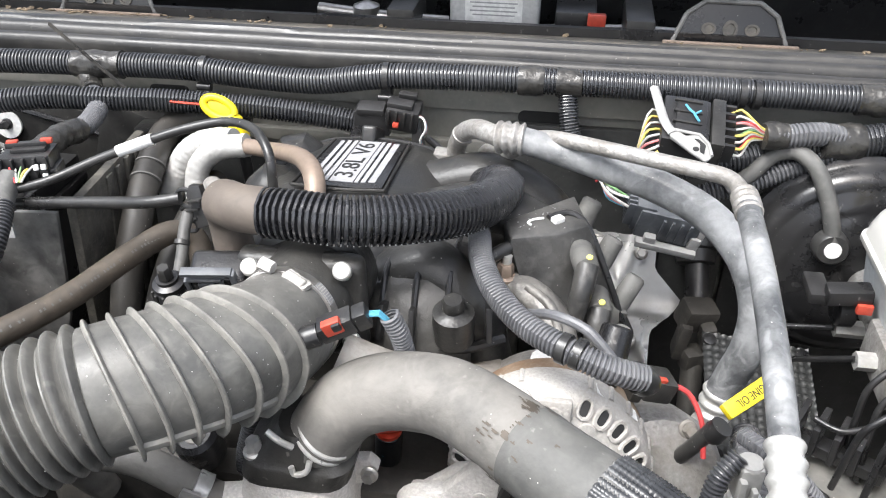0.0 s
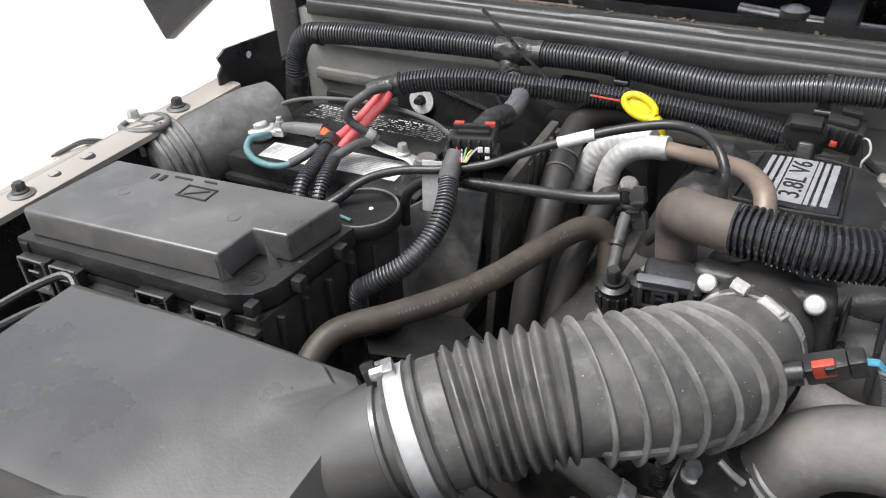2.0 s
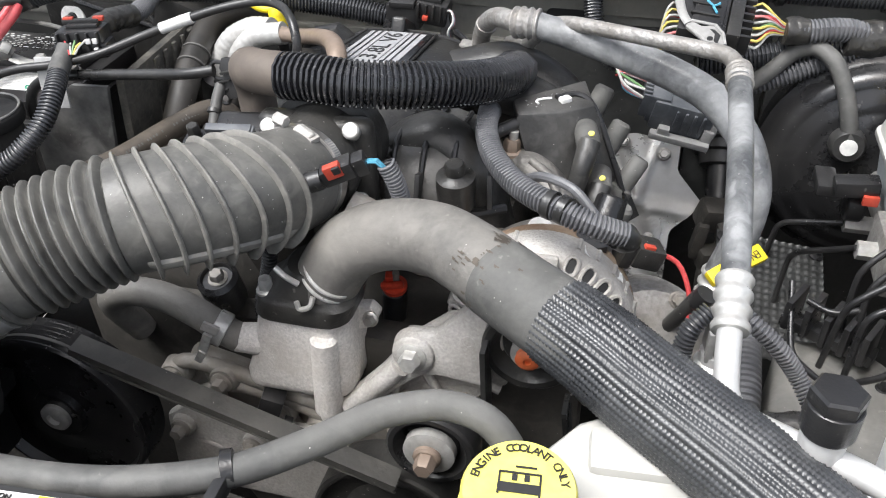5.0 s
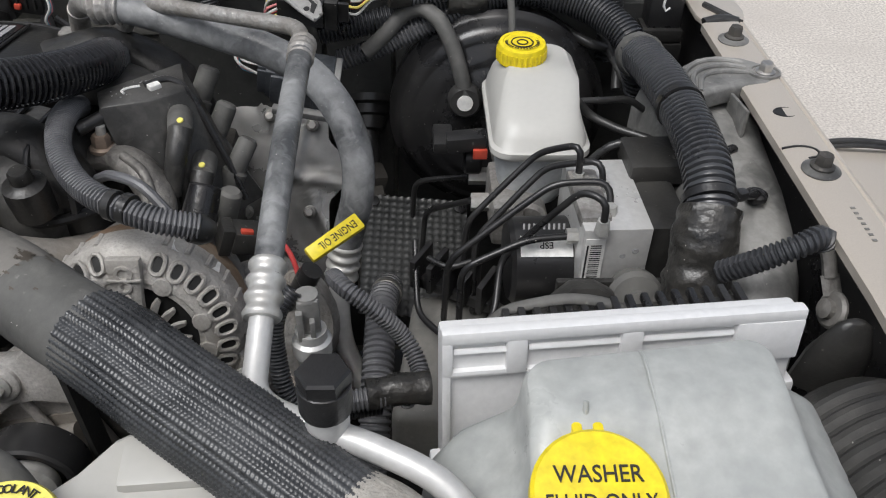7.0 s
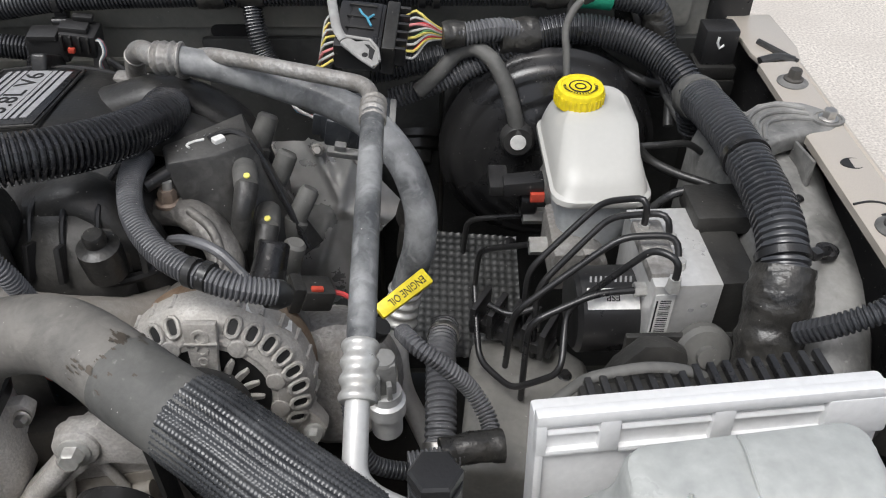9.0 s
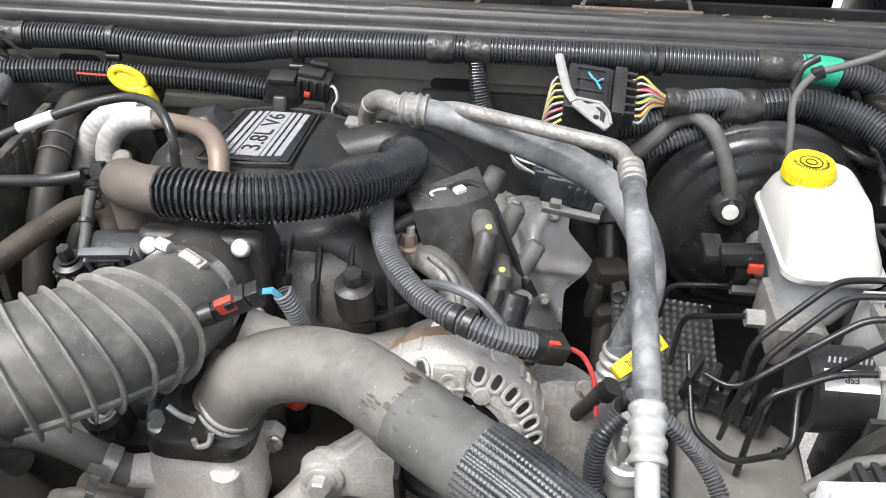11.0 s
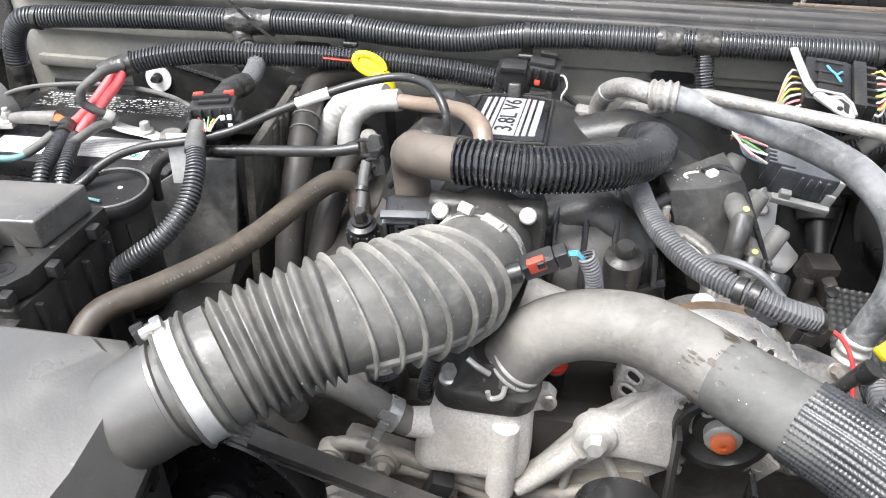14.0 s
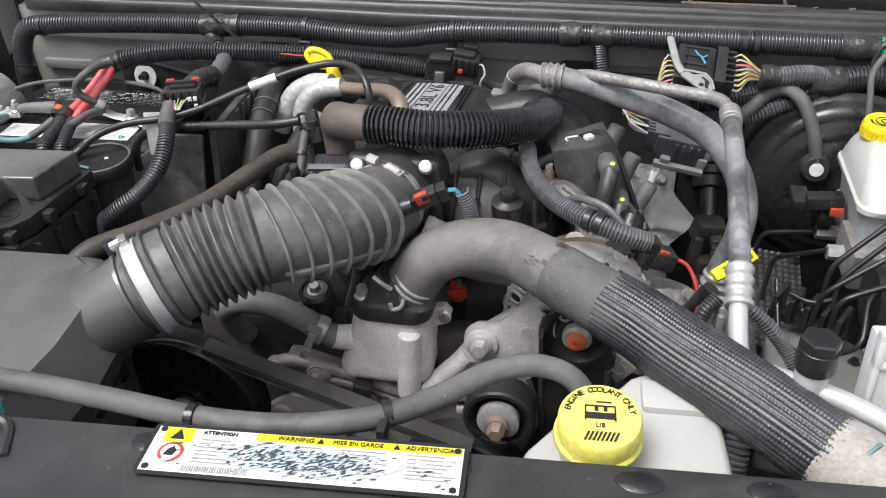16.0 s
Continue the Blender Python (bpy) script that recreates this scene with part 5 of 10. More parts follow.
def battery_loom():
    h = thing("battery_harness", (-0.45, 0.78, 1.19), "black corrugated battery cable loom running to the engine", "wiring harness")
    pts = [(-0.645, 0.728, 1.19), (-0.61, 0.738, 1.199), (-0.55, 0.755, 1.203), (-0.486, 0.77, 1.199), (-0.43, 0.787, 1.194), (-0.38, 0.8, 1.188), (-0.3, 0.815, 1.178), (-0.24, 0.824, 1.168), (-0.2, 0.825, 1.162)]
    bm = bm_new()
    conduit(bm, pts, 0.0125, 0.0056, 20, 0.0022)
    part("conduit", bm, "conduit", h)
    wrap([(-0.662, 0.714, 1.184), (-0.65, 0.724, 1.189), (-0.63, 0.732, 1.195)], 0.0145, h)
    wrap([(-0.672, 0.728, 1.178), (-0.658, 0.728, 1.184), (-0.645, 0.73, 1.19)], 0.01, h)
    clip_tie("clip", (-0.385, 0.799, 1.1885), (1, 0.25, -0.1), 0.012, h)
    bm = bm_new()
    tube(bm, [(-0.418, 0.7785, 1.197), (-0.4, 0.782, 1.1945), (-0.385, 0.786, 1.1925)], 0.0014, 6)
    part("red_mark", bm, "red", h, "thin red paint streak")
    for pts, r in (([(-0.645, 0.712, 1.19), (-0.646, 0.705, 1.186), (-0.653, 0.693, 1.176), (-0.663, 0.68, 1.163), (-0.677, 0.67, 1.15), (-0.69, 0.662, 1.14)], 0.0056), ([(-0.635, 0.71, 1.191), (-0.634, 0.701, 1.186), (-0.641, 0.69, 1.176), (-0.651, 0.677, 1.163), (-0.664, 0.668, 1.15), (-0.672, 0.655, 1.139)], 0.0056)):
        bm = bm_new()
        tube(bm, pts, r, 14)
        part("red_cable", bm, "red_cable", h)
    bm = bm_new()
    tube(bm, [(-0.69, 0.664, 1.142), (-0.7, 0.672, 1.143), (-0.712, 0.678, 1.143)], 0.0066, 12)
    part("boot_end", bm, "orange", h)
    bm = bm_new()
    tube(bm, [(-0.71, 0.679, 1.143), (-0.737, 0.678, 1.142), (-0.762, 0.679, 1.139), (-0.772, 0.681, 1.136)], 0.0088, 14, wob=0.05, rad=lambda s2, L: 0.0092 - 0.003 * s2 / L)
    part("terminal_boot", bm, "smoke_grey", h, "smoky grey rubber terminal boot")
    # black ground loop with a crimp sleeve, and the cable that runs back to the looms
    bm = bm_new()
    tube(bm, [(-0.636, 0.715, 1.196), (-0.642, 0.692, 1.201), (-0.65, 0.675, 1.197), (-0.662, 0.668, 1.185), (-0.663, 0.668, 1.172), (-0.652, 0.672, 1.162), (-0.643, 0.679, 1.153), (-0.637, 0.682, 1.146)], 0.0052, 12)
    part("ground_cable", bm, "rubber_dusty", h)
    bm = bm_new()
    lathe(bm, (-0.647, 0.677, 1.156), (0.6, 0.35, -0.6), [(0.0062, 0), (0.0068, 0.0008), (0.0068, 0.0095), (0.0062, 0.0105)], 18)
    part("crimp_sleeve", bm, "white_nylon", h)
    bm = bm_new()
    tube(bm, [(-0.642, 0.681, 1.143), (-0.647, 0.67, 1.146), (-0.651, 0.657, 1.147), (-0.655, 0.637, 1.146), (-0.66, 0.622, 1.144)], 0.0054, 12)
    part("ground_cable", bm, "rubber_dusty", h)
    # cables down to the fuse box
    for pts, r in (([(-0.682, 0.652, 1.146), (-0.678, 0.64, 1.146), (-0.67, 0.618, 1.146), (-0.665, 0.594, 1.145), (-0.66, 0.57, 1.14), (-0.656, 0.552, 1.12), (-0.654, 0.545, 1.09)], 0.0082), ([(-0.668, 0.645, 1.142), (-0.66, 0.63, 1.143), (-0.652, 0.61, 1.143), (-0.645, 0.588, 1.139), (-0.64, 0.568, 1.126), (-0.638, 0.558, 1.09)], 0.0072)):
        bm = bm_new()
        conduit(bm, pts, r, 0.0056, 16, 0.0018)
        part("cable_conduit", bm, "conduit", h)
    wrap([(-0.684, 0.66, 1.147), (-0.682, 0.65, 1.147), (-0.677, 0.638, 1.147)], 0.0098, h)
    bm = bm_new()
    box(bm, (-0.689, 0.643, 1.154), (0.009, 0.008, 0.008), turn(20, 10, 30), 0.0015)
    lathe(bm, (-0.684, 0.648, 1.147), (0.3, -0.9, 0), [(0.0095, 0), (0.0108, 0.0005), (0.0108, 0.004), (0.0095, 0.0045)], 18)
    part("cable_tie", bm, "plastic", h)
    bm = bm_new()
    tube(bm, [(-0.782, 0.662, 1.133), (-0.781, 0.649, 1.138), (-0.79, 0.64, 1.138), (-0.788, 0.627, 1.132), (-0.77, 0.614, 1.128), (-0.744, 0.606, 1.128), (-0.722, 0.609, 1.129), (-0.712, 0.617, 1.131)], 0.0042, 12)
    part("teal_cable", bm, "teal", h, "faded teal cable")
    bm = bm_new()
    tube(bm, [(-0.714, 0.615, 1.131), (-0.702, 0.628, 1.137), (-0.694, 0.641, 1.143), (-0.686, 0.654, 1.148)], 0.0052, 12)
    part("cable_sleeve", bm, "rubber_dusty", h)
    bm = bm_new()
    tube(bm, [(-0.825, 0.703, 1.12), (-0.822, 0.707, 1.132), (-0.806, 0.713, 1.146), (-0.781, 0.729, 1.152), (-0.715, 0.744, 1.156), (-0.635, 0.727, 1.165), (-0.564, 0.688, 1.178), (-0.52, 0.648, 1.19), (-0.49, 0.625, 1.2)], 0.0026, 8)
    part("thin_wire", bm, "rubber_dusty", h)


def battery_connector():
    c = thing("harness_connector", (-0.48, 0.6, 1.2), "black multi-pin plug with red lock above the battery", "connector")
    r = turn(-6, 0, 18)
    o = V(-0.472, 0.606, 1.208)

    def at(x, y, z):
        return o + r.to_3x3() @ V(x, y, z)
    bm = bm_new()
    box(bm, o, (0.044, 0.034, 0.024), r, 0.0025)
    box(bm, at(0, -0.004, -0.008), (0.052, 0.028, 0.014), r, 0.002)
    house = part("housing", bm, "plastic", c)
    for k in range(5):
        bm = bm_new()
        box(bm, at(-0.019 + 0.0095 * k, -0.019, 0.0), (0.0024, 0.006, 0.022), r, 0.0008)
        part("rib", bm, "plastic", house)
    bm = bm_new()
    box(bm, at(-0.001, 0.004, 0.0165), (0.036, 0.007, 0.005), r, 0.0012)
    box(bm, at(0.002, 0.002, 0.0136), (0.03, 0.018, 0.004), r, 0.001)
    part("lever", bm, "plastic", house)
    for x in (-0.013, 0.0165):
        bm = bm_new()
        box(bm, at(x, 0.005, 0.0185), (0.01, 0.0065, 0.0045), r, 0.001)
        part("lock_tab", bm, "red", house)
    for x, z in ((0.011, 0.0035), (0.0175, 0.0035), (0.0175, -0.0055)):
        bm = bm_new()
        box(bm, at(x, -0.0225, z), (0.0046, 0.003, 0.005), r, 0.0006)
        part("white_key", bm, "white", house)
    for k, col in enumerate(("wire_red", "wire_white", "wire_green", "wire_yellow", "wire_white")):
        bm = bm_new()
        tube(bm, [at(-0.012 + 0.005 * k, -0.02, 0.004 - 0.002 * (k % 2)), at(-0.009 + 0.003 * k, -0.026, 0.0), at(-0.006 + 0.0012 * k, -0.032, -0.006)], 0.001, 6, 0.003)
        part("wire", bm, col, c)
    bm = bm_new()
    box(bm, (-0.495, 0.57, 1.175), (0.026, 0.003, 0.052), turn(-8, 0, 10), 0.0008)
    part("tag", bm, "plastic_grey", c)
    wrap([(-0.4775, 0.584, 1.206), (-0.477, 0.576, 1.202), (-0.475, 0.566, 1.198), (-0.471, 0.553, 1.194)], 0.0098, c, "rubber_dusty")
    bm = bm_new()
    conduit(bm, [(-0.47, 0.554, 1.194), (-0.46, 0.527, 1.186), (-0.459, 0.5, 1.169), (-0.474, 0.476, 1.15), (-0.5, 0.462, 1.132), (-0.516, 0.46, 1.118), (-0.521, 0.462, 1.09)], 0.0091, 0.0052, 18, 0.002)
    part("conduit", bm, "conduit", c)


def hose(name, pts, r, material, label, category="hose", n=16, group="", rad=None):
    bm = bm_new()
    tube(bm, pts, r, n, 0.005, rad)
    return solo(name, bm, material, label, category, group)


def left_hoses():
    hh = hose("heater_hose", [(-0.5, 0.335, 1.07), (-0.51, 0.365, 1.1), (-0.504, 0.397, 1.118), (-0.467, 0.443, 1.12), (-0.437, 0.484, 1.12), (-0.412, 0.532, 1.12), (-0.385, 0.595, 1.125), (-0.362, 0.632, 1.127), (-0.346, 0.642, 1.116), (-0.338, 0.632, 1.09), (-0.337, 0.61, 1.05)], 0.0118, "rubber_brown", "brown aged rubber heater hose with faint print")
    path, length = smooth_path([(-0.467, 0.443, 1.12), (-0.437, 0.484, 1.12), (-0.412, 0.532, 1.12), (-0.385, 0.595, 1.125), (-0.366, 0.628, 1.1265)], 0.0036)
    rng = random.Random(5)
    bm = bm_new()
    for p, t, a, b in frames_along(path):
        if rng.random() < 0.3:
            continue
        out = V(0.55, -0.45, 0.62)
        out = (out - t * out.dot(t)).normalized()
        m = plane_m(p + out * 0.0119, t, out.cross(t))
        prism(bm, [(-0.0008, -0.0013), (0.0008, -0.0013), (0.0008, 0.0013), (-0.0008, 0.0013)], m, 0.0002)
    part("print", bm, "rubber_dusty", hh, "faint worn print along the hose")
    v = thing("vacuum_line", (-0.36, 0.6, 1.2), "thin black plastic vacuum line with white sleeve", "vacuum hose")
    bm = bm_new()
    tube(bm, [(-0.584, 0.529, 1.16), (-0.575, 0.537, 1.17), (-0.558, 0.552, 1.18), (-0.526, 0.562, 1.19), (-0.49, 0.571, 1.194), (-0.446, 0.583, 1.203), (-0.407, 0.608, 1.215), (-0.3695, 0.62, 1.228), (-0.33, 0.631, 1.24), (-0.293, 0.638, 1.247), (-0.265, 0.626, 1.25), (-0.246, 0.607, 1.247), (-0.236, 0.593, 1.235), (-0.234, 0.585, 1.21)], 0.0043, 12)
    part("line", bm, "rubber", v)
    bm = bm_new()
    tube(bm, [(-0.388, 0.614, 1.222), (-0.3695, 0.62, 1.228), (-0.357, 0.6235, 1.232)], 0.0056, 14, wob=0.05)
    part("sleeve", bm, "white", v, "white paper sleeve")
    bm = bm_new()
    tube(bm, [(-0.592, 0.522, 1.157), (-0.58, 0.533, 1.165), (-0.572, 0.54, 1.172)], 0.0066, 12, 0.003, flat=0.8)
    plug = part("end_sleeve", bm, "plastic", v)
    bm = bm_new()
    box(bm, (-0.5935, 0.519, 1.1565), (0.014, 0.008, 0.008), turn(0, 0, 40), 0.002)
    part("end_plug", bm, "red", plug)
    bm = bm_new()
    tube(bm, [(-0.536, 0.575, 1.12), (-0.535, 0.575, 1.142), (-0.528, 0.575, 1.16), (-0.513, 0.577, 1.172), (-0.486, 0.576, 1.18), (-0.442, 0.576, 1.186), (-0.385, 0.573, 1.193), (-0.339, 0.569, 1.2), (-0.314, 0.573, 1.204)], 0.0054, 12)
    solo("breather_line", bm, "rubber", "black rubber breather line crossing the bay", "hose")
    # moulded clip where the lines meet: two open loops on an upright bar
    p = thing("purge_bracket", (-0.31, 0.57, 1.19), "small black clip bracket at the hose ends", "bracket")
    bm = bm_new()
    prism(bm, [(-0.005, -0.018), (0.006, -0.018), (0.007, -0.004), (0.003, 0.0), (0.008, 0.006), (0.008, 0.018), (-0.001, 0.02), (-0.006, 0.012), (-0.004, 0.003), (-0.007, -0.006)], plane_m((-0.298, 0.577, 1.196), (0.95, 0.1, 0.25), (-0.2, 0.3, 1)), 0.01, 0.001)
    bar = part("bar", bm, "plastic", p)
    for k in range(3):
        bm = bm_new()
        box(bm, (-0.297 - 0.003 * k, 0.569, 1.206 - 0.009 * k), (0.012, 0.012, 0.0022), turn(-12, -14, 0), 0.0006)
        part("clip_rib", bm, "plastic_dusty", bar)
    for z, r in ((1.204, 0.0085), (1.188, 0.0075), (1.176, 0.006)):
        bm = bm_new()
        c = V(-0.309, 0.572, z)
        tube(bm, [c + V(r * math.cos(a), 0.002, r * math.sin(a)) for a in (radians(-150 + 300 * k / 14) for k in range(15))], 0.002, 8, 0.002)
        part("loop", bm, "plastic", bar)
    bm = bm_new()
    tube(bm, [(-0.306, 0.567, 1.193), (-0.306, 0.555, 1.184), (-0.304, 0.54, 1.17), (-0.303, 0.518, 1.15), (-0.302, 0.502, 1.135), (-0.3, 0.49, 1.125), (-0.29, 0.478, 1.12)], 0.0052, 12)
    drop = part("drop_line", bm, "rubber_dusty", p)
    for f in ((-0.3035, 0.522, 1.1535), (-0.3025, 0.512, 1.144), (-0.3055, 0.548, 1.178)):
        bm = bm_new()
        lathe(bm, f, (0, -0.75, -0.65), [(0.0054, 0), (0.0066, 0.0005), (0.0066, 0.0045), (0.0054, 0.005)], 16)
        part("ring", bm, "rubber", drop)
    # fat hoses behind
    ch = hose("coolant_hose", [(-0.405, 0.56, 0.95), (-0.41, 0.6, 1.06), (-0.415, 0.66, 1.12), (-0.425, 0.73, 1.15), (-0.425, 0.79, 1.163), (-0.395, 0.815, 1.165), (-0.35, 0.82, 1.15)], 0.0155, "rubber_umber", "brown dusty rubber coolant hose by the firewall")
    for q in ((-0.4205, 0.7, 1.1405), (-0.4235, 0.72, 1.147)):
        bm = bm_new()
        lathe(bm, q, (-0.1, 0.9, 0.4), [(0.0156, 0), (0.0166, 0.0004), (0.0166, 0.002), (0.0156, 0.0024)], 24)
        part("hose_band", bm, "rubber_dusty", ch)
    hose("heater_return_hose", [(-0.37, 0.55, 0.98), (-0.375, 0.6, 1.06), (-0.37, 0.68, 1.11), (-0.365, 0.75, 1.12)], 0.0135, "rubber_umber", "dusty dark rubber coolant hose by the firewall")


def shield_pipes():
    s = thing("heater_pipe", (-0.33, 0.7, 1.1), "silver heat-wrapped pipes joining a coppery steel tube", "pipe")
    for pts, r in (([(-0.415, 0.735, 1.105), (-0.403, 0.742, 1.133), (-0.388, 0.747, 1.155), (-0.363, 0.748, 1.168), (-0.335, 0.742, 1.172)], 0.0145), ([(-0.375, 0.72, 1.1), (-0.376, 0.722, 1.125), (-0.37, 0.727, 1.15), (-0.35, 0.731, 1.168), (-0.315, 0.73, 1.176)], 0.0122)):
        bm = bm_new()
        tube(bm, pts, r, 40, 0.0014, lambda q, L: r * (1 + 0.014 * math.sin(2 * math.pi * q / 0.0068 + 3 * noise.noise(V(q * 60, 0, r * 900)))), wob=0.04)
        for v in bm.verts:
            k = 0.0009 * abs(noise.noise(v.co * 160)) + 0.0006 * abs(noise.noise(v.co * 420))
            v.co += v.normal * k + V(0, 0, k)
        part("foil_wrap", bm, "foil", s, "crumpled silver foil wrap", sharp=50)
    bm = bm_new()
    tube(bm, [(-0.322, 0.731, 1.175), (-0.29, 0.715, 1.181), (-0.25, 0.675, 1.2), (-0.222, 0.64, 1.212), (-0.205, 0.61, 1.212), (-0.2, 0.59, 1.195)], 0.0094, 16, flat=0.85)
    part("steel_tube", bm, "copper", s)
    bm = bm_new()
    lathe(bm, (-0.347, 0.7, 1.13), (0.3, -0.5, 1), [(0.009, 0), (0.0095, 0.01), (0.0095, 0.024), (0.007, 0.026), (0, 0.026)], 16)
    part("fitting", bm, "soot", s)
    bm = bm_new()
    lathe(bm, (-0.375, 0.72, 1.098), (0, 0, -1), [(0.011, 0), (0.011, 0.05)], 18)
    part("bare_end", bm, "zinc", s)


def trans_dipstick():
    d = thing("dipstick", (-0.365, 0.8, 1.13), "yellow plastic ring-handled transmission dipstick at the firewall", "dipstick")
    o, ux, uy = V(-0.362, 0.777, 1.194), V(0.93, -0.06, -0.36).normalized(), V(0.3, 0.45, 0.84).normalized()
    bm = bm_new()
    tube(bm, [o + ux * 0.018 * math.cos(a) + uy * 0.0095 * math.sin(a) for a in (2 * math.pi * k / 18 for k in range(19))], 0.0042, 10, 0.003)
    h = part("handle", bm, "yellow", d)
    bm = bm_new()
    prism(bm, [(-0.013, -0.0055), (0.013, -0.0055), (0.013, 0.0055), (-0.013, 0.0055)], plane_m(o - ux.cross(uy) * 0.002, ux, uy), 0.0024, 0.0006)
    part("web", bm, "yellow", h)
    bm = bm_new()
    lathe(bm, (-0.342, 0.777, 1.157), (-0.12, -0.05, 1), [(0.0098, 0), (0.0128, 0.003), (0.0128, 0.012), (0.0105, 0.02), (0.0098, 0.026), (0.006, 0.03), (0, 0.03)], 20, 0.85)
    part("plug", bm, "yellow", d)
    bm = bm_new()
    box(bm, (-0.334, 0.7655, 1.166), (0.008, 0.004, 0.01), turn(0, 5, 0), 0.0012)
    part("plug_lip", bm, "yellow", d)
    bm = bm_new()
    tube(bm, [(-0.343, 0.778, 1.16), (-0.342, 0.79, 1.05), (-0.34, 0.8, 0.9)], 0.0065, 12)
    part("tube", bm, "black_paint", d)


# ---- engine ----
def engine():
    e = thing("engine", (-0.17, 0.6, 0.7), "grimy cast engine block with black plastic intake manifold", "engine")
    bm = bm_new()
    box(bm, (-0.17, 0.62, 0.86), (0.4, 0.4, 0.34), bev=0.02)
    part("block", bm, "block", e)
    bm = bm_new()
    box(bm, (-0.17, 0.43, 0.9), (0.46, 0.03, 0.3), bev=0.01)
    part("front_plate", bm, "block", e)
    bm = bm_new()
    box(bm, (-0.3, 0.6, 1.05), (0.14, 0.3, 0.08), turn(0, -25, 0), 0.015)
    part("rocker_cover", bm, "block", e)
    for k in range(4):
        bolt("cover_bolt", (-0.335 + 0.012 * k, 0.5 + 0.06 * k, 1.072), (-0.4, 0, 1), 0.007, e, "copper", 0.009)
    bm = bm_new()
    # upper plenum under the badge
    rings = []
    for y, w, z0, z1 in ((0.53, 0.05, 1.12, 1.168), (0.57, 0.072, 1.1, 1.187), (0.635, 0.082, 1.1, 1.1925), (0.7, 0.085, 1.1, 1.1835), (0.755, 0.08, 1.1, 1.1745), (0.8, 0.07, 1.1, 1.16), (0.83, 0.056, 1.105, 1.135)):
        cx = -0.19
        rings.append([V(cx + sx * w, y, z) for sx, z in ((-1.25, z0), (-1.1, z1 - 0.025), (-0.8, z1 - 0.006), (-0.4, z1), (0.4, z1), (0.8, z1 - 0.006), (1.1, z1 - 0.025), (1.25, z0))])
    loft(bm, rings)
    part("plenum", bm, "plastic_dusty", e)
    # moulded ribs, base flange and bolts of the plenum
    for y, w, z in ((0.595, 0.094, 1.1805), (0.782, 0.08, 1.157)):
        bm = bm_new()
        tube(bm, [(-0.19 + sx * w, y, z - dz) for sx, dz in ((-1.1, 0.03), (-0.85, 0.003), (-0.4, -0.0075), (0.4, -0.0075), (0.85, 0.003), (1.1, 0.03))], 0.0032, 8, 0.005)
        part("plenum_rib", bm, "plastic", e)
    for x, y in ((-0.286, 0.57), (-0.292, 0.7), (-0.09, 0.58), (-0.085, 0.7)):
        bm = bm_new()
        lathe(bm, (x, y, 1.11), (0, 0, 1), [(0.016, 0), (0.015, 0.02), (0.01, 0.024), (0.0095, 0.02), (0, 0.02)], 18)
        part("bolt_tower", bm, "plastic_dusty", e)
        bolt("manifold_screw", (x, y, 1.13), (0, 0, 1), 0.006, e, "steel", 0.008)
    # runners arching to the sides
    for k, (x0, x1, y) in enumerate(((-0.12, 0.0, 0.72), (-0.12, 0.01, 0.66), (-0.13, -0.06, 0.56), (-0.25, -0.282, 0.74), (-0.25, -0.285, 0.67))):
        bm = bm_new()
        tube(bm, [(x0, y, 1.155), ((x0 + x1) / 2, y, 1.168), (x1, y - 0.01, 1.14), (x1 + (0.02 if x1 > x0 else -0.02), y - 0.02, 1.08)], 0.026, 18, 0.008, flat=0.8)
        part("runner", bm, "plastic_dusty", e)
    # throttle body
    bm = bm_new()
    box(bm, (-0.183, 0.497, 1.166), (0.1, 0.022, 0.092), bev=0.012, seg=3)
    lathe(bm, (-0.183, 0.46, 1.174), (0, 1, 0), [(0.04, 0), (0.042, 0.01), (0.042, 0.05), (0.05, 0.055), (0.05, 0.075)], 32)
    tb = part("throttle_body", bm, "plastic_dusty", e)
    for x, z in ((-0.219, 1.208), (-0.147, 1.212), (-0.144, 1.146)):
        bm = bm_new()
        lathe(bm, (x, 0.486, z - 0.006), (0.05, -0.75, 0.65), [(0.006, -0.012), (0.0072, 0.0), (0.0072, 0.005), (0.006, 0.0065), (0.003, 0.0071), (0, 0.0072)], 18)
        part("cap_screw", bm, "zinc", tb, "pale metal cap screw")
    st = turn(22, 0, 8)
    bm = bm_new()
    box(bm, (-0.244, 0.489, 1.186), (0.044, 0.03, 0.042), st, 0.006, 3)
    box(bm, (-0.215, 0.49, 1.18), (0.03, 0.022, 0.026), st, 0.005, 3)
    sp = part("sensor_plug", bm, "plastic", tb, "dark grey plastic sensor plug")
    for dx, dz, w2, h2 in ((0, 0.0165, 0.038, 0.004), (0.019, 0.0, 0.004, 0.034), (-0.0165, -0.004, 0.0035, 0.026), (-0.003, 0.0085, 0.026, 0.003), (-0.003, -0.016, 0.026, 0.003), (0.0095, -0.004, 0.003, 0.024), (-0.007, -0.0035, 0.003, 0.018), (0.002, -0.0035, 0.003, 0.018), (-0.0025, 0.0035, 0.012, 0.003), (-0.0025, -0.0045, 0.009, 0.003)):
        bm = bm_new()
        box(bm, V(-0.246, 0.471, 1.194) + st.to_3x3() @ V(dx, 0, dz), (w2, 0.007, h2), st, 0.0008)
        part("plug_rib", bm, "plastic_slate", sp)
    bm = bm_new()
    box(bm, V(-0.25, 0.4735, 1.1895) + st.to_3x3() @ V(0, 0, 0), (0.024, 0.002, 0.022), st, 0.0006)
    part("plug_face", bm, "grey_plug", sp, "worn grey plug face")
    bm = bm_new()
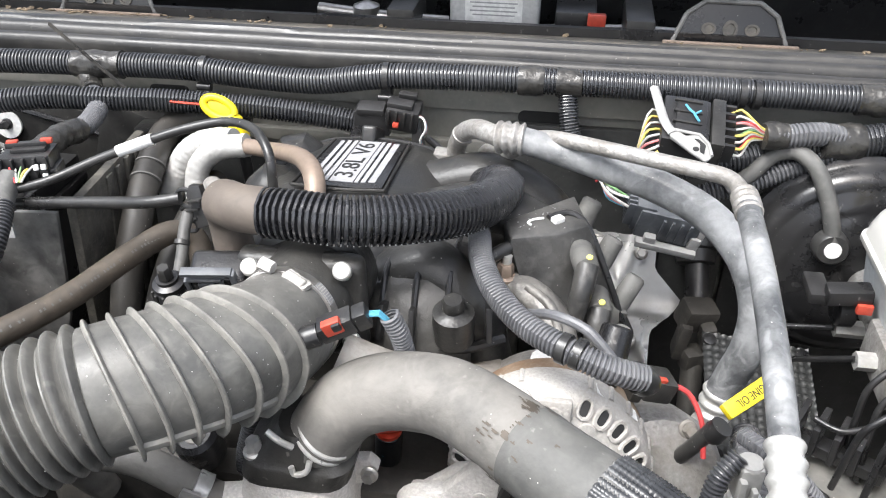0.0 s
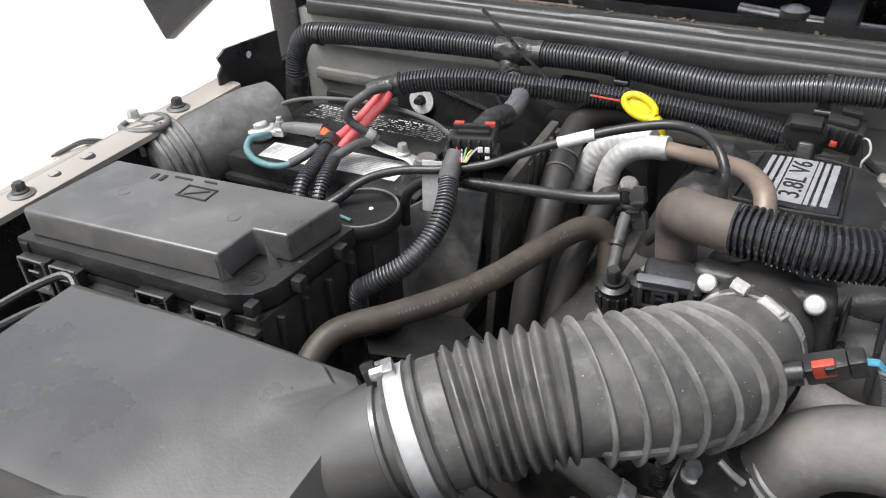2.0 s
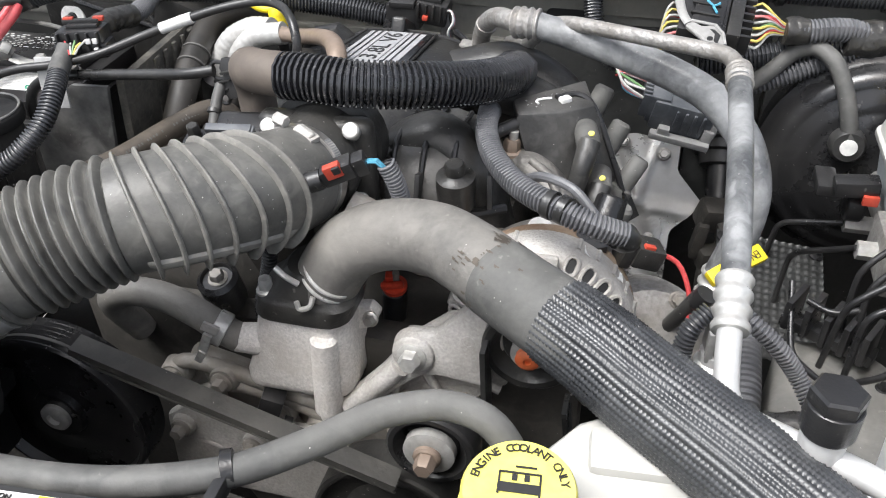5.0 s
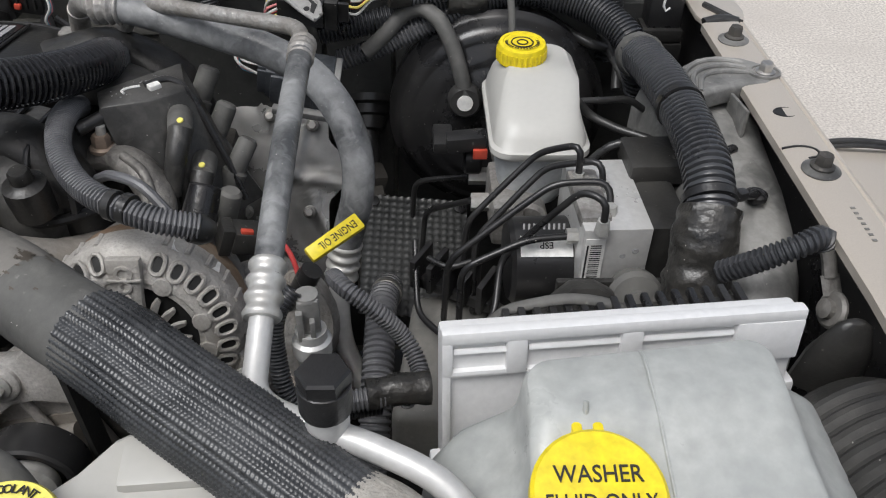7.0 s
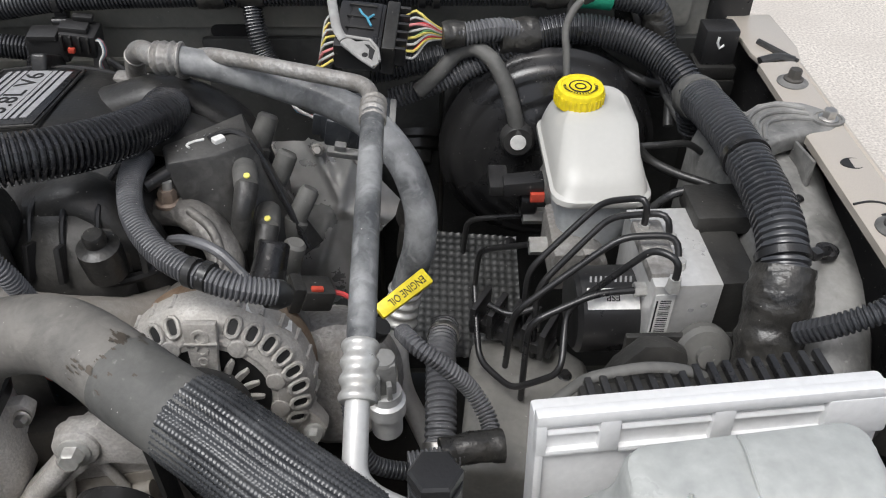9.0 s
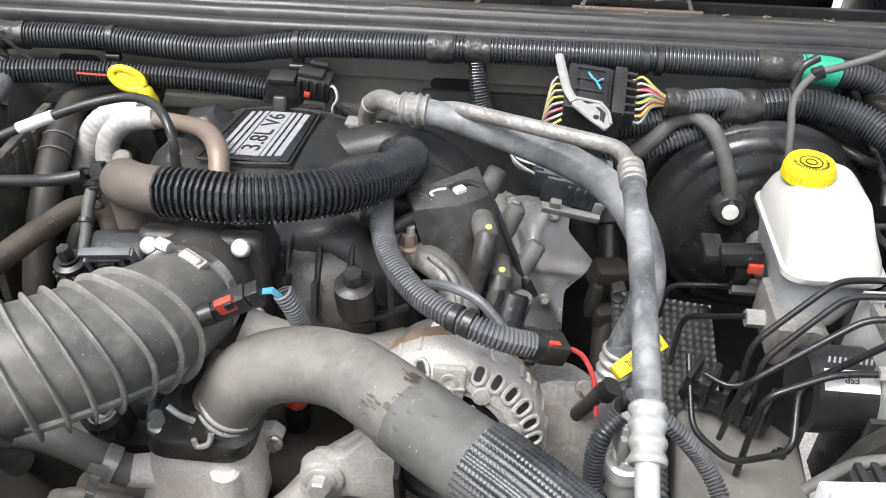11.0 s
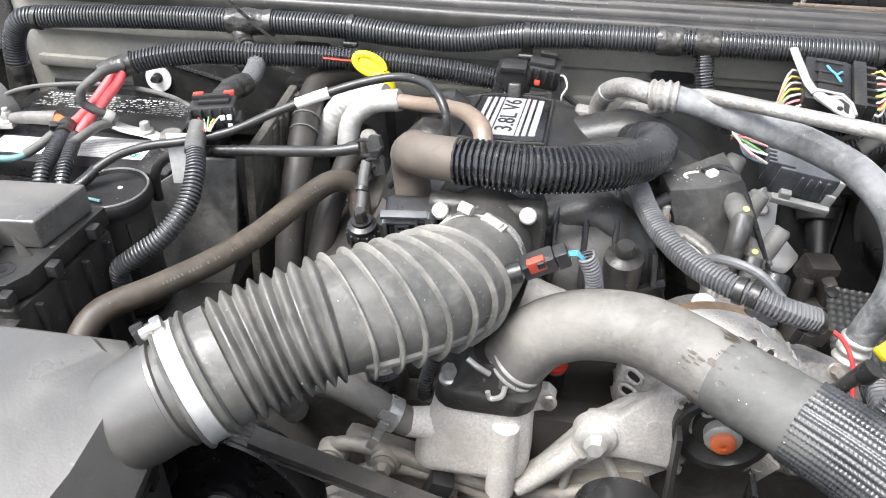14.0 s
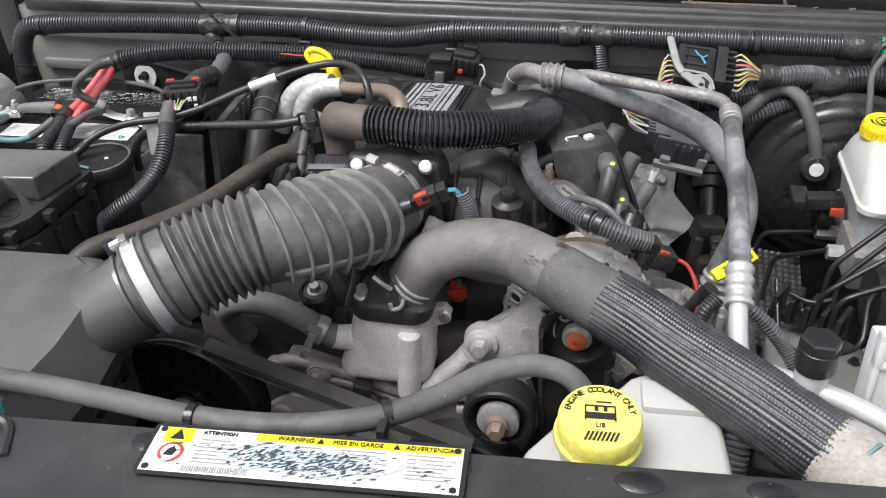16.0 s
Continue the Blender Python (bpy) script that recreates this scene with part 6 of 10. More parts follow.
    lathe(bm, (-0.286, 0.486, 1.155), (0, -0.2, 1), [(0.0105, 0), (0.0125, 0.006), (0.0135, 0.009), (0.0135, 0.024), (0.012, 0.026), (0.0125, 0.028), (0.0125, 0.031), (0.0085, 0.033), (0.0085, 0.036), (0, 0.036)], 20)
    valve = part("valve", bm, "plastic", e)
    bm = bm_new()
    cyl(bm, (-0.286, 0.4787, 1.1905), (-0.286, 0.4765, 1.2015), 0.0062, 0.0056, 6, 0.001)
    part("valve_cap", bm, "plastic_dusty", valve)
    for k in range(7):
        a = radians(180 + 30 * k)
        bm = bm_new()
        box(bm, (-0.286 + 0.0137 * math.cos(a), 0.4822 + 0.0137 * math.sin(a), 1.172), (0.002, 0.002, 0.014), turn(12, 0, 0), 0.0005)
        part("valve_rib", bm, "plastic_dusty", valve)
    bm = bm_new()
    lathe(bm, (-0.288, 0.489, 1.143), (0, -0.2, 1), [(0.012, 0), (0.0125, 0.004), (0.0115, 0.011), (0.009, 0.013)], 16)
    part("pale_seat", bm, "grey_plug", valve)
    # badge let into the crown of the plenum
    b = plane_m((-0.19, 0.698, 1.1845), (1, 0, 0), (0, 1, -0.155))
    bm = bm_new()
    prism(bm, [(-0.04, -0.07), (0.02, -0.073), (0.04, -0.069), (0.037, 0.061), (0.018, 0.067), (-0.018, 0.067), (-0.037, 0.061)], b, 0.001, 0.0005)
    plate = part("badge_plate", bm, "plastic", e)
    for q in ([(-0.043, -0.073), (0.0, -0.0775), (0.043, -0.073)], [(0.043, -0.073), (0.04, 0.064)], [(0.04, 0.064), (0.02, 0.0715), (-0.02, 0.0715), (-0.04, 0.064)], [(-0.04, 0.064), (-0.043, -0.073)]):
        bm = bm_new()
        tube(bm, [b @ V(x, y, 0.0) for x, y in q], 0.0016, 8, 0.004)
        part("plate_rim", bm, "plastic_dusty", plate)
    for x, w in ((-0.0285, 0.0042), (-0.0215, 0.0042), (-0.0148, 0.0042), (0.0142, 0.0036), (0.0205, 0.0042), (0.0282, 0.0062)):
        bm = bm_new()
        bow = 0.004 * (1 - (x / 0.03) ** 2)
        prism(bm, [(x - w / 2, -0.058 - bow), (x + w / 2, -0.058 - bow), (x + w / 2, 0.055 + bow), (x - w / 2, 0.055 + bow)], b @ Matrix.Translation((0, 0, 0.0012)), 0.0006)
        part("stripe", bm, "silver_ink", plate)
    bm = bm_new()
    prism(bm, [(-0.0112, -0.0615), (0.0112, -0.0615), (0.0112, 0.0585), (-0.0112, 0.0585)], b @ Matrix.Translation((0, 0, 0.0012)), 0.0005)
    part("name_field", bm, "silver_ink", plate)
    lettering("3.8L V6", 0.025, b @ Matrix.Translation((-0.0002, 0.0, 0.0019)) @ turn(0, 0, 90), "ink", plate, width=0.1)
    # lug and sensor behind the badge
    bm = bm_new()
    box(bm, (-0.194, 0.782, 1.168), (0.016, 0.05, 0.024), turn(-30, 0, 0), 0.004, 3)
    part("lug", bm, "plastic_dusty", e)
    bm = bm_new()
    box(bm, (-0.2, 0.815, 1.176), (0.04, 0.03, 0.028), bev=0.003)
    box(bm, (-0.2, 0.806, 1.192), (0.03, 0.02, 0.008), turn(10, 0, 0), 0.002)
    ms = part("map_sensor", bm, "plastic", e)
    bm = bm_new()
    box(bm, (-0.166, 0.812, 1.184), (0.036, 0.03, 0.026), turn(8, 8, 0), 0.003)
    box(bm, (-0.168, 0.806, 1.199), (0.028, 0.014, 0.006), turn(8, 6, 0), 0.0015)
    box(bm, (-0.162, 0.82, 1.203), (0.02, 0.008, 0.006), turn(8, 6, 0), 0.0015)
    plug = part("sensor_plug", bm, "plastic", ms)
    for k in range(4):
        bm = bm_new()
        box(bm, (-0.18 + 0.0085 * k, 0.7965, 1.187 - 0.001 * k), (0.0024, 0.006, 0.018), turn(8, 8, 0), 0.0007)
        part("plug_rib", bm, "plastic_dusty", plug)
    bm = bm_new()
    box(bm, (-0.172, 0.7945, 1.1795), (0.007, 0.006, 0.006), turn(0, 8, 0), 0.002)
    part("lock_tab", bm, "red", plug, "small red lock tab")
    for x, sx in ((-0.226, 1), (-0.14, -1)):
        bm = bm_new()
        prism(bm, [(0, 0), (0.016 * sx, 0.0), (0.014 * sx, 0.034), (0.009 * sx, 0.034)][::sx], plane_m((x, 0.8, 1.155), (1, 0, 0), (0, 0.3, 1)), 0.004, 0.001)
        part("side_fin", bm, "plastic", ms)
    for k, colr in enumerate(("wire_white", "blue", "wire_pink", "conduit")):
        bm = bm_new()
        tube(bm, [(-0.15, 0.802 + 0.003 * k, 1.186), (-0.142, 0.795 + 0.003 * k, 1.189 - 0.002 * k), (-0.138, 0.788 + 0.002 * k, 1.18 - 0.002 * k), (-0.143, 0.783 + 0.002 * k, 1.17), (-0.14, 0.79, 1.15)], 0.0012, 6, 0.004)
        part("sensor_wire", bm, colr, plug)
    bm = bm_new()
    tube(bm, [(-0.14, 0.8, 1.165), (-0.12, 0.795, 1.15), (-0.1, 0.785, 1.12)], 0.004, 8, 0.004)
    part("sensor_lead", bm, "rubber", ms)
    # lower manifold and the cast water pipe below it
    bm = bm_new()
    rings = []
    for y, w, z0, z1 in ((0.502, 0.04, 1.105, 1.128), (0.508, 0.046, 1.1, 1.142), (0.52, 0.052, 1.1, 1.158), (0.534, 0.055, 1.1, 1.17), (0.575, 0.06, 1.1, 1.176), (0.615, 0.055, 1.1, 1.168)):
        rings.append([V(-0.1 + 0.8 * sx * w, y, z) for sx, z in ((-1.1, z0), (-1.05, z1 - 0.018), (-0.6, z1 - 0.003), (0.2, z1), (0.8, z1 - 0.008), (1.1, z1 - 0.024), (1.15, z0))])
    loft(bm, rings)
    part("lower_manifold", bm, "black_dusty", e)
    for x0, y0, x1, y1 in ((-0.127, 0.52, -0.122, 0.6), (-0.1, 0.515, -0.098, 0.61), (-0.074, 0.52, -0.074, 0.6)):
        bm = bm_new()
        tube(bm, [(x0, y0 - 0.006, 1.142), (x0, y0 + 0.016, 1.1705), ((x0 + x1) / 2, (y0 + y1) / 2, 1.1765), (x1, y1, 1.172)], 0.0026, 8, 0.004)
        part("manifold_rib", bm, "plastic", e)
    bm = bm_new()
    tube(bm, [(-0.145, 0.555, 1.12), (-0.138, 0.515, 1.122), (-0.105, 0.508, 1.124), (-0.06, 0.51, 1.122), (-0.028, 0.53, 1.12)], 0.0045, 8)
    part("manifold_flange", bm, "plastic", e)
    for k, (x, y) in enumerate(((-0.125, 0.512), (-0.1, 0.508), (-0.04, 0.52))):
        bm = bm_new()
        box(bm, (x, y, 1.143), (0.005, 0.018, 0.03), turn(-20, 0, 10 * k - 10), 0.0015)
        part("manifold_rib", bm, "plastic", e)
    bm = bm_new()
    lathe(bm, (-0.066, 0.507, 1.135), (0, -0.15, 1), [(0.016, 0), (0.017, 0.02), (0.0165, 0.03), (0.0105, 0.032), (0.0085, 0.034), (0.0085, 0.042), (0.007, 0.044), (0, 0.044)], 20)
    part("manifold_bolt", bm, "plastic_dusty", e)
    bm = bm_new()
    tube(bm, [(-0.15, 0.46, 1.14), (-0.125, 0.46, 1.13), (-0.09, 0.468, 1.114), (-0.055, 0.485, 1.096), (-0.03, 0.515, 1.08)], 0.0235, 20, wob=0.04)
    part("water_neck", bm, "cast_dirty", e)
    bm = bm_new()
    box(bm, (-0.17, 0.67, 1.06), (0.3, 0.24, 0.1), bev=0.02)
    part("valley_cover", bm, "block", e)


def pcv_tube():
    t = thing("air_tube", (-0.15, 0.53, 1.22), "black corrugated breather tube with brown rubber elbows", "air tube")
    bm = bm_new()
    path = [(-0.21, 0.504, 1.241), (-0.185, 0.502, 1.242), (-0.149, 0.503, 1.24), (-0.1, 0.525, 1.233), (-0.064, 0.57, 1.217), (-0.046, 0.622, 1.201), (-0.043, 0.65, 1.193), (-0.046, 0.672, 1.184), (-0.054, 0.686, 1.177)]
    conduit(bm, path, 0.0193, 0.0068, 32, 0.0038)
    sleeve = part("corrugated_tube", bm, "conduit_sheen", t)
    # pale specks in the slit along the lower front
    way, length = smooth_path(path[1:6], 0.00203)
    bm = bm_new()
    for i, (p, d, u, w) in enumerate(frames_along(way)):
        if i % 2:
            side = V(0, 0, -1).cross(d).normalized()
            side = side if side.y < 0 else -side
            out = (0.72 * side + V(0, 0, -0.69)).normalized()
            box(bm, p + out * 0.0189, (0.0022, 0.0008, 0.0008), basis(d), 0)
    tagged(part("split_line", bm, "plastic_grey", sleeve), "pale dotted split line along the tube", kind="stuff")
    bm = bm_new()
    tube(bm, [(-0.205, 0.505, 1.241), (-0.232, 0.512, 1.238), (-0.254, 0.53, 1.23), (-0.258, 0.542, 1.21), (-0.255, 0.54, 1.18), (-0.252, 0.54, 1.16)], 0.0185, 22, 0.004, lambda s, L: 0.0185 if s < 0.055 else 0.0165)
    part("elbow", bm, "brown_elbow", t, "brown aged rubber elbow")
    bm = bm_new()
    tube(bm, [(-0.05, 0.68, 1.18), (-0.062, 0.698, 1.171), (-0.076, 0.718, 1.158), (-0.08, 0.735, 1.14)], 0.016, 20)
    part("end_cuff", bm, "plastic", t)
    bm = bm_new()
    lathe(bm, (-0.252, 0.54, 1.15), (0, 0, 1), [(0.0185, 0), (0.0195, 0.002), (0.0195, 0.016), (0.0185, 0.018)], 22)
    part("hose_clamp", bm, "rubber", t)
    bm = bm_new()
    lathe(bm, (-0.072, 0.712, 1.166), (-0.5, 0.85, -0.75), [(0.025, 0), (0.0258, 0.0006), (0.0285, 0.02), (0.0278, 0.0206)], 30, 0.95)
    paper = part("label_ring", bm, "white", t, "white printed paper ring")
    ax = V(-0.5, 0.85, -0.75).normalized()
    fr = basis(ax)
    for i in range(26):
        for k in range(3):
            a = 2 * math.pi * (i + 0.5) / 26
            out = fr.to_3x3() @ V(math.cos(a), math.sin(a) * 0.95, 0)
            if (i * 7 + k * 3) % 5 and out.z > 0.1:
                bm = bm_new()
                box(bm, V(-0.072, 0.712, 1.166) + out * (0.0264 + 0.0007 * k) + ax * (0.005 + 0.005 * k), (0.0034, 0.0004, 0.0016), Matrix((ax.cross(out), out, ax)).transposed().to_4x4(), 0)
                part("print_bar", bm, "ink_grey", paper)


def upper_hose():
    h = thing("radiator_hose", (-0.05, 0.39, 1.1), "grey rubber radiator hose with black braided sleeve", "radiator hose")
    pts = [(-0.148, 0.403, 1.115), (-0.141, 0.404, 1.13), (-0.124, 0.406, 1.153), (-0.095, 0.404, 1.17), (-0.055, 0.392, 1.182), (-0.02, 0.368, 1.187), (0.01, 0.343, 1.188), (0.045, 0.318, 1.188)]
    bm = bm_new()
    tube(bm, pts, 0.0265, 30, 0.004)
    part("rubber_hose", bm, "hose_rad", h, "dusty grey rubber hose with scuffs")
    bm = bm_new()
    tube(bm, [(0.0, 0.3515, 1.1879), (0.015, 0.3395, 1.188), (0.045, 0.318, 1.188), (0.07, 0.3015, 1.185)], 0.0273, 30, 0.003, wob=0.008)
    part("worn_end", bm, "rubber_dusty", h, "rubbed bare rubber beside the sleeve")
    # dark scuffs rubbed into the hose along the edge of the worn stretch
    way, run = smooth_path(pts, 0.0008)
    way = frames_along(way)
    bm = bm_new()
    for i in range(int(len(way) * 0.6), len(way) - 8):
        for k in range(190):
            q = [2 * math.pi * (k + j) / 190 for j in (0, 1)]
            edge = abs(i / len(way) - 0.76)
            if noise.noise(V(i * 0.045, k * 0.11, 3.3)) + 0.75 * noise.noise(V(i * 0.12, k * 0.45, 8.1)) > 0.4 + 5.0 * edge:
                bm.faces.new([bm.verts.new(way[n][0] + 0.02752 * (math.cos(g) * way[n][2] + math.sin(g) * way[n][3])) for n, g in ((i, q[0]), (i + 1, q[0]), (i + 1, q[1]), (i, q[1]))])
    tagged(part("scuff", bm, "rubber_brown", h), "dark rubbed scuffs", kind="stuff")
    # braided sleeve made of raised strands
    path, length = smooth_path([(0.044, 0.3195, 1.1875), (0.07, 0.3015, 1.185), (0.1, 0.28, 1.18), (0.157, 0.24, 1.173), (0.205, 0.205, 1.165)], 0.0009)
    fr = frames_along(path)
    n = 160
    bm = bm_new()
    prev = None
    for i, (p, t, a, b) in enumerate(fr):
        ring = []
        for k in range(n):
            ang = 2 * math.pi * k / n
            way = 1 if (k // 4) % 2 else -1
            lobe = 0.0006 * math.cos(40 * ang) + 0.00045 * math.cos(2 * math.pi * (i / 3 + way * (k % 4) / 4))
            lump = 0.0012 * noise.noise(V(math.cos(ang) * 1.6, math.sin(ang) * 1.6, i * 0.008))
            r = 0.0285 + lobe + lump
            ring.append(bm.verts.new(p + r * (math.cos(ang) * a + math.sin(ang) * b)))
        if prev:
            for k in range(n):
                bm.faces.new((prev[k], prev[(k + 1) % n], ring[(k + 1) % n], ring[k]))
        prev = ring
    part("braided_sleeve", bm, "braid", h, "black woven nylon sleeve", sharp=60)
    bm = bm_new()
    tube(bm, [(0.2, 0.208, 1.166), (0.215, 0.198, 1.163), (0.235, 0.178, 1.155), (0.245, 0.15, 1.14)], 0.0275, 26)
    part("hose_end", bm, "rubber_dusty", h)
    bm = bm_new()
    tube(bm, [(0.197, 0.2105, 1.1665), (0.208, 0.2025, 1.1645), (0.222, 0.191, 1.16), (0.232, 0.18, 1.155)], 0.0305, 30, 0.002, lambda s2, L: 0.0285 + 0.003 * math.sin(math.pi * min(1, max(0, s2 / L))), wob=0.02)
    end = part("end_cuff", bm, "felt", h, "pale dusty cuff over the hose end")
    bm = bm_new()
    tube(bm, [(0.212, 0.186, 1.19), (0.217, 0.19, 1.1935), (0.223, 0.196, 1.1935)], 0.0016, 8, 0.003)
    part("paint_stroke", bm, "teal", end)
    bm = bm_new()
    cyl(bm, (0.2, 0.197, 1.192), (0.21, 0.185, 1.187), 0.0018, None, 8)
    part("cuff_pin", bm, "copper", end)
    bm = bm_new()
    for d in (0.0, 0.006):
        p = V(-0.144 + d * 0.6, 0.404, 1.124 + d)
        tube(bm, [p + 0.0275 * (math.cos(a) * V(0.75, 0, -0.55) * 0.95 + math.sin(a) * V(0, 1, 0)) for a in (radians(-20 + 340 * k / 24) for k in range(25))], 0.0016, 8, 0.003)
    tube(bm, [(-0.16, 0.379, 1.131), (-0.168, 0.377, 1.138), (-0.177, 0.379, 1.144)], 0.0024, 8, 0.002)
    tube(bm, [(-0.147, 0.3745, 1.124), (-0.149, 0.371, 1.117), (-0.158, 0.371, 1.113), (-0.16, 0.372, 1.119)], 0.0022, 8, 0.002)
    part("spring_clamp", bm, "zinc", h)


def thermostat():
    t = thing("thermostat_housing", (-0.18, 0.4, 0.98), "rough cast aluminium thermostat housing with black outlet", "thermostat housing")
    bm = bm_new()
    rings = []
    for z, w, d, dx in ((1.002, 0.05, 0.045, 0.0), (1.009, 0.082, 0.06, -0.004), (1.014, 0.098, 0.07, -0.004), (1.022, 0.099, 0.072, -0.003), (1.05, 0.088, 0.067, 0.002), (1.08, 0.082, 0.064, 0.005), (1.093, 0.079, 0.062, 0.006)):
        rings.append([V(x, y, z) for x, y in round_rect(-0.172 + dx, 0.408, w, d, 0.02, 5)])
    loft(bm, rings)
    cyl(bm, (-0.148, 0.376, 0.996), (-0.145, 0.379, 1.08), 0.0125, 0.0115, 18, 0.003)
    cyl(bm, (-0.23, 0.388, 1.053), (-0.19, 0.395, 1.05), 0.0125, 0.016, 18)
    part("body", bm, "alu_cast", t)
    bm = bm_new()
    rings = []
    for z, w, d in ((1.092, 0.079, 0.062), (1.094, 0.082, 0.064), (1.109, 0.081, 0.063), (1.111, 0.078, 0.06), (1.116, 0.062, 0.056), (1.128, 0.054, 0.053), (1.136, 0.044, 0.044)):
        rings.append([V(x, y, z) for x, y in round_rect(-0.165 + 0.25 * (z - 1.092), 0.405, w, d, 0.018, 5)])
    loft(bm, rings)
    part("outlet", bm, "plastic_dusty", t)
    bolt("bolt", (-0.193, 0.388, 1.1105), (0, 0, 1), 0.0062, t, "zinc", 0.01)
    bolt("bolt", (-0.148, 0.375, 1.0), (0, -0.5, -1), 0.0075, t, "alu_cast", 0.008)
    bm = bm_new()
    prism(bm, [(-0.02, -0.014), (0.012, -0.002), (0.018, 0.012), (0.01, 0.02), (-0.02, 0.014)], plane_m((-0.126, 0.42, 1.07), (1, 0, 0), (0, 0.1, 1)), 0.012, 0.003)
    lug = part("lug", bm, "alu_cast", t)
    bolt("bolt", (-0.114, 0.405, 1.082), (0, -1, 0.3), 0.005, t, "steel", 0.006)
    # bypass hose with spring clamp
    h = thing("bypass_hose", (-0.29, 0.39, 1.05), "dusty curved rubber bypass hose with spring clamp", "hose")
    bm = bm_new()
    tube(bm, [(-0.34, 0.41, 1.02), (-0.35, 0.395, 1.065), (-0.33, 0.39, 1.083), (-0.295, 0.392, 1.082), (-0.26, 0.388, 1.072), (-0.238, 0.386, 1.06), (-0.228, 0.388, 1.053)], 0.0128, 18)
    part("rubber", bm, "hose_rad", h)
    bm = bm_new()
    lathe(bm, (-0.247, 0.385, 1.066), (0.8, 0.05, -0.45), [(0.0135, 0), (0.0152, 0.0005), (0.0152, 0.0115), (0.0135, 0.012)], 22)
    box(bm, (-0.24, 0.3685, 1.078), (0.014, 0.003, 0.009), turn(0, 30, 10), 0.001)
    box(bm, (-0.247, 0.367, 1.062), (0.008, 0.003, 0.022), turn(0, 25, 0), 0.001)
    box(bm, (-0.254, 0.366, 1.046), (0.007, 0.004, 0.014), turn(0, 30, 0), 0.001)
    part("spring_clamp", bm, "zinc", h)


main_loom()
battery_loom()
battery_connector()
left_hoses()
shield_pipes()
trans_dipstick()
engine()
pcv_tube()
upper_hose()
thermostat()


# ---- front of the engine ----
def pulley(name, at, r, depth, label, hub, group="", axis=(0, -1, 0.05), material="plastic_dusty", grooves=0, rim=0.008):
    p = thing(name, at, label, "pulley", group)
    prof = [(r * 0.3, -depth), (r, -depth)]
    if grooves:
        for k in range(grooves):
            h = -depth + depth * (k + 0.5) / grooves
            prof += [(r - 0.003, h), (r, h + depth * 0.4 / grooves)]
    prof += [(r, 0), (r - 0.002, 0.002), (r - rim * 0.6, 0.002), (r - rim, -0.006), (r * 0.62, -0.009), (r * 0.56, -0.006), (r * 0.3, -0.006), (r * 0.28, 0.0), (0, 0.0)]
    bm = bm_new()
    lathe(bm, at, axis, prof, 56)
    part("wheel", bm, material, p)
    bm = bm_new()
    lathe(bm, V(at) + V(axis).normalized() * 0.0, axis, [(hub, -0.004), (hub, 0.004), (hub * 0.8, 0.006), (hub * 0.45, 0.006), (hub * 0.42, 0.002), (0, 0.002)], 28)
    part("hub", bm, "zinc", p)
    return p


def belt_drive():
    pulley("power_steering_pulley", (-0.377, 0.318, 0.993), 0.084, 0.03, "large black power steering pulley with steel hub", 0.0135, material="black_paint", grooves=6)
    p = pulley("idler_pulley", (-0.049, 0.34, 1.014), 0.036, 0.026, "dark idler pulley with bolted steel centre", 0.021, "idler pulleys", material="black_paint", rim=0.01)
    bolt("bolt", (-0.049, 0.333, 1.015), (0, -1, 0.05), 0.0085, p, "copper", 0.012)
    p = pulley("idler_pulley", (0.019, 0.385, 1.093), 0.037, 0.024, "black idler pulley with orange centre cap", 0.014, "idler pulleys", material="plastic_dusty", rim=0.012)
    bm = bm_new()
    lathe(bm, (0.019, 0.381, 1.093), (0, -1, 0.05), [(0.0095, 0), (0.0095, 0.006), (0.0065, 0.008), (0.003, 0.008), (0.003, 0.005), (0, 0.005)], 18)
    part("cap", bm, "orange", p, "orange plastic cap")
    p = pulley("crank_pulley", (-0.09, 0.34, 0.9), 0.07, 0.035, "dark crankshaft pulley low on the engine", 0.02)
    b = thing("drive_belt", (-0.2, 0.33, 0.98), "worn black ribbed drive belt", "drive belt")
    bm = bm_new()
    y0, y1 = 0.323, 0.341

    def strap(p, q):
        p, q = V(p[0], 0, p[1]), V(q[0], 0, q[1])
        d = (q - p).normalized()
        nrm = V(-d.z, 0, d.x) * 0.0035
        loft(bm, [[V(s.x, y0, s.z) + nrm, V(s.x, y1, s.z) + nrm, V(s.x, y1, s.z) - nrm, V(s.x, y0, s.z) - nrm] for s in (p, p.lerp(q, 0.5), q)])
    strap((-0.343, 1.072), (-0.075, 0.978))
    strap((-0.36, 0.918), (-0.14, 0.87))
    tube(bm, [(-0.377 + 0.079 * math.cos(a), 0.331, 0.993 + 0.079 * math.sin(a)) for a in (radians(66 + 200 * k / 20) for k in range(21))], 0.004, 6)
    part("strap", bm, "belt", b)
    bm = bm_new()
    for k in range(5):
        y = y0 + 0.002 + 0.0035 * k
        cyl(bm, (-0.345, y, 1.0625), (-0.075, y, 0.9715), 0.0014, None, 6)
    part("rib", bm, "belt", b)
    t = thing("stabilizer_cord", (-0.01, 0.35, 1.0), "thin black belt strand beside the idler pulley", "drive belt")
    bm = bm_new()
    for x0, x1, z0, z1 in ((-0.016, -0.012, 1.1, 0.97), (0.048, 0.06, 1.05, 0.95)):
        loft(bm, [[V(x, 0.368, z), V(x, 0.39, z), V(x + 0.004, 0.39, z), V(x + 0.004, 0.368, z)] for x, z in ((x0, z0), (x1, z1))])
    part("strand", bm, "rubber", t)


